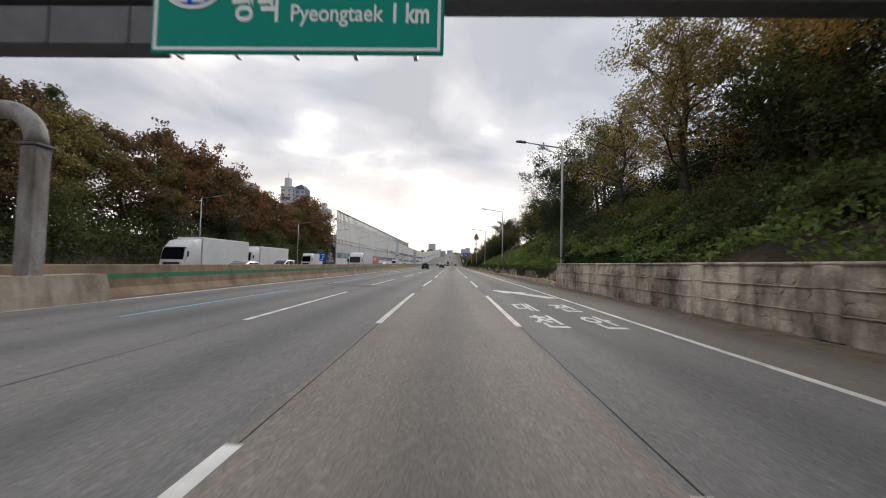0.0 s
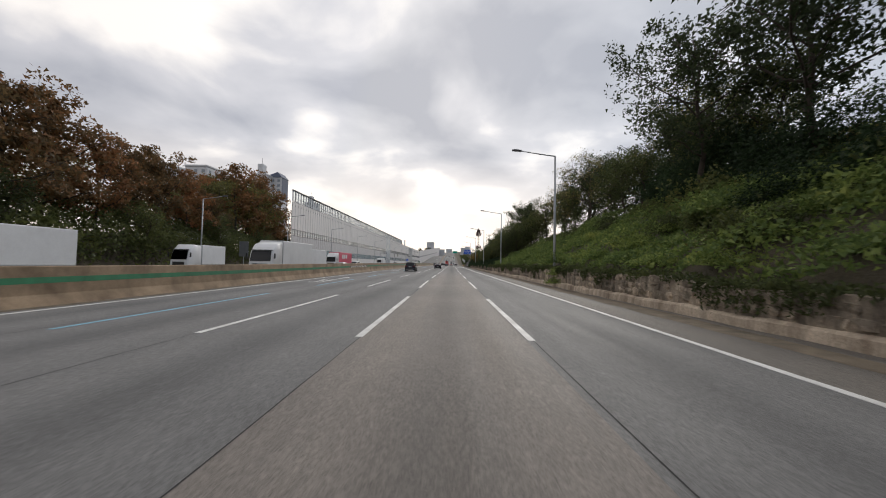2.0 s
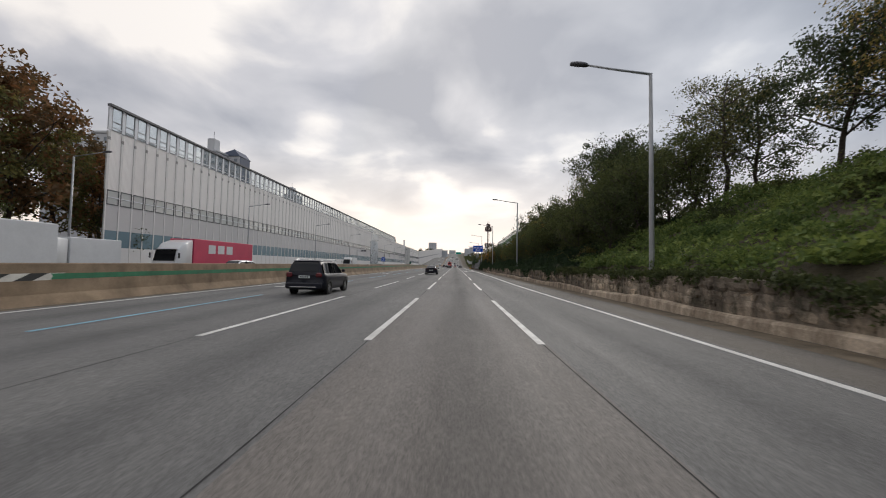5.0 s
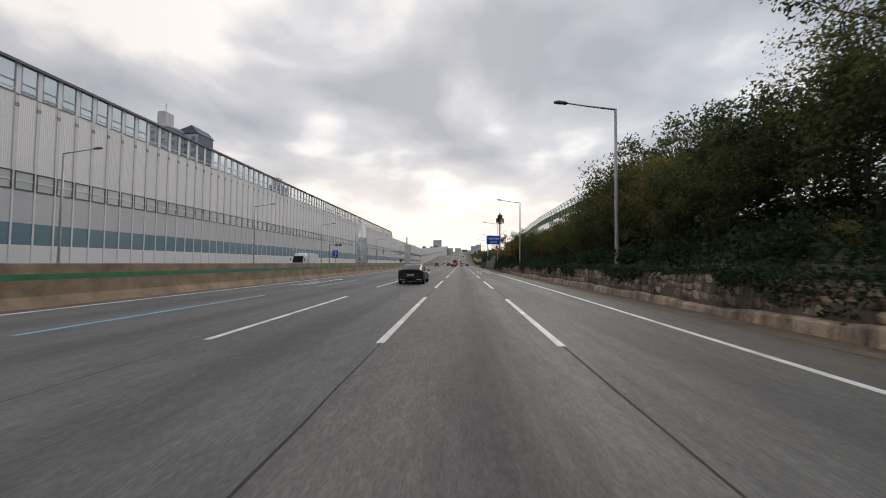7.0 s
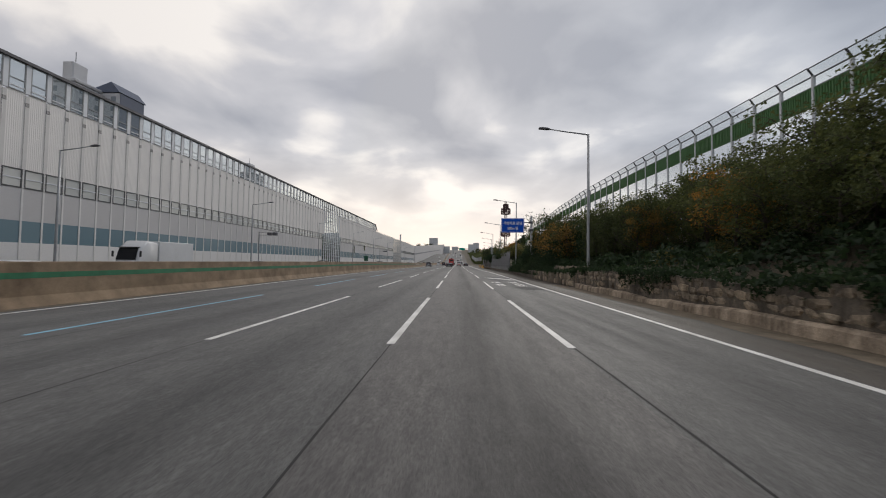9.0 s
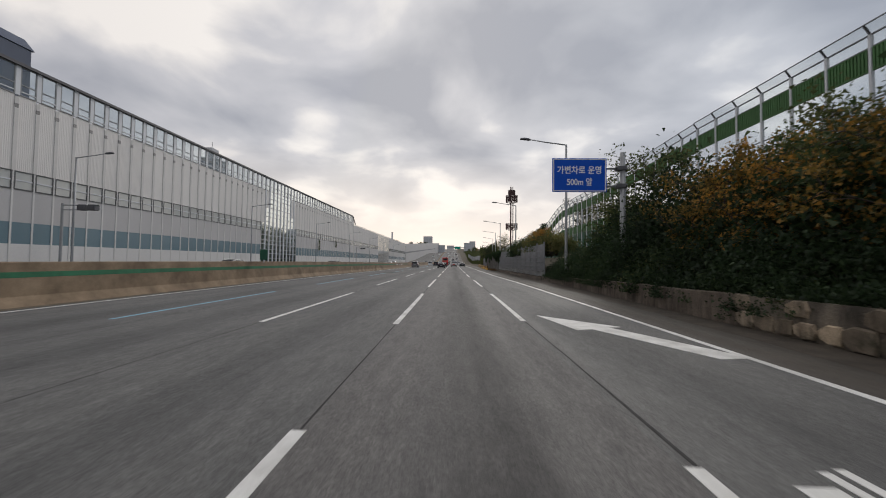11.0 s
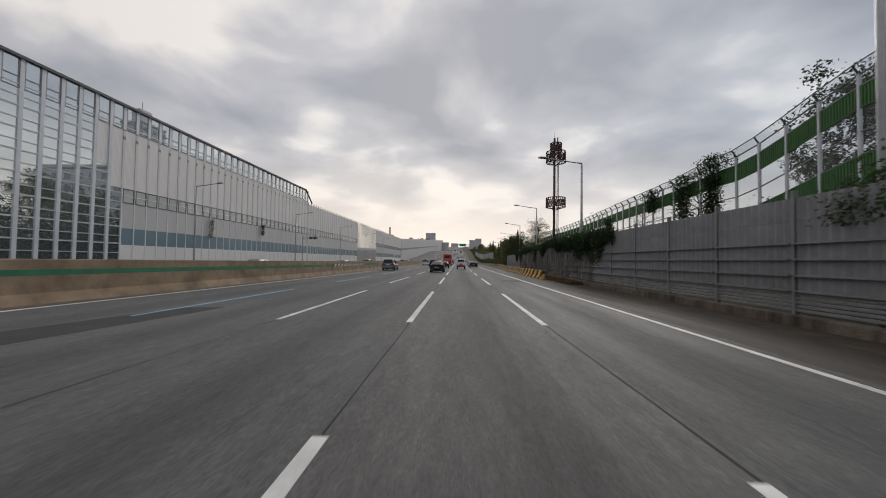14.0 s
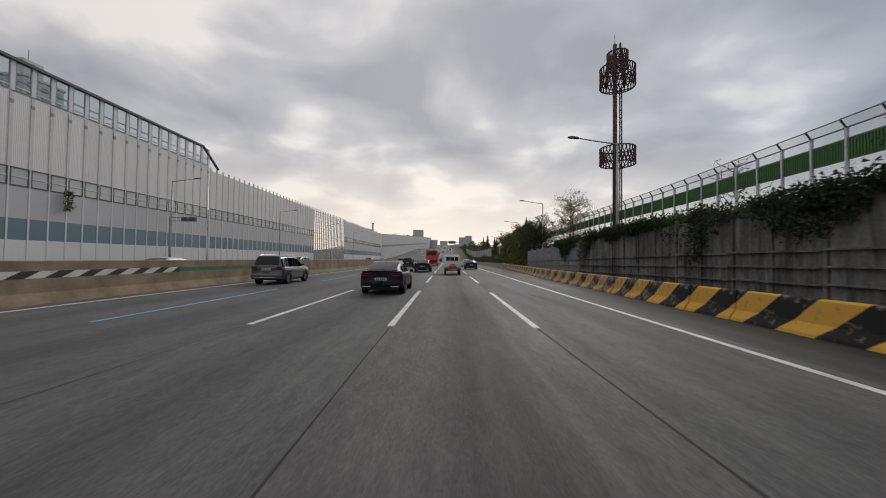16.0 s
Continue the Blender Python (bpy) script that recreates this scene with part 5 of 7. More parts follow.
# climbers on the fence
for cy, z0, z1 in ((252.0, 4.5, 9.9), (255.6, 5.5, 9.2), (271.0, 5.2, 7.2), (260.6, 6.8, 8.9)):
    k = int(800 * (z1 - z0))
    q = rng.random(k)
    pts = np.stack([18.65 + rng.normal(size=k) * 0.28, cy + rng.normal(size=k) * (0.35 + 0.5 * (q > 0.75)), z0 + (z1 - z0) * q + rng.normal(size=k) * 0.1], 1)
    tagged(part("fence_climber", leaf_mesh("fence_climber", pts, 0.085, M["leaf_dark"], 0.5), None), "dark climber growing up the green fence", "plant", "climbers on the fence")
for x, y, pool, sc in ((22.5, 208, "bare", 0.85), (23, 213, "bare", 0.8), (22.5, 218, "bare", 0.85), (24, 223, "bare", 0.8), (22.5, 230, "bare", 0.8), (25, 240, "bare", 0.95), (25.5, 249, "dark", 0.95), (26, 252, "bare", 0.75), (24, 262, "bare", 0.7), (25, 275, "bare", 0.75), (24, 200, "thin", 0.8), (24, 288, "bare", 0.9), (23, 204, "bare", 0.8)):
    plant(T[pool], x, y, sc)
for x, y, pool, sc in ((17.5, 309, "thin", 0.8), (19.5, 316, "thin", 0.85), (13.2, 313, "dark", 0.55), (15, 318, "locust", 0.85), (13.8, 322, "locust", 0.8), (15.2, 328, "dark", 0.6), (17, 334, "dark", 0.65), (15.5, 342, "locust", 0.9), (18, 350, "dark", 0.7), (20, 362, "dark", 0.8), (19, 376, "olive", 0.6), (23, 384, "dark", 0.85), (25, 398, "thin", 0.9), (24, 412, "dark", 0.8), (27, 428, "dark", 0.9),
                       (23.5, 440, "conifer", 1.1), (25.5, 447, "conifer", 1.0), (22.5, 462, "conifer", 1.15), (28, 436, "conifer", 0.95), (24, 500, "conifer", 1.1), (21, 356, "conifer", 0.95)):
    plant(T[pool], x, y, sc, max(0.0, ground_z(x, y)))
# scrub over the far right verge
n = 40000
fy = 300 + 520 * rng.random(n) ** 1.4
fx = 11.5 + (fy - 300) * 0.012 + 34 * rng.random(n) ** 1.5
fz = np.array([ground_z(a, b) + (1.3 + 1.6 * noise.noise(Vector((a * 0.16, b * 0.09, 2)))) * q for a, b, q in zip(fx, fy, rng.random(n))])
tagged(part("verge_scrub", leaf_mesh("verge_scrub", np.stack([fx, fy, fz], 1), 0.42, M["leaf_green"]), None), "dark green scrub along the far road verge", "vegetation", kind="stuff")

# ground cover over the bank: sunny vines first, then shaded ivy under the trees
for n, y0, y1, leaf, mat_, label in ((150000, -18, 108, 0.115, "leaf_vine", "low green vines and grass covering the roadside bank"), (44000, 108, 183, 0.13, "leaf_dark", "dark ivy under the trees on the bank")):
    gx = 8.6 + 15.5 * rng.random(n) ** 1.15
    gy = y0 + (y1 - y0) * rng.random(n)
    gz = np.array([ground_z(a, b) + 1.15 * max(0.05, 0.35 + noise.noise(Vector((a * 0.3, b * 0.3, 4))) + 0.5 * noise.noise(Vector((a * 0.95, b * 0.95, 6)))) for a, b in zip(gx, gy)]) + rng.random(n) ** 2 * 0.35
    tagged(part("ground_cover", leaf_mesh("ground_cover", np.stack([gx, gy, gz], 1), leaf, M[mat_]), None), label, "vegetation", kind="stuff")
n = 90000
hy = 29 + 152 * rng.random(n)
curtain = np.array([noise.noise(Vector((b * 0.2, 7, 0))) + 0.6 * noise.noise(Vector((b * 0.85, 3, 0))) for b in hy])
keep = (curtain > np.where(hy > 112, 0.05, np.where(hy < 56, 0.12, -0.02))) | (rng.random(n) < np.where(hy > 112, 0.2, 0.22))
hy, curtain = hy[keep], curtain[keep]
n = len(hy)
hx = np.array([ease(WALLX, b) for b in hy]) - 0.16 + 0.75 * rng.random(n)
hz = np.array([wall_top(b) for b in hy]) + 0.16 - np.clip(0.25 + 1.1 * curtain, 0.08, 0.95) * rng.random(n) ** 1.3 + rng.normal(size=n) * 0.09
k = 16000
ky = 181 + 31 * rng.random(k)
kx = 8.0 + (ky - 180) * 0.02 + 0.75 * rng.random(k)
kz = np.array([ease([(180, 1.0), (192, 0.95), (203, 0.75), (209, 0.45), (214, 0.28)], b) + 0.5 * noise.noise(Vector((b * 0.3, 9, 0))) for b in ky]) + rng.normal(size=k) * 0.18 - 0.02
hx, hy, hz = np.concatenate([hx, kx]), np.concatenate([hy, ky]), np.concatenate([hz, kz])
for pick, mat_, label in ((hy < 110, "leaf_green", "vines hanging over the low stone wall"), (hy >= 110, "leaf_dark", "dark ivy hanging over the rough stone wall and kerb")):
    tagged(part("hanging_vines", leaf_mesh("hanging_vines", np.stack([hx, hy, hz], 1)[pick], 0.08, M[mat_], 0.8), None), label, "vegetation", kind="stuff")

# ---------- writing ----------
def lettering(text, size, mat, parent, m, name="lettering", bold=0.0, align="LEFT", sx=1.0):
    cu = bpy.data.curves.new(name, "FONT")
    cu.body, cu.size, cu.extrude, cu.offset, cu.align_x = text, size, 0.004, bold, align
    tmp = bpy.data.objects.new(name, cu)
    scene.collection.objects.link(tmp)
    me = bpy.data.meshes.new_from_object(tmp.evaluated_get(bpy.context.evaluated_depsgraph_get()))
    bpy.data.objects.remove(tmp)
    me.materials.clear()
    me.materials.append(mat)
    return part(name, me, None, parent, at=m @ Matrix.Diagonal((sx, 1, 1, 1)))


UPRIGHT = Matrix.Rotation(math.pi / 2, 4, "X")


def flat_poly(pts, z=0.008, t=0.01):
    n = len(pts)
    return Shape().add([(x, y, z) for x, y in pts] + [(x, y, z - t) for x, y in pts], [tuple(range(n)), tuple(range(2 * n - 1, n - 1, -1))] + [(i, n + i, n + (i + 1) % n, (i + 1) % n) for i in range(n)])


for y0 in (7.7, 172.3):
    for txt, dy in (("천안", 0.0), ("대전", 3.45 if y0 < 50 else 3.4)):
        for i, ch in enumerate(txt):
            m = Matrix.Translation((2.45 + 1.5 * i, y0 + dy + 0.35, 0.004)) @ Matrix.Diagonal((0.86, 2.45, 1, 1))
            lettering(ch, 1.0, M["white_line"], road_ob, m, "road_lettering", 0.02)
for dy in (0.0, 165.5):
    pts = [(2.58, 21.6), (3.05, 19.0), (3.5, 19.2), (4.75, 16.3), (5.45, 16.4), (4.05, 19.5), (4.42, 19.6)]
    part("lane_arrow", flat_poly([(x, y + dy) for x, y in pts]), M["white_line"], road_ob, "white merge arrow painted on the lane")
# worn writing in the bus lane, no longer readable
for x0, y0 in ((-10.75, 60.0), (-11.6, 104.0), (-11.8, 138.0)):
    for i, (dx, dy, w, l) in enumerate(((0, 0, 0.9, 0.25), (0.2, 0.8, 0.16, 1.6), (0.75, 0.8, 0.16, 1.8), (0.0, 2.7, 1.0, 0.2), (-0.2, 3.4, 0.15, 1.8), (0.5, 3.3, 0.16, 2.0))):
        part("worn_bar", flat_poly([(x0 + dx, y0 + dy), (x0 + dx + w, y0 + dy), (x0 + dx + w, y0 + dy + l), (x0 + dx, y0 + dy + l)]), M["white_line"], road_ob)
    part("lane_arrow", flat_poly([(x0 + 0.4, y0 + 6.0), (x0 + 0.6, y0 + 6.0), (x0 + 0.6, y0 + 8.2), (x0 + 0.95, y0 + 8.0), (x0 + 0.5, y0 + 9.6), (x0 + 0.1, y0 + 8.0), (x0 + 0.4, y0 + 8.2)]), M["white_line"], road_ob, "white straight arrow painted on the bus lane")
# scrub along the top of the high wall
n = 9000
sy = 12 + 18 * rng.random(n)
sx = 8.9 + 3.2 * rng.random(n) ** 1.3
sz = np.array([ground_z(a, b) + 0.05 + (0.18 + 0.3 * abs(noise.noise(Vector((a * 1.1, b * 0.9, 6))))) * q for a, b, q in zip(sx, sy, rng.random(n))])
tagged(part("wall_top_scrub", leaf_mesh("wall_top_scrub", np.stack([sx, sy, sz], 1), 0.10, M["leaf_dark"], 0.2), None), "dark scrub and creepers along the wall top", "vegetation", kind="stuff")
# repaired patches
M["patch"] = material("fresh_asphalt_patch", (0.04, 0.04, 0.042), 0.85, 0.25, 1.5, 60, 0.3)
for pts in ([(3.3, 255.9), (3.15, 254.3), (4.9, 254.2), (5.0, 255.8)], [(3.9, 168.6), (3.5, 171.2), (4.2, 171.6), (5.0, 171.0), (5.1, 168.8)], [(-10.6, 229.6), (-8.9, 229.9), (-8.3, 235.4), (-9.5, 235.2)]):
    part("road_patch", flat_poly(pts, 0.004), M["patch"], road_ob, "dark asphalt repair patch")

M["patch_old"] = material("worn_asphalt_patch", (0.115, 0.112, 0.108), 0.8, 0.2, 1.5, 60, 0.3)
part("road_patch", flat_poly([(-8.75, 23.4), (-7.55, 22.4), (-5.8, 21.7), (-5.0, 21.95), (-4.5, 22.9), (-6.2, 23.6), (-7.6, 24.7), (-8.8, 25.1), (-9.1, 24.5)], 0.004), M["patch_old"], road_ob, "smooth dark worn repair in the lane")

# ---------- overhead sign gantry ----------
gantry = thing("sign_gantry", "dark steel overhead sign gantry across the carriageway", "gantry", at=(0, 5.0, 0))
part("beam", Shape().box((-8.75, 0.35, 6.02), (6.1, 0.5, 0.78), 0.03), M["steel_dark"], gantry)
part("beam", Shape().box((-1.0, 0.35, 6.80), (21.4, 0.5, 0.56), 0.03), M["steel_dark"], gantry)
part("beam", Shape().box((-1.0, 0.35, 7.5), (21.4, 0.5, 0.4), 0.03), M["steel"], gantry)
for i in range(22):
    x = -11.4 + i
    part("strut", Shape().tube([(x, 0.35, 7.06), (x + (0.5 if i % 2 else -0.5), 0.35, 7.32)], 0.05, 6), M["steel_dark"], gantry)
for x in (-11.0, -9.4, -7.8, -6.2):
    part("stiffener", Shape().box((x, 0.09, 6.02), (0.06, 0.03, 0.72), 0.005), M["steel_dark"], gantry)
part("front_plate", Shape().box((-8.75, 0.06, 6.80), (6.0, 0.06, 0.5), 0.02), M["steel_pale"], gantry, "pale steel front plate")
part("column", Shape().box((9.7, 0.35, 4.2), (0.5, 0.5, 6.8), 0.04), M["steel_dark"], gantry)
part("column", Shape().box((-11.95, 0.35, 3.5), (0.42, 0.5, 7.4), 0.04), M["steel_dark"], gantry)
gsign = thing("direction_sign", "green overhead direction sign with white lettering and border", "road sign", at=(-2.84, 4.9, 5.33))
part("panel", Shape().box((0, 0, 1.25), (5.42, 0.06, 2.5), 0.02), M["sign_green"], gsign)
for c, s in (((0, -0.036, 0.09), (5.3, 0.012, 0.06)), ((0, -0.036, 2.41), (5.3, 0.012, 0.06)), ((-2.62, -0.036, 1.25), (0.06, 0.012, 2.26)), ((2.62, -0.036, 1.25), (0.06, 0.012, 2.26))):
    part("border", Shape().box(c, s), M["sign_white"], gsign)
for x in (-2.2, -1.1, 0, 1.1, 2.2):
    part("bracket", Shape().box((x, 0.06, 0.02), (0.07, 0.14, 0.1)), M["steel"], gsign)
lettering("평택", 0.84, M["sign_white"], gsign, Matrix.Translation((-1.22, -0.034, 0.68)) @ UPRIGHT, "lettering", 0.016, sx=0.60)
lettering("Pyeongtaek", 0.44, M["sign_white"], gsign, Matrix.Translation((-0.12, -0.034, 0.62)) @ UPRIGHT, "lettering", 0.005, sx=0.84)
lettering("1 km", 0.50, M["sign_white"], gsign, Matrix.Translation((1.72, -0.034, 0.60)) @ UPRIGHT, "lettering", 0.014, sx=0.72)
ring = [(math.cos(a * math.pi / 16) * 0.62, math.sin(a * math.pi / 16) * 0.52) for a in range(32)]
part("route_shield", Shape().add([(-1.95 + x, -0.045, 1.35 + z) for x, z in ring] + [(-1.95 + x, -0.03, 1.35 + z) for x, z in ring], [tuple(range(32))] + [(i, 32 + i, 32 + (i + 1) % 32, (i + 1) % 32) for i in range(32)]), M["sign_white"], gsign)
sh = part("shield_face", Shape().add([(-1.95 + x * 0.86, -0.052, 1.35 + z * 0.86) for x, z in ring], [tuple(range(32))]), M["sign_blue"], gsign, "blue oval route shield")
for dx in (-0.2, 0.12):
    part("worn_bar", Shape().box((-1.95 + dx, -0.056, 1.12), (0.22, 0.006, 0.34)), M["sign_white"], gsign)

# curved gantry post on the median
cp = thing("curved_post", "thick grey steel post with a bent top on the median", "gantry", at=(-12.7, 9.2, 0))
M["weathered"] = streaked("weathered_galvanised_steel", (0.36, 0.35, 0.34), (0.13, 0.105, 0.085), 0.6, 30, 0.1)
part("post", Shape().box((0, 0, 2.9), (0.5, 0.5, 4.0), 0.05), M["weathered"], cp)
bend = []
for i in range(9):
    a = i / 8 * math.pi / 2
    bend.append((-1.1 + 1.1 * math.cos(a), 0, 4.95 + 1.1 * math.sin(a)))
part("bend", Shape().tube(bend + [(-6.5, 0, 6.15)], 0.28, 14), M["weathered"], cp, smooth=True)
part("flange", Shape().box((0, 0, 4.92), (0.64, 0.6, 0.09), 0.02), M["steel_dark"], cp)
part("plinth", Shape().sweep([[(-0.9, y, 0), (0.62, y, 0), (0.56, y, 0.35), (0.42, y, 0.95), (-0.7, y, 0.95)] for y in (-2.3, 2.1)][::-1]), M["concrete"], cp, "stained concrete plinth")

# ---------- blue sign on a cantilever post ----------
bs = thing("cantilever_post", "grey steel cantilever post carrying a blue sign", "sign post", at=(9.75, 196.6, 0.3))
part("post", Shape().tube([(0, 0, 0), (0, 0, 8.0)], [0.18, 0.15], 12), M["steel"], bs, smooth=True)
for z in (6.0, 7.05):
    part("arm", Shape().tube([(0, 0, z), (-4.0, 0, z)], 0.07, 8), M["steel"], bs, smooth=True)
    part("clamp", Shape().box((-0.1, 0, z), (0.6, 0.42, 0.28), 0.03), M["steel_dark"], bs)
bsg = thing("information_sign", "blue overhead information sign with white lettering", "road sign", at=(7.15, 196.4, 5.9))
part("panel", Shape().box((0, 0, 1.0), (3.16, 0.05, 2.0), 0.02), M["sign_blue"], bsg)
for c, s in (((0, -0.03, 0.07), (3.06, 0.012, 0.05)), ((0, -0.03, 1.93), (3.06, 0.012, 0.05)), ((-1.5, -0.03, 1.0), (0.05, 0.012, 1.81)), ((1.5, -0.03, 1.0), (0.05, 0.012, 1.81))):
    part("border", Shape().box(c, s), M["sign_white"], bsg)
lettering("가변차로 운영", 0.50, M["sign_white"], bsg, Matrix.Translation((0, -0.03, 1.12)) @ UPRIGHT, "lettering", 0.010, "CENTER", 0.90)
lettering("500m 앞", 0.50, M["sign_white"], bsg, Matrix.Translation((0, -0.03, 0.42)) @ UPRIGHT, "lettering", 0.010, "CENTER", 0.86)

# small signs on the median
for x, y, z in ((-13.6, 36.2, 1.62), (-14.85, 154.9, 2.1)):
    ms_ = thing("median_sign", "small blue sign on a short post on the median", "road sign", at=(x + 0.25, y, 1.25), group="small median signs")
    h = z - 1.25
    part("post", Shape().tube([(0, 0.05, 0), (0, 0.05, h + 0.85)], 0.035, 6), M["steel"], ms_)
    part("panel", Shape().box((0, 0, h + 0.42), (0.66, 0.03, 0.84), 0.01), M["sign_blue"], ms_)
    for dx, dz, w, hh in ((0, 0.66, 0.4, 0.07), (0.04, 0.38, 0.08, 0.26), (0.1, 0.48, 0.2, 0.07), (-0.08, 0.16, 0.3, 0.06)):
        part("worn_bar", Shape().box((dx, -0.018, h + dz), (w, 0.008, hh)), M["sign_white"], ms_)
bk = thing("median_sign", "back of a small dark sign on the median", "road sign", at=(-14.9, 203.0, 1.5))
part("post", Shape().tube([(0, 0.05, 0), (0, 0.05, 1.05)], 0.035, 6), M["steel"], bk)
part("panel", Shape().box((0, 0, 0.62), (0.6, 0.03, 0.8), 0.01), M["green_dark"], bk)
for x, y in ((-33.0, 44.0), (-33.0, 90.0)):
    ob = thing("roadside_sign", "grey back of a roadside sign beyond the median", "road sign", at=(x, y, 0), group="roadside sign backs")
    part("post", Shape().tube([(0, 0.06, 0), (0, 0.06, 4.4)], 0.06, 8), M["steel"], ob)
    part("panel", Shape().box((0, 0, 3.3), (1.5, 0.04, 2.4), 0.02), M["sign_back"], ob)
for y in (205.0, 300.0):
    ob = thing("traffic_camera_pole", "grey pole with a traffic camera arm beyond the median", "camera pole", at=(-33.4, y, 0), group="camera poles")
    part("pole", Shape().tube([(0, 0, 0), (0, 0, 6.3)], 0.1, 8), M["steel"], ob)
    for z in (5.75, 6.15):
        part("arm", Shape().tube([(0, 0, z), (3.2, 0, z)], 0.05, 6), M["steel"], ob)
    for x in (1.8, 2.7):
        part("camera_box", Shape().box((x, 0, 5.95), (0.7, 0.5, 0.5), 0.05), M["steel_dark"], ob)

# ---------- antenna tower ----------
tw = thing("antenna_tower", "dark red-brown antenna tower with two lattice cages", "tower", at=(19.6, 300.0, 0))
part("mast", Shape().tube([(-0.3, 0, 0), (-0.3, 0, 27.4)], [0.28, 0.22], 10), M["rust"], tw, smooth=True)
part("ladder_rail", Shape().tube([(0.28, 0, 0), (0.28, 0, 22.4)], 0.07, 6), M["rust"], tw)
part("ladder_rail", Shape().tube([(0.55, 0.1, 0), (0.55, 0.1, 22.4)], 0.07, 6), M["rust"], tw)
rung = Shape().box((0.41, 0.05, 0), (0.28, 0.05, 0.05)).mesh("rung", M["rust"])
for i in range(40):
    part("rung", rung, None, tw, at=(0, 0, 2.0 + 0.5 * i))


def cage(z0, z1, r):
    s = Shape()
    n = 28
    for z in (z0, (z0 + z1) / 2, z1):
        pts = [(r * math.cos(2 * math.pi * i / 24), r * math.sin(2 * math.pi * i / 24), z) for i in range(25)]
        s.tube(pts, 0.07, 5)
    for i in range(n):
        a, b = 2 * math.pi * i / n, 2 * math.pi * (i + 1.5) / n
        for p, q in ((a, b), (b, a)):
            s.tube([(r * math.cos(p), r * math.sin(p), z0), (r * math.cos(q), r * math.sin(q), z1)], 0.06, 4)
    for i in range(6):
        a = i * math.pi / 3
        s.tube([(r * math.cos(a), r * math.sin(a), z0), (0, 0, z0 - 0.6)], 0.06, 4)
    return s


part("lattice_cage", cage(22.3, 24.5, 1.95), M["rust"], tw, "round lattice cage")
part("lattice_cage", cage(24.5, 26.3, 1.15), M["rust"], tw, "smaller round lattice cage")
part("lattice_cage", cage(13.0, 14.9, 1.95), M["rust"], tw, "round lattice cage")
for x, y in ((1.0, 0.4), (-0.9, 0.8), (0.2, -1.1), (-0.8, -0.7)):
    part("antenna", Shape().box((x, y, 23.6), (0.34, 0.2, 2.0), 0.04), M["rust"], tw)
    part("antenna", Shape().box((x * 0.7, y * 0.7, 25.6), (0.3, 0.2, 1.6), 0.04), M["rust"], tw)
part("lightning_rod", Shape().tube([(-0.3, 0, 27.2), (-0.3, 0, 28.6)], 0.03, 5), M["rust"], tw)
part("antenna", Shape().tube([(0.35, 0, 25.8), (0.35, 0, 27.6)], 0.12, 6), M["rust"], tw)

# ---------- striped concrete barriers ----------
def striped(name):
    m = bpy.data.materials.new(name)
    m.use_nodes = True
    t = m.node_tree
    add = node_tree(t)
    b = t.nodes["Principled BSDF"]
    co = add("ShaderNodeTexCoord").outputs["Object"]
    sp = add("ShaderNodeSeparateXYZ", {0: co})
    d = add("ShaderNodeMath", {0: sp.outputs["Z"], 1: 1.1, 2: sp.outputs["Y"]}, operation="MULTIPLY_ADD").outputs[0]
    d = add("ShaderNodeMath", {0: d, 1: 1 / 2.0, 2: 0.725}, operation="MULTIPLY_ADD").outputs[0]
    fr = add("ShaderNodeMath", {0: d}, operation="FRACT").outputs[0]
    st = add("ShaderNodeMath", {0: fr, 1: 0.5}, operation="LESS_THAN").outputs[0]
    nz = add("ShaderNodeTexNoise", {"Vector": co, "Scale": 5.0, "Detail": 6.0, "Roughness": 0.7}).outputs["Fac"]
    info = add("ShaderNodeObjectInfo")
    sl = add("ShaderNodeSeparateXYZ", {0: info.outputs["Location"]})
    # the barriers at the near end are freshly painted, the rest faded
    faded = add("ShaderNodeMapRange", {"Value": sl.outputs["Y"], "From Min": 264.0, "From Max": 276.0, "To Min": -0.06, "To Max": 0.12}).outputs[0]
    info = info.outputs["Random"]
    base = add("ShaderNodeMix", {"Factor": st}, data_type="RGBA")
    base.inputs[6].default_value = (0.014, 0.014, 0.015, 1)
    base.inputs[7].default_value = (0.74, 0.41, 0.065, 1)
    w = add("ShaderNodeMath", {0: info, 1: 0.08, 2: nz}, operation="MULTIPLY_ADD").outputs[0]
    w = add("ShaderNodeMath", {0: w, 1: faded}, operation="ADD").outputs[0]
    wear = ramp(add, w, [(0.56, (0, 0, 0)), (0.72, (1, 1, 1))])
    mx = add("ShaderNodeMix", {"Factor": wear}, data_type="RGBA")
    t.links.new(base.outputs[2], mx.inputs[6])
    mx.inputs[7].default_value = (0.30, 0.235, 0.165, 1)
    t.links.new(mx.outputs[2], b.inputs["Base Color"])
    b.inputs["Roughness"].default_value = 0.85
    bp = add("ShaderNodeBump", {"Height": nz, "Strength": 0.3, "Distance": 0.02})
    t.links.new(bp.outputs[0], b.inputs["Normal"])
    return m


M["striped"] = striped("black_yellow_stripes")
JX = [(259, 7.75), (285, 8.2), (310, 9.6), (350, 12.6), (420, 18)]


def jersey_mesh():
    prof = [(-0.30, 0.0), (-0.28, 0.08), (-0.14, 0.30), (-0.09, 0.80), (-0.06, 0.84), (0.06, 0.84), (0.09, 0.80), (0.14, 0.30), (0.28, 0.08), (0.30, 0.0)]
    return Shape().sweep([[(x, y, z) for x, z in prof] for y in (-0.985, -0.97, 0.97, 0.985)]).mesh("jersey_barrier", M["striped"])


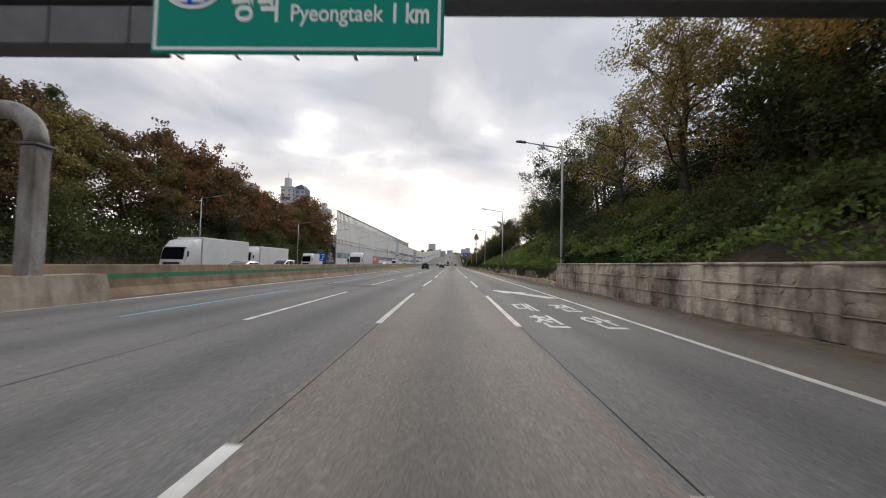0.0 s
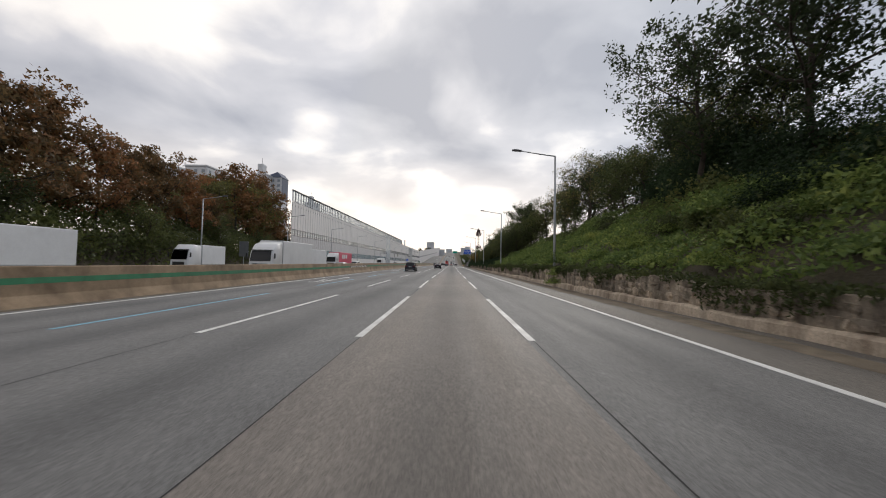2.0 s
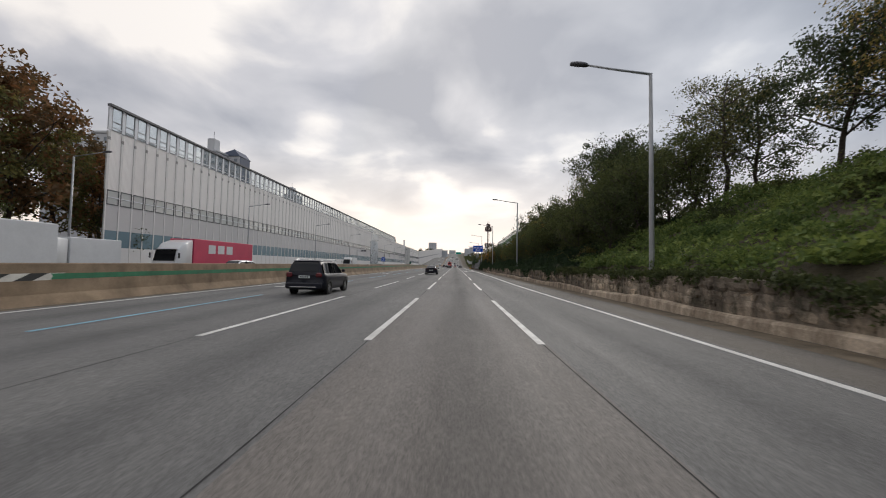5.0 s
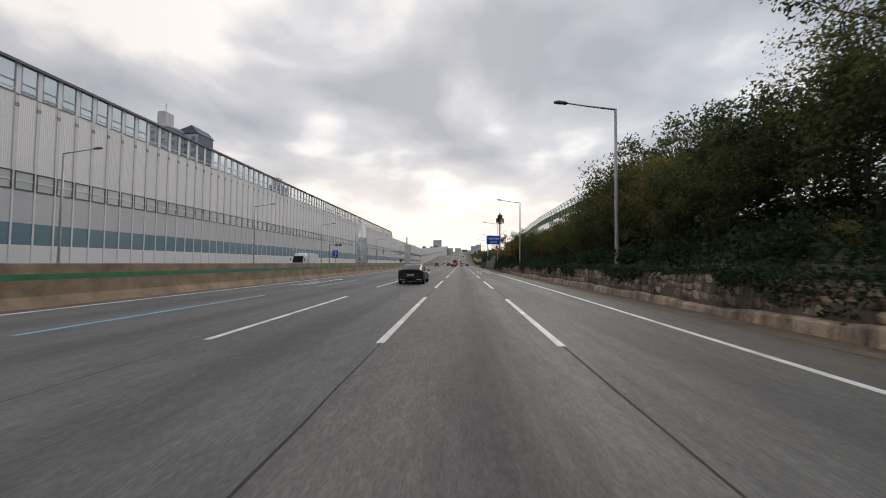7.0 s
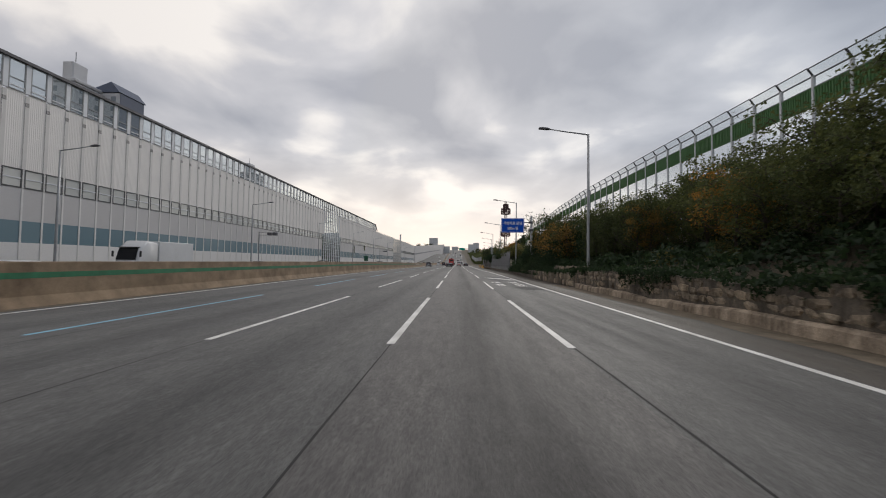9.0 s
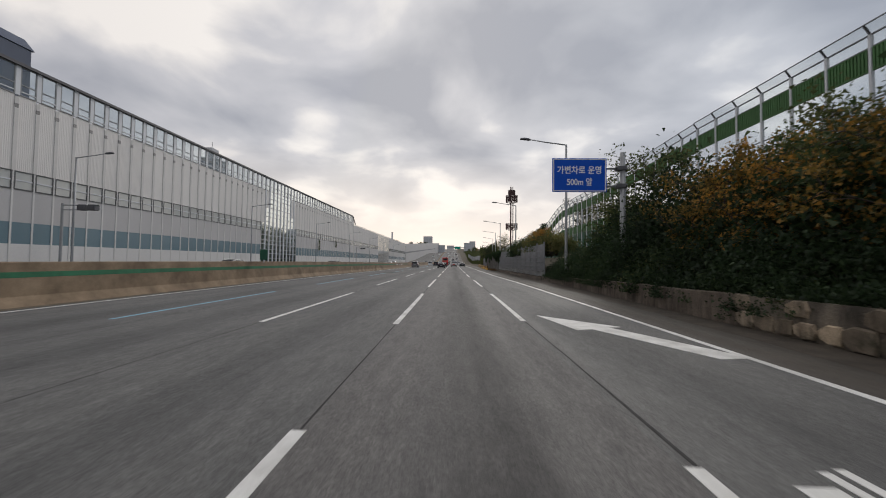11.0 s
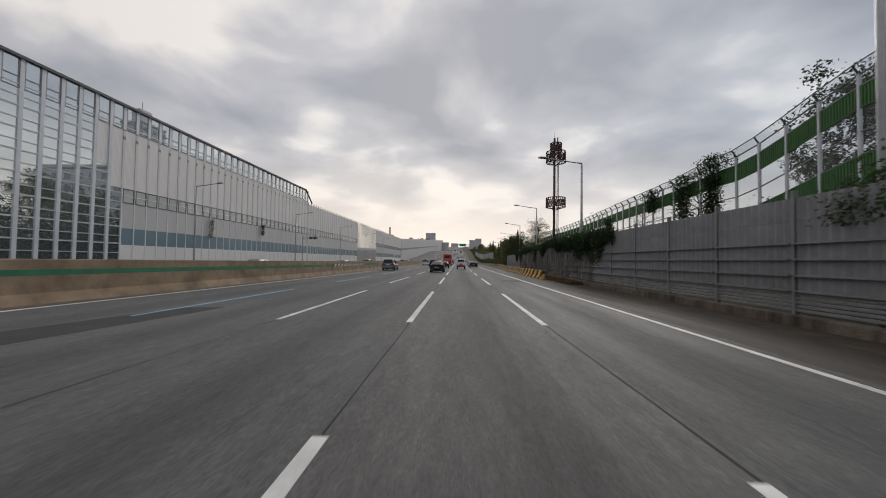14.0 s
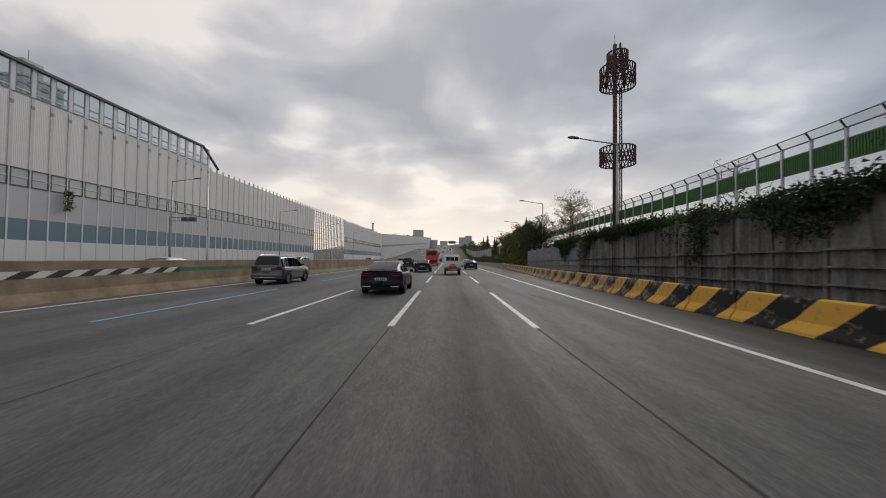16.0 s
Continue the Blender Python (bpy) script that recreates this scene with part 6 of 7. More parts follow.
jm = jersey_mesh()
y = 260.2
random.seed(21)
while y < 420:
    x0, x1 = ease(JX, y - 1), ease(JX, y + 1)
    ob = part("jersey_barrier", jm, None, None, at=Matrix.Translation((x0 + random.uniform(-0.03, 0.03), y, 0.0)) @ Matrix.Rotation(-math.atan2(x1 - x0, 2) + random.uniform(-0.015, 0.015), 4, "Z"))
    tagged(ob, "worn concrete barrier painted in black and yellow stripes", "barrier", "striped barriers beside the wall")
    y += 2.0

# turning shrubs over the panel wall
for dx, y, s in ((1.5, 219.4, 0.4), (1.7, 222.2, 0.44), (2.6, 225.2, 0.46)):
    plant(T["turning"], ease(GWX, y) + dx, y, s, 2.7)

# vines on the panel wall and creepers on the noise barrier
n = 30000
vy = 247 + 46 * rng.random(n)
drop = np.array([max(0.12, min(1.0, 0.25 + 1.9 * noise.noise(Vector((b * 0.23, 3, 0))))) for b in vy]) * rng.random(n) ** 1.6
vx = np.array([ease(GWX, b) for b in vy]) - 0.16 + rng.normal(size=n) * 0.07 + 0.5 * (rng.random(n) < 0.3)
patchy = np.array([noise.noise(Vector((b * 0.31, 11, 4))) for b in vy])
keep = (patchy > -0.05) | (rng.random(n) < 0.18)
vy, vx, drop = vy[keep], vx[keep], drop[keep]
n = len(vy)
vz = 3.75 - 0.016 * np.maximum(0, vy - 262) - 2.1 * drop + rng.normal(size=n) * 0.14
# the thickest curtain, reaching half way down
m = 9000
cy = 246.5 + 15 * rng.random(m)
fall = np.array([max(0.3, 0.9 + 1.3 * noise.noise(Vector((b * 0.35, 8, 0)))) * (1.0 if b < 257 else 0.6) for b in cy]) * rng.random(m)
vy, vx = np.concatenate([vy, cy]), np.concatenate([vx, np.array([ease(GWX, b) for b in cy]) - 0.3 + rng.normal(size=m) * 0.14])
vz = np.concatenate([vz, 3.85 - 1.25 * fall + rng.normal(size=m) * 0.12])
tagged(part("wall_creeper", leaf_mesh("wall_creeper", np.stack([vx, vy, vz], 1), 0.085, M["leaf_dark"], 0.8), None), "dark creepers spilling over the grey panel wall", "vegetation", kind="stuff")
n = 2600
dy = 251 + 10.5 * rng.random(n)
dx = 8.75 - 0.95 * rng.random(n) ** 1.5
dz = 0.03 + 0.22 * rng.random(n) ** 2
tagged(part("dry_grass", leaf_mesh("dry_grass", np.stack([dx, dy, dz], 1), 0.10, M["leaf_autumn"]), None), "brown dry grass and litter at the foot of the wall", "vegetation", kind="stuff")
n = 2600
vy = np.concatenate([230.0 + rng.normal(size=n // 2) * 1.0, 228.0 + rng.random(n // 2) * 3])
vx = np.array([ease(GWX, b) for b in vy]) + 0.1 + rng.normal(size=n) * 0.35
vz = 3.7 + rng.normal(size=n) * 0.35
tagged(part("wall_creeper", leaf_mesh("wall_creeper", np.stack([vx, vy, vz], 1), 0.075, M["leaf_green"], 0.4), None), "green creeper hanging over the panel wall top", "vegetation", kind="stuff")
for y, zt, zb in ((278.0, 7.4, 4.6), (292.8, 7.9, 5.9)):
    pts = np.stack([-38.15 + rng.normal(size=500) * 0.1, y + rng.normal(size=500) * 0.22, zb + (zt - zb) * rng.random(500)], 1)
    tagged(part("barrier_creeper", leaf_mesh("barrier_creeper", pts, 0.085, M["leaf_green"], 0.6), None), "strand of dark creeper hanging on the noise barrier", "plant")

# ---------- vehicles ----------
M["car_black"] = plain("black_car_paint", (0.016, 0.017, 0.026), 0.36, 0.0, coat=0.08, spec=0.22)
M["car_grey"] = plain("grey_car_paint", (0.095, 0.098, 0.108), 0.3, 0.4, coat=0.4)
M["car_white"] = plain("white_car_paint", (0.66, 0.67, 0.68), 0.35, coat=0.5)
M["car_red"] = plain("red_bus_paint", (0.55, 0.03, 0.025), 0.35, coat=0.5)
M["car_glass"] = plain("dark_car_glass", (0.014, 0.016, 0.020), 0.12, spec=0.3)
M["tyre"] = plain("tyre_rubber", (0.015, 0.015, 0.015), 0.85)
M["rim"] = plain("alloy_rim", (0.42, 0.43, 0.44), 0.3, 0.8)
M["tail"] = plain("red_tail_lamp", (0.13, 0.016, 0.023), 0.25, coat=0.4)
M["chrome"] = plain("chrome_trim", (0.6, 0.6, 0.6), 0.15, 1.0)
M["plate"] = plain("number_plate", (0.55, 0.58, 0.58), 0.5)
M["dark_trim"] = plain("black_trim", (0.02, 0.02, 0.02), 0.6)
M["orange"] = plain("orange_marker", (0.5, 0.12, 0.02), 0.5)
M["box_white"] = material("white_truck_box", (0.62, 0.63, 0.64), 0.5, 0.08, 0.6, 8, 0.0)
M["box_red"] = material("pink_red_container", (0.52, 0.045, 0.10), 0.5, 0.12, 0.5, 8, 0.0)


def wheel(parent, x, y, r, w=0.22):
    sgn = 1 if x > 0 else -1
    prof = [(-w / 2, r * 0.62), (-w / 2, r * 0.94), (-w * 0.4, r), (w * 0.4, r), (w / 2, r * 0.94), (w / 2, r * 0.62)]
    n = 20
    s = Shape().sweep([[(x + a * sgn, y + b * math.cos(2 * math.pi * i / n), r + b * math.sin(2 * math.pi * i / n)) for a, b in prof] for i in range(n + 1)], closed=True, cap=False)
    wh = part("wheel", s, M["tyre"], parent, "black tyre", smooth=True)
    rim = Shape()
    for k in range(5):
        a = 2 * math.pi * k / 5
        c, d = math.cos(a), math.sin(a)
        rim.add([(x + sgn * w * 0.46, y + c * r * 0.12 - d * 0.05, r + d * r * 0.12 + c * 0.05), (x + sgn * w * 0.46, y + c * r * 0.12 + d * 0.05, r + d * r * 0.12 - c * 0.05), (x + sgn * w * 0.42, y + c * r * 0.62 + d * 0.06, r + d * r * 0.62 - c * 0.06), (x + sgn * w * 0.42, y + c * r * 0.62 - d * 0.06, r + d * r * 0.62 + c * 0.06)], [(0, 1, 2, 3), (3, 2, 1, 0)])
    rim.tube([(x + sgn * w * 0.1, y, r), (x + sgn * w * 0.47, y, r)], r * 0.16, 10)
    rim.add([(x + sgn * 0.01, y + r * 0.62 * math.cos(2 * math.pi * i / 16), r + r * 0.62 * math.sin(2 * math.pi * i / 16)) for i in range(16)], [tuple(range(16)), tuple(range(15, -1, -1))])
    part("rim", rim, M["rim"], wh, "bright alloy rim")


def car_master(label, L, W, H, lower, cabin, paint, style, group="cars in traffic"):
    """A rounded lower body, a glass cabin with painted roof and pillars, wheels, lamps and bumpers.
    lower: y, half width, top; cabin: z, rear y, front y, half width."""
    ob = thing("car", label, "car", group=group)
    secs = []
    for y, w, zt in lower:
        zb = 0.22 + (0.10 if abs(y) > L * 0.45 else 0.0)
        half = [(0.80, zb), (0.95, zb + 0.05), (1.0, zb + 0.20), (1.0, zb + (zt - zb) * 0.55), (0.985, zb + (zt - zb) * 0.74), (0.95, zt - 0.07), (0.90, zt - 0.02), (0.80, zt), (0.4, zt + 0.012)]
        secs.append([(-a * w, y, z) for a, z in half] + [(a * w, y, z) for a, z in half[::-1]])
    yr, hw = -L / 2, W / 2
    bow = 0.10 if style == "suv" else 0.27

    def tail(px, pz):
        """The rounded rear end: how far back the body reaches at px, pz."""
        levels = ((0.2, 0.2), (0.30, 0.10), (0.36, 0.03), (0.47, 0.0), (0.54, 0.0), (0.60, 0.035), (0.75, 0.045), (0.88, 0.05), (0.97, 0.03), (1.03, 0.0), (1.065, 0.06), (1.12, 0.14))
        if style == "suv":
            levels = ((0.2, 0.16), (0.30, 0.07), (0.40, 0.0), (0.60, 0.0), (0.66, 0.04), (1.0, 0.06), (1.12, 0.08))
        return yr + bow * (abs(px) / hw) ** 4 + float(np.interp(pz, [a for a, b in levels], [b for a, b in levels]))

    y, w, zt = lower[0]
    zs = [0.28, 0.32, 0.38, 0.46, 0.54, 0.60, 0.68, 0.78, 0.88, 0.96, zt - 0.045, zt - 0.015, zt]
    ws = [0.84, 0.93, 0.975, 0.995, 1.0, 0.995, 1.0, 1.0, 0.985, 0.965, 0.94, 0.91, 0.86]
    rings = []
    for s in (1.0, 0.98, 0.94, 0.87, 0.78, 0.66, 0.5, 0.3, 0.1):
        rings.append([(-a * w * s, tail(w * s, z), z) for a, z in zip(ws, zs)] + [(a * w * s, tail(w * s, z), z) for a, z in list(zip(ws, zs))[::-1]])
    part("tail_panel", Shape().sweep([q[::-1] for q in rings][::-1]), paint, ob, smooth=True)
    part("body", Shape().sweep([s[::-1] for s in secs][::-1]), paint, ob, smooth=True)
    belt = lower[len(lower) // 2][2] - 0.03
    wb = max(w for _, w, _ in lower) - 0.075

    def roof_at(y):
        for (ya, za, wa), (yb, zb, wc) in zip(cabin, cabin[1:]):
            if y <= yb:
                f = (y - ya) / (yb - ya)
                return za + (zb - za) * f, wa + (wc - wa) * f
        return cabin[-1][1:]

    secs = []
    for y, zr, wr in cabin:
        low = min(belt, zr - 0.03)
        sh = max(zr - 0.10, low + 0.01)
        half = [(wb, low - 0.05), ((wb + wr + 0.035) / 2 + 0.012, (low - 0.05 + sh) / 2), (wr + 0.035, sh), (wr - 0.03, zr - 0.03), (wr * 0.55, zr)]
        secs.append([(-px, y, z) for px, z in half] + [(px, y, z) for px, z in half[::-1]])
    part("greenhouse", Shape().sweep([s[::-1] for s in secs]), paint, ob, smooth=True)

    def screen(name, y0, y1, back):
        """A curved pane on the slope of the roof."""
        vs, rows, cols = [], 7, 7
        for i in range(rows):
            y = y0 + (y1 - y0) * i / (rows - 1)
            zr, wr = roof_at(y)
            for k in range(cols):
                px = (wr - 0.045) * (2 * k / (cols - 1) - 1)
                vs.append((px, y - 0.014 * back, zr + 0.016 - 0.03 * (px / (wr - 0.03)) ** 2))
        fs = [(i * cols + k, i * cols + k + 1, (i + 1) * cols + k + 1, (i + 1) * cols + k) for i in range(rows - 1) for k in range(cols - 1)]
        part(name, Shape().add(vs, fs), M["car_glass"], ob, "dark tinted glass", smooth=True)

    if style == "suv":
        screen("rear_window", -L * 0.482, -L * 0.436, 1)
    else:
        screen("rear_window", -2.08, -0.86, 1)
    screen("windscreen", cabin[-4][0] + 0.08, cabin[-1][0] - 0.06, -1)
    ya, yb = (-L * 0.445, L * 0.235) if style == "suv" else (-1.42, 1.12)
    for sx in (-1, 1):
        vs, n = [], 15
        for i in range(n):
            y = ya + (yb - ya) * i / (n - 1)
            zr, wr = roof_at(y)
            top, bottom = max(zr - 0.13, belt + 0.045), belt + 0.035
            for z in (bottom, top):
                f = (z - belt + 0.05) / max(0.08, zr - 0.10 - belt + 0.05)
                bow = 0.012 * (1 - abs(2 * f - 1))
                vs.append((sx * (wb + (wr + 0.035 - wb) * f + bow + 0.012), y, z))
        fs = [(2 * i, 2 * i + 2, 2 * i + 3, 2 * i + 1) for i in range(n - 1)]
        part("side_window", Shape().add(vs, fs + [f[::-1] for f in fs]), M["car_glass"], ob, smooth=True)
        part("window_trim", Shape().tube([vs[2 * i] for i in range(n)], 0.011, 5), M["chrome"], ob, "chrome window strip")
        k = 7 if style == "suv" else 8
        part("pillar", Shape().tube([vs[2 * k], vs[2 * k + 1]], 0.028, 6), M["dark_trim"], ob)
    r = 0.34 if style != "suv" else 0.37
    for y in (-L * 0.29, L * 0.30):
        for sx in (-1, 1):
            disc = [(sx * (hw + 0.004), y + (r + 0.06) * math.cos(a * math.pi / 12), r + (r + 0.06) * math.sin(a * math.pi / 12)) for a in range(24)]
            part("wheel_arch", Shape().add(disc, [tuple(range(24)), tuple(range(23, -1, -1))]), M["dark_trim"], ob)
            wheel(ob, sx * (hw - 0.09), y, r)
    if style == "suv":
        for sx in (-1, 1):
            part("tail_lamp", Shape().box((sx * (hw - 0.21), yr + 0.02, 0.98), (0.30, 0.10, 0.22), 0.05), M["tail"], ob, "red tail lamp")
            part("roof_rail", Shape().tube([(sx * hw * 0.68, -L * 0.38, H - 0.03), (sx * hw * 0.68, -L * 0.33, H + 0.04), (sx * hw * 0.68, 0.3, H + 0.05), (sx * hw * 0.68, 0.6, H - 0.02)], 0.017, 6), M["rim"], ob, "silver roof rail")
        part("rear_bumper", Shape().box((0, yr - 0.02, 0.46), (W * 0.94, 0.16, 0.30), 0.06), paint, ob)
        part("bumper_trim", Shape().box((0, yr - 0.105, 0.40), (W * 0.7, 0.02, 0.045), 0.008), M["chrome"], ob, "chrome bumper strip")
        part("rear_spoiler", Shape().box((0, yr + 0.36, H - 0.06), (W * 0.68, 0.22, 0.05), 0.02), paint, ob)
    else:
        for sx in (-1, 1):
            for zz in (0.945, 0.86):
                row = [hw - 0.58 + 0.48 * i / 8 for i in range(9)]
                lamp = Shape().sweep([[(sx * px, tail(px, zz) - 0.012, zz - 0.02), (sx * px, tail(px, zz) - 0.012, zz + 0.02), (sx * px, tail(px, zz) + 0.04, zz + 0.02), (sx * px, tail(px, zz) + 0.04, zz - 0.02)] for px in row])
                part("tail_lamp", lamp, M["tail"], ob, "slim red tail lamp")
            row = [hw - 0.52 + 0.36 * i / 5 for i in range(6)]
            part("exhaust_trim", Shape().tube([(sx * px, tail(px, 0.37) - 0.012, 0.375) for px in row], 0.019, 6), M["chrome"], ob, "chrome exhaust trim")
        part("diffuser", Shape().sweep([[(px, tail(px, 0.45) - 0.004, 0.335), (px, tail(px, 0.45) + 0.10, 0.335), (px, tail(px, 0.45) + 0.14, 0.22), (px, tail(px, 0.45) + 0.05, 0.22)] for px in (-0.74, -0.5, 0, 0.5, 0.74)]), M["dark_trim"], ob, "black lower bumper")
        part("boot_lip", Shape().sweep([[(px, tail(px, 1.03) - 0.03, 1.062 - 0.05 * abs(px) ** 2), (px, tail(px, 1.03) - 0.03, 1.078 - 0.05 * abs(px) ** 2), (px, tail(px, 1.03) + 0.14, 1.085 - 0.05 * abs(px) ** 2), (px, tail(px, 1.03) + 0.14, 1.05 - 0.05 * abs(px) ** 2)] for px in (-0.78, -0.68, -0.5, -0.25, 0, 0.25, 0.5, 0.68, 0.78)]), paint, ob, "raised boot lip")
        part("bumper_shelf", Shape().tube([(px, tail(px, 0.57) - 0.0, 0.575) for px in (-0.84, -0.76, -0.6, -0.3, 0, 0.3, 0.6, 0.76, 0.84)], 0.012, 5), M["dark_trim"], ob)
        part("aerial_fin", Shape().box((0, -0.75, 1.50), (0.035, 0.16, 0.06), 0.015), paint, ob)
    zp = 0.88 if style == "suv" else 0.70
    back = tail(0, zp) - 0.012
    pl = part("number_plate", Shape().box((0, back, zp), (0.54, 0.03, 0.125), 0.008), M["plate"], ob, "pale number plate")
    for k in range(5):
        part("worn_bar", Shape().box((-0.18 + 0.09 * k, back - 0.017, zp), (0.05, 0.005, 0.065)), M["dark_trim"], pl)
    for sx in (-1, 1):
        part("mirror", Shape().box((sx * (hw + 0.09), L * 0.14, H * 0.68), (0.2, 0.1, 0.14), 0.04), paint, ob)
        part("headlamp", Shape().box((sx * (hw - 0.25), L / 2 - 0.06, 0.66), (0.38, 0.12, 0.14), 0.04), M["chrome"], ob)
        part("door_handle", Shape().box((sx * (hw + 0.006), -0.35, H * 0.60), (0.03, 0.18, 0.03), 0.008), M["chrome"], ob)
    return ob


SEDAN = [(-2.17, 0.935, 1.065), (-1.95, 0.945, 1.055), (-1.6, 0.96, 1.02), (-0.8, 0.96, 0.985), (0.2, 0.96, 0.965), (1.0, 0.96, 0.95), (1.5, 0.95, 0.92), (2.0, 0.92, 0.84), (2.3, 0.86, 0.74), (2.42, 0.76, 0.62), (2.425, 0.72, 0.58)]
SEDAN_C = [(-2.2, 1.055, 0.66), (-1.85, 1.175, 0.675), (-1.45, 1.315, 0.68), (-1.05, 1.42, 0.68), (-0.6, 1.48, 0.675), (-0.1, 1.495, 0.67), (0.3, 1.465, 0.67), (0.7, 1.37, 0.675), (1.1, 1.21, 0.69), (1.5, 1.0, 0.71)]
SUV = [(-2.12, 0.91, 1.08), (-1.6, 0.93, 1.07), (-0.6, 0.93, 1.05), (0.4, 0.93, 1.04), (1.1, 0.93, 1.03), (1.6, 0.92, 1.0), (2.0, 0.89, 0.94), (2.2, 0.82, 0.84), (2.245, 0.76, 0.7), (2.25, 0.72, 0.66)]
SUV_C = [(-2.2, 1.06, 0.74), (-2.15, 1.18, 0.735), (-2.09, 1.38, 0.715), (-2.02, 1.56, 0.69), (-1.9, 1.645, 0.665), (-1.2, 1.69, 0.66), (-0.2, 1.695, 0.655), (0.35, 1.65, 0.65), (0.75, 1.46, 0.665), (1.1, 1.25, 0.69), (1.42, 1.06, 0.72)]
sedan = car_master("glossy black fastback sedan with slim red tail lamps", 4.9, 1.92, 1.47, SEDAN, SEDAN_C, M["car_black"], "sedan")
suv = car_master("grey-green boxy SUV with chrome roof rails", 4.5, 1.86, 1.70, SUV, SUV_C, M["car_grey"], "suv")
sedan_w = car_master("white sedan seen small in the traffic", 4.9, 1.92, 1.47, SEDAN, SEDAN_C, M["car_white"], "sedan")
suv_b = car_master("black SUV with dark tinted windows", 4.5, 1.86, 1.70, SUV, SUV_C, M["car_black"], "suv")
suv_w = car_master("white SUV seen small in the traffic", 4.5, 1.86, 1.70, SUV, SUV_C, M["car_white"], "suv")


def far_car(src, paint, label):
    """A plainer car for the far traffic: the same body, four wheels, glass and lamps."""
    ob = thing("car", label, "car", group="far traffic")
    lamps = []
    for ch in src.children:
        kind = ch.name.split(".")[0]
        if kind in ("body", "tail_panel", "greenhouse", "rear_window", "windscreen", "side_window", "wheel", "number_plate"):
            part(kind, ch.data, None, ob)
        elif kind == "tail_lamp" and len(lamps) < 2:
            lamps.append(part(kind, ch.data, None, ob))
    return ob


def at_road(x, y, turn=0.0):
    slope = math.atan2(rise(y + 3) - rise(y - 3), 6)
    return Matrix.Translation((x, y, rise(y))) @ Matrix.Rotation(turn, 4, "Z") @ Matrix.Rotation(slope if not turn else -slope, 4, "X")


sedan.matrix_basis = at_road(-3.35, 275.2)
suv.matrix_basis = at_road(-10.95, 280.2)
suv_b.matrix_basis = at_road(-7.3, 100.5)
suv_w.matrix_basis = at_road(-10.3, 338.0)
# the same sedan repeated, added at an earlier point of its drive
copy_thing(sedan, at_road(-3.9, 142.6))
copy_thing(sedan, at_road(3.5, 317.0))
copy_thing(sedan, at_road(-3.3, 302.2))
# repeat of the black SUV, added where it stands later on
copy_thing(suv_b, at_road(-6.8, 318.6))
sedan_w.matrix_basis = at_road(3.6, 332.0)
random.seed(44)
f_sedan = far_car(sedan, None, "dark sedan in the far traffic")
f_suv = far_car(suv, None, "grey SUV in the far traffic")
f_sedan_w = far_car(sedan_w, None, "white sedan in the far traffic")
f_suv_b = far_car(suv_b, None, "black SUV in the far traffic")
f_suv_w = far_car(suv_w, None, "white SUV in the far traffic")
FAR = {sedan: f_sedan, suv: f_suv, sedan_w: f_sedan_w, suv_b: f_suv_b, suv_w: f_suv_w}
spots = {}
for x, y, src in ((0.2, 372, suv_w), (-3.5, 384, suv_w), (-7.0, 396, sedan), (3.6, 402, suv_w), (-3.4, 432, suv_b), (0.1, 440, sedan_w), (-10.2, 420, sedan_w), (3.5, 470, sedan), (-7, 478, suv_w), (-3.5, 500, sedan_w), (0, 520, suv), (3.5, 545, suv_w), (-7, 560, sedan), (-3.5, 590, suv_w), (0, 610, sedan_w), (3.5, 640, suv_b), (-7, 650, sedan_w), (0, 690, suv_w), (-3.5, 720, sedan), (3.5, 740, sedan_w)):
    if src in spots:
        copy_thing(FAR[src], at_road(x, y))
    else:
        spots[src] = FAR[src]
        FAR[src].matrix_basis = at_road(x, y)
for x, y, src in ((-18, 30, sedan_w), (-22, 46, suv_w), (-18, 92, sedan_w), (-22.5, 118, suv_w), (-19, 160, sedan_w), (-23, 186, sedan), (-19, 232, suv_b), (-22, 262, sedan_w), (-18.5, 280, sedan_w), (-22, 310, suv_w), (-18, 340, suv), (-22, 380, sedan_w), (-18, 410, suv_w), (-22, 470, sedan), (-18, 520, sedan_w), (-22, 580, suv_w), (-18, 640, sedan_w)):
    copy_thing(FAR[src], at_road(x, y, math.pi))


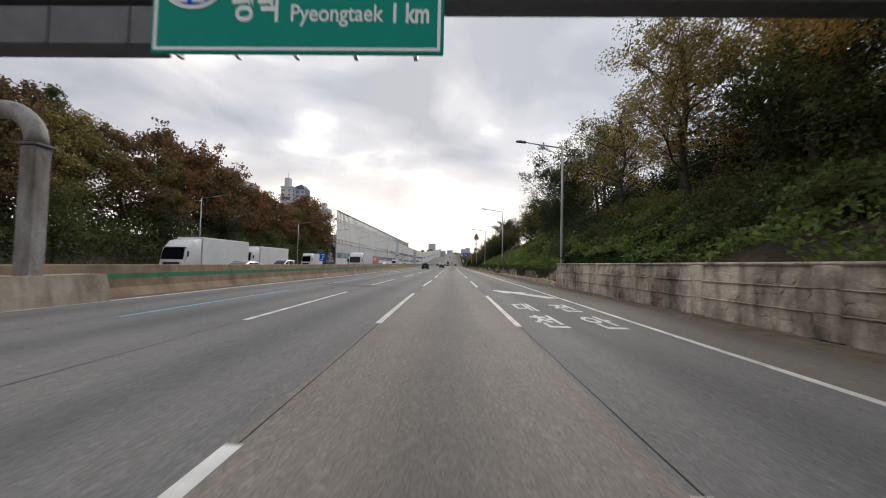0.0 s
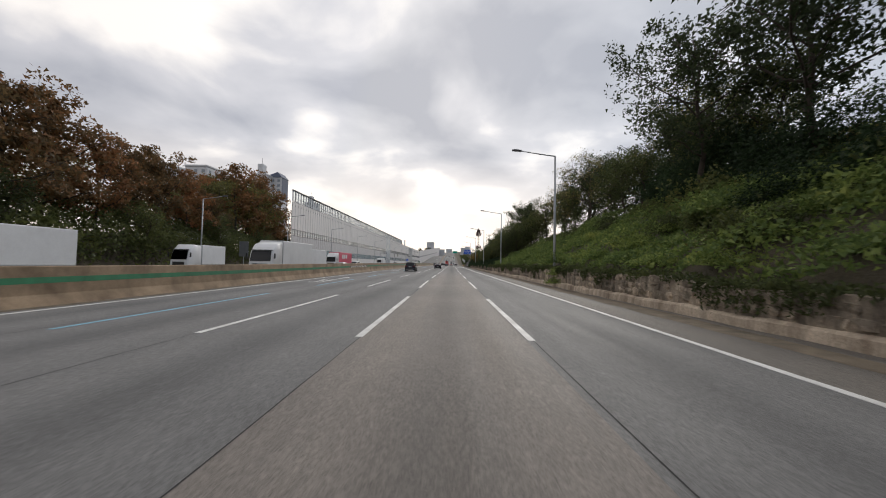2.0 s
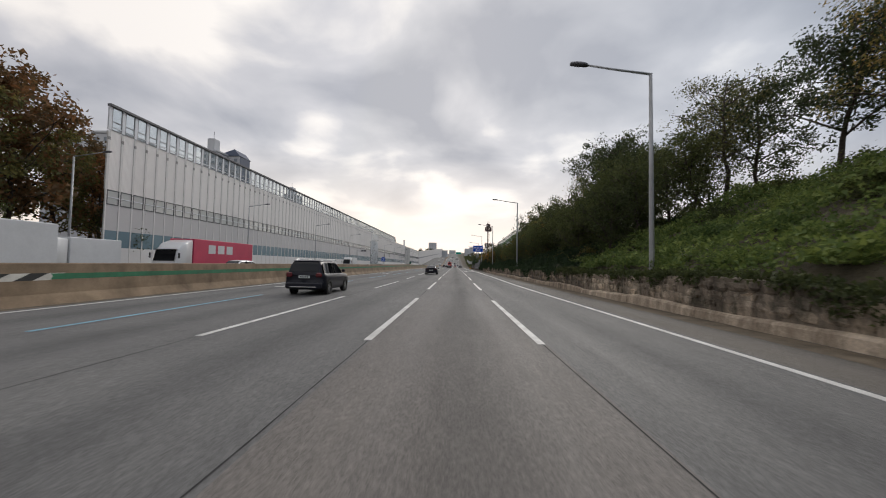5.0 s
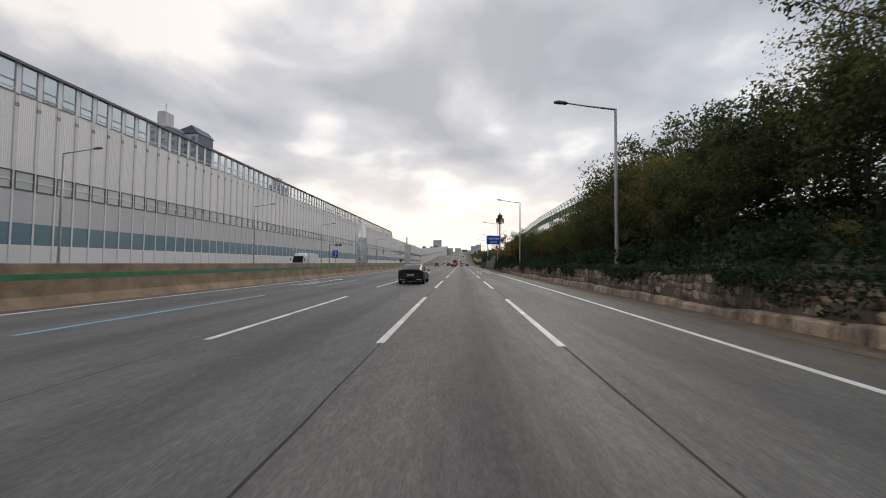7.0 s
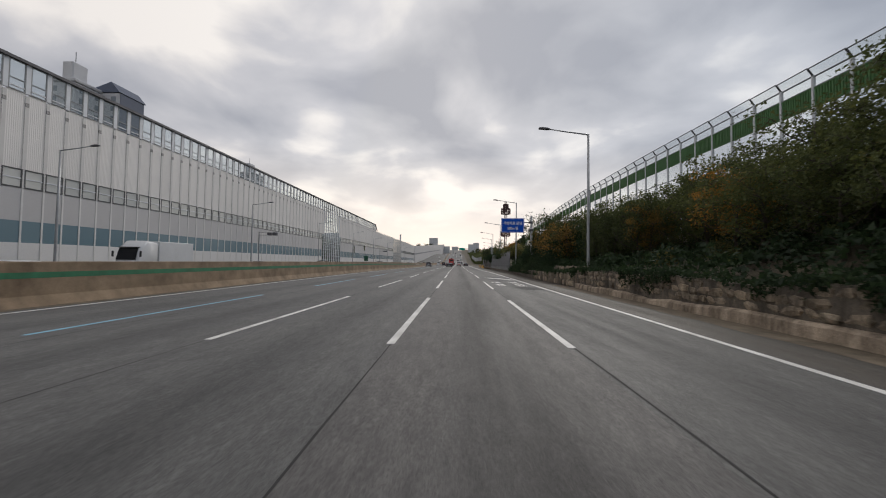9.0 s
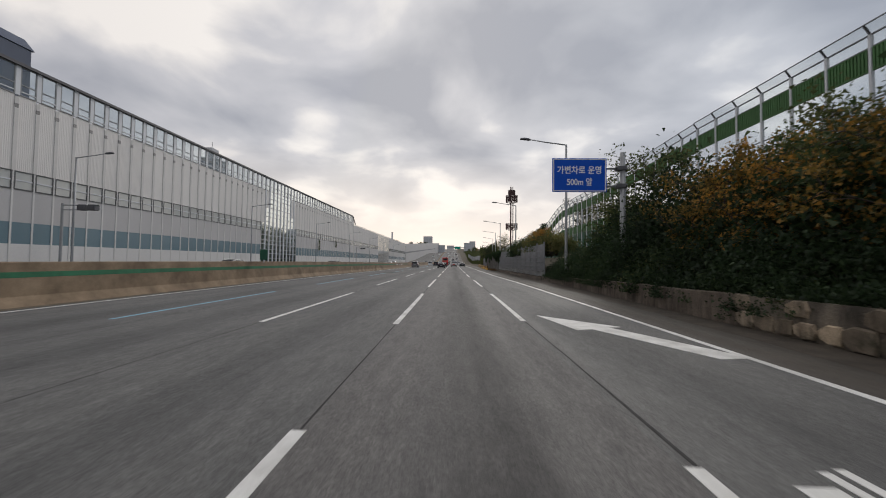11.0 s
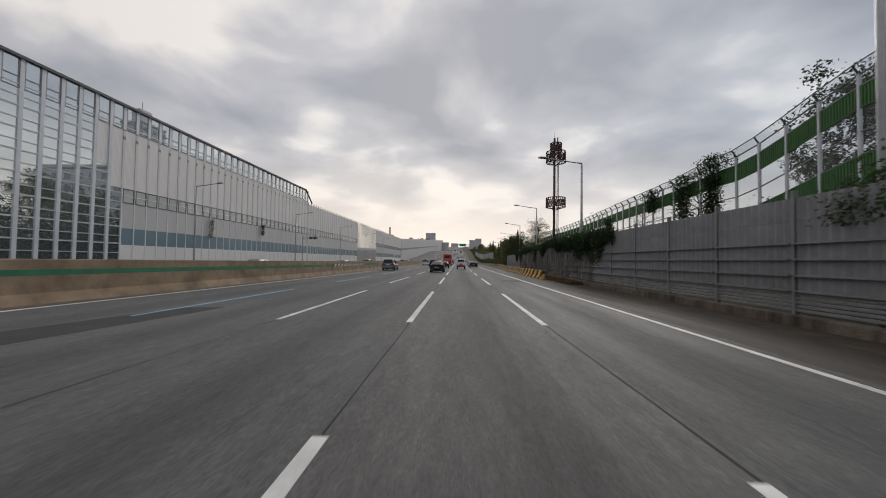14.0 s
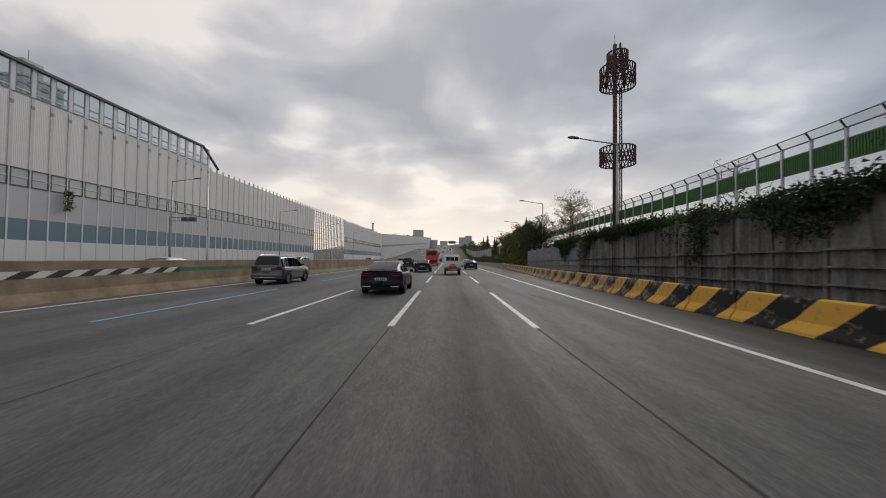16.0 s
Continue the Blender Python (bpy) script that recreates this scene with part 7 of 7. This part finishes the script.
def box_truck(label, L, Hb, cab_paint, box_mat, W=2.45, bars=False):
    """A cab-over truck with a closed box; its front points along +y."""
    ob = thing("truck", label, "truck", group="trucks on the other carriageway")
    cl = 2.1
    f = L / 2
    top = 0.95 + Hb
    prof = [(f - cl, 0.45), (f - 0.03, 0.45), (f + 0.03, 0.75), (f + 0.02, 1.15), (f - 0.06, 1.5), (f - 0.22, 2.15), (f - 0.36, 2.58), (f - 0.62, 2.78), (f - 1.0, min(top, 3.2)), (f - cl, top - 0.12)]
    secs = []
    for k, shrink in ((-1.0, 0.90), (-0.96, 0.965), (-0.86, 0.99), (-0.5, 1.0), (0.5, 1.0), (0.86, 0.99), (0.96, 0.965), (1.0, 0.90)):
        secs.append([(k * (W / 2 - 0.06), f - cl + (y - f + cl) * shrink, 0.45 + (z - 0.45) * (0.5 + 0.5 * shrink)) for y, z in prof])
    part("cab", Shape().sweep(secs), cab_paint, ob, smooth=True)
    rows = [(f - 0.015, 1.5, 0.41), (f - 0.175, 2.15, 0.40), (f - 0.285, 2.5, 0.385)]
    part("windscreen", Shape().add([(k * W * w, y, z) for y, z, w in rows for k in (-1, 1)], [(0, 1, 3, 2), (2, 3, 5, 4), (2, 3, 1, 0), (4, 5, 3, 2)]), M["car_glass"], ob, "dark windscreen")
    part("sun_visor", Shape().box((0, f - 0.26, 2.56), (W * 0.84, 0.3, 0.07), 0.03), M["dark_trim"], ob)
    for sx in (-1, 1):
        x = sx * (W / 2 - 0.07)
        part("side_window", Shape().add([(x, f - 0.25, 1.5), (x, f - 1.3, 1.5), (x, f - 1.3, 2.4), (x, f - 0.48, 2.4)], [(0, 1, 2, 3), (3, 2, 1, 0)]), M["car_glass"], ob)
        part("mirror", Shape().box((sx * (W / 2 + 0.16), f - 0.1, 2.0), (0.12, 0.14, 0.5), 0.03), M["dark_trim"], ob)
        part("headlamp", Shape().box((sx * W * 0.36, f + 0.02, 0.72), (0.36, 0.06, 0.2), 0.03), M["chrome"], ob)
    part("grille", Shape().box((0, f + 0.03, 1.05), (W * 0.62, 0.05, 0.4), 0.02), M["dark_trim"], ob)
    part("cargo_box", Shape().box((0, -cl / 2 - 0.05, 0.95 + Hb / 2), (W, L - cl - 0.1, Hb), 0.04), box_mat, ob)
    for sx in (-1, 1):
        part("side_skirt", Shape().box((sx * (W / 2 - 0.05), -cl / 2, 0.78), (0.04, L - cl - 2.6, 0.38), 0.015), M["steel"], ob, "grey side skirt")
        part("edge_rail", Shape().box((sx * (W / 2 + 0.004), -cl / 2 - 0.05, 0.98), (0.03, L - cl - 0.2, 0.09), 0.01), M["steel"], ob)
    part("chassis", Shape().box((0, -0.3, 0.72), (W * 0.7, L - 0.8, 0.3), 0.03), M["dark_trim"], ob)
    for y in (f - 1.2, -f + 1.4, -f + 2.6):
        for sx in (-1, 1):
            wheel(ob, sx * (W / 2 - 0.18), y, 0.48, 0.28)
    if bars:
        for sx in (-1, 1):
            for k in range(3):
                part("plain_shape", Shape().box((sx * (W / 2 + 0.006), -1.6 + 1.5 * k, 2.75), (0.012, 1.1, 0.9)), M["box_white"], ob)
    return ob


tr_a = box_truck("white box truck with a tall cargo body", 10.0, 2.65, M["car_white"], M["box_white"])
tr_a.matrix_basis = at_road(-24.5, 35.0, math.pi)
tr_b = box_truck("long white truck with a plain cargo body", 11.0, 2.55, M["car_white"], M["box_white"])
tr_b.matrix_basis = at_road(-28.0, 52.5, math.pi)
tr_c = box_truck("small white box truck beyond the median", 6.4, 2.2, M["car_white"], M["box_white"], 2.1)
tr_c.matrix_basis = at_road(-29.0, 74.0, math.pi)
copy_thing(tr_a, at_road(-25.0, 97.0, math.pi))
copy_thing(tr_a, at_road(-18.2, 72.0, math.pi))
copy_thing(tr_c, at_road(-29.5, 108.0, math.pi))
tr_d = box_truck("truck carrying a pink-red shipping container with pale shapes", 12.6, 2.75, M["car_white"], M["box_red"], bars=True)
tr_d.matrix_basis = at_road(-26.8, 120.0, math.pi)
copy_thing(suv_b, at_road(-29.0, 221.5, math.pi))
copy_thing(tr_c, at_road(-28.0, 178.0, math.pi))

# red coach
bus = thing("coach", "bright red tall coach seen from behind", "bus", at=at_road(-3.6, 341.0))
part("body", Shape().box((0, 0, 1.98), (2.5, 11.5, 3.2), 0.18), M["car_red"], bus)
part("rear_window", Shape().box((0, -5.76, 2.75), (1.9, 0.05, 0.85), 0.02), M["car_glass"], bus, "dark rear window")
for sx in (-1, 1):
    part("side_window", Shape().box((sx * 1.255, 0.4, 2.45), (0.03, 10.0, 0.95), 0.01), M["car_glass"], bus)
    part("tail_lamp", Shape().box((sx * 1.05, -5.76, 1.2), (0.2, 0.05, 0.5), 0.02), M["tail"], bus)
    for y in (-3.2, 3.9):
        wheel(bus, sx * 1.1, y, 0.5, 0.28)
part("rear_grille", Shape().box((0, -5.76, 1.0), (1.6, 0.05, 0.6), 0.02), M["dark_trim"], bus)
part("bumper", Shape().box((0, -5.74, 0.5), (2.4, 0.12, 0.3), 0.04), M["car_red"], bus)

# small flatbed truck in the camera's lane
ft = thing("flatbed_truck", "small white flatbed truck with a red tail panel", "truck", at=at_road(0.15, 296.0))
part("cab", Shape().sweep([[(x, y, z) for y, z in ((0.7, 0.5), (2.4, 0.5), (2.35, 1.2), (1.95, 1.98), (0.85, 2.02), (0.7, 1.9))] for x in (-0.85, 0.85)]), M["car_white"], ft)
part("rear_window", Shape().box((0, 0.69, 1.62), (1.3, 0.03, 0.42), 0.02), M["car_glass"], ft)
part("bed", Shape().box((0, -0.95, 0.78), (1.72, 3.3, 0.14), 0.02), M["steel"], ft)
for sx in (-1, 1):
    part("side_board", Shape().box((sx * 0.86, -0.95, 1.02), (0.05, 3.3, 0.36), 0.01), M["car_white"], ft)
    part("tail_lamp", Shape().box((sx * 0.66, -2.64, 0.62), (0.34, 0.06, 0.14), 0.02), M["tail"], ft)
    for y in (-1.5, 1.6):
        wheel(ft, sx * 0.72, y, 0.33)
part("tail_board", Shape().box((0, -2.6, 1.02), (1.72, 0.05, 0.36), 0.01), M["car_white"], ft, "white tail board")
part("tail_panel", Shape().box((0, -2.64, 0.84), (0.8, 0.05, 0.20), 0.02), M["car_red"], ft, "red and orange tail panel")
part("warning_board", Shape().box((0, -2.64, 1.06), (0.46, 0.04, 0.13), 0.02), M["orange"], ft, "faded orange warning board")
for i in range(4):
    part("rack_post", Shape().tube([(-0.7 + 0.467 * i, 0.6, 0.85), (-0.7 + 0.467 * i, 0.6, 2.1)], 0.025, 6), M["car_white"], ft)
part("rack_bar", Shape().tube([(-0.75, 0.6, 2.1), (0.75, 0.6, 2.1)], 0.03, 6), M["car_white"], ft)
part("bumper", Shape().box((0, -2.62, 0.5), (1.5, 0.08, 0.12), 0.02), M["dark_trim"], ft)

# ---------- distance ----------
M["block"] = material("pale_apartment_wall", (0.50, 0.51, 0.53), 0.8, 0.08, 0.08, 2, 0.0)
M["block_dark"] = material("slate_roof", (0.10, 0.12, 0.17), 0.7, 0.1, 0.1, 2, 0.0)
M["block_glass"] = plain("apartment_window", (0.22, 0.25, 0.28), 0.2)


# distance haze is mixed into these wall and window colours
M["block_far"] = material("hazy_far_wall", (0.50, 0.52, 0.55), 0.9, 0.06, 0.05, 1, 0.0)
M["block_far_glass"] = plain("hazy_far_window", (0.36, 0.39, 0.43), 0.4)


def apartment(x, y, w, d, h, label, cap=True, far=False, gable=False):
    ob = thing("apartment_building", label, "building", at=(x, y, 0), group="apartment towers behind the barrier")
    part("wall", Shape().box((0, 0, h / 2), (w, d, h), 0.3), M["block_far" if far else "block"], ob)
    if gable:
        q = [(-w / 2 - 0.3, h), (w / 2 + 0.3, h), (w * 0.15, h + 3.2), (-w / 2 - 0.3, h + 1.4)]
        part("roof", Shape().sweep([[(a, b, z) for a, z in q] for b in (d / 2 + 0.3, -d / 2 - 0.3)]), M["block_dark"], ob, "navy pitched roof")
        part("side_cladding", Shape().box((w / 2 + 0.08, 0, h - 7), (0.12, d - 0.6, 13.5), 0.03), M["block_dark"], ob, "navy side wall")
    else:
        part("roof", Shape().box((0, 0, h + 0.5), (w + 0.4, d + 0.4, 1.0), 0.2), M["block_far" if far else "block"], ob)
    if cap:
        part("lift_house", Shape().box((-w * 0.12, 0, h + 4), (w * 0.42, d * 0.5, 6.5), 0.3), M["block"], ob)
        part("antenna", Shape().tube([(-w * 0.12, 0, h + 7), (-w * 0.12, 0, h + 11)], 0.12, 5), M["steel"], ob)
    win = Shape().box((0, 0, 0), (1.6, 0.12, 1.5)).mesh("window", M["block_far_glass" if far else "block_glass"])
    win_s = Shape().box((0, 0, 0), (0.12, 1.6, 1.5)).mesh("window", M["block_far_glass" if far else "block_glass"])
    z = h - 2
    while z > max(8, h - (22 if cap else 10)):
        k = int(w / 3.2)
        for i in range(k):
            part("window", win, None, ob, at=(-w / 2 + (i + 0.5) * w / k, -d / 2 - 0.03, z))
        k = int(d / 4)
        for i in range(k):
            part("window", win_s, None, ob, at=(w / 2 + 0.03, -d / 2 + (i + 0.5) * d / k, z))
        z -= 3.0
    return ob


apartment(-107.5, 256, 7, 9, 52, "pale apartment tower with a navy pitched roof", False, gable=True)
apartment(-113.5, 248, 8, 9, 51.5, "slim white apartment tower with a tall lift house")
apartment(-124, 212, 11, 14, 46, "pale apartment tower with gabled top", False)
apartment(-151, 225, 8, 12, 50, "slim pale apartment tower", False)
apartment(-130, 368, 9, 12, 54, "pale apartment tower with roof antenna")
apartment(-100, 178, 16, 12, 20.5, "low pale apartment block seen through the upper panes", False)
apartment(-95, 320, 30, 12, 24, "long low apartment block behind the barrier", False)
apartment(-95, 430, 40, 12, 22, "long low apartment block behind the barrier", False)
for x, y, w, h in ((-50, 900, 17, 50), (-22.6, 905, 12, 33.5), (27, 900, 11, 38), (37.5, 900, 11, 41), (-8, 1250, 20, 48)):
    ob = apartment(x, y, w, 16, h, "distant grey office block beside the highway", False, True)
fg = thing("far_gantry", "far green overhead sign gantry above the road", "gantry", at=(7, 760, rise(760)))
for x in (-14, 12):
    part("column", Shape().box((x, 0, 5), (0.7, 0.6, 10), 0.05), M["steel"], fg)
part("beam", Shape().box((-1, 0, 9.6), (27, 0.6, 0.9), 0.05), M["steel"], fg)
part("sign_panel", Shape().box((0, -0.4, 9.2), (9.5, 0.15, 3.8), 0.03), M["sign_green"], fg, "teal green sign panel")
fw = thing("panel_wall", "far pale grey noise panel wall beside the verge", "noise barrier", kind="structure")
for i in range(16):
    yy = 392 + 10 * i
    zz = max(0, ground_z(13, yy)) - 0.5
    part("panel", Shape().box((15.5 + 0.02 * i, yy, zz + 2.6), (0.14, 9.7, 5.2), 0.02), M["aluminium"], fw)
    part("post", Shape().box((15.45, yy + 5, zz + 2.7), (0.25, 0.25, 5.5), 0.02), M["post"], fw)
ch = thing("chimney", "slim tall chimney above the far barrier", "chimney", at=(-78, 640, 0))
part("stack", Shape().tube([(0, 0, 0), (0, 0, 38)], [1.3, 1.0], 12), M["block"], ch, smooth=True)
part("rim", Shape().tube([(0, 0, 37.2), (0, 0, 38.3)], 1.15, 12), M["block_dark"], ch)

# far continuation of the barrier, following the climb
fs = [[(-38.6 + 0.022 * (y - 470), y, rise(y) - 1), (-38.2 + 0.022 * (y - 470), y, rise(y) - 1), (-38.2 + 0.022 * (y - 470), y, 15.8 + 0.0525 * (y - 470)), (-38.6 + 0.022 * (y - 470), y, 15.8 + 0.0525 * (y - 470))] for y in range(470, 921, 30)]
far_b = tagged(part("noise_barrier_far", Shape().sweep(fs), M["panel_low"]), "pale noise barrier following the far climb of the road", "noise barrier", kind="structure")

band = [[(-38.15 + 0.022 * (y - 470), y, 8.0 + 0.046 * (y - 470)), (-38.10 + 0.022 * (y - 470), y, 8.0 + 0.046 * (y - 470)), (-38.10 + 0.022 * (y - 470), y, 9.3 + 0.045 * (y - 470)), (-38.15 + 0.022 * (y - 470), y, 9.3 + 0.045 * (y - 470))] for y in range(470, 801, 30)]
part("window_band", Shape().sweep(band), M["frame"], far_b)

# far hills
hs = Shape()
prof = []
for i in range(61):
    x = -2200 + 4400 * i / 60
    prof.append((x, 90 + 55 * noise.noise(Vector((x * 0.0016, 3, 0))) + 18 * noise.noise(Vector((x * 0.006, 8, 0)))))
hs.sweep([[(x, 3600, -30) for x, h in prof], [(x, 3700, h * 0.7) for x, h in prof], [(x, 4000, h) for x, h in prof], [(x, 4150, -30) for x, h in prof]], closed=False)
# blue-grey tint stands in for the haze over the hills
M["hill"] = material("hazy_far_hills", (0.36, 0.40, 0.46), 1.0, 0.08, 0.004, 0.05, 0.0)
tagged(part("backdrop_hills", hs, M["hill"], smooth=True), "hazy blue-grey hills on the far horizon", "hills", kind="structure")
random.seed(77)
for i in range(14):
    y = 440 + i * 30
    plant(random.choice((T["dark"], T["olive"], T["thin"])), 30 + random.uniform(-3, 12), y, 0.8, rise(y))
for i in range(6):
    y = 480 + i * 60
    plant(random.choice((T["dark"], T["olive"])), -44 + random.uniform(-6, 4), y, 1.0, rise(y) + 4)
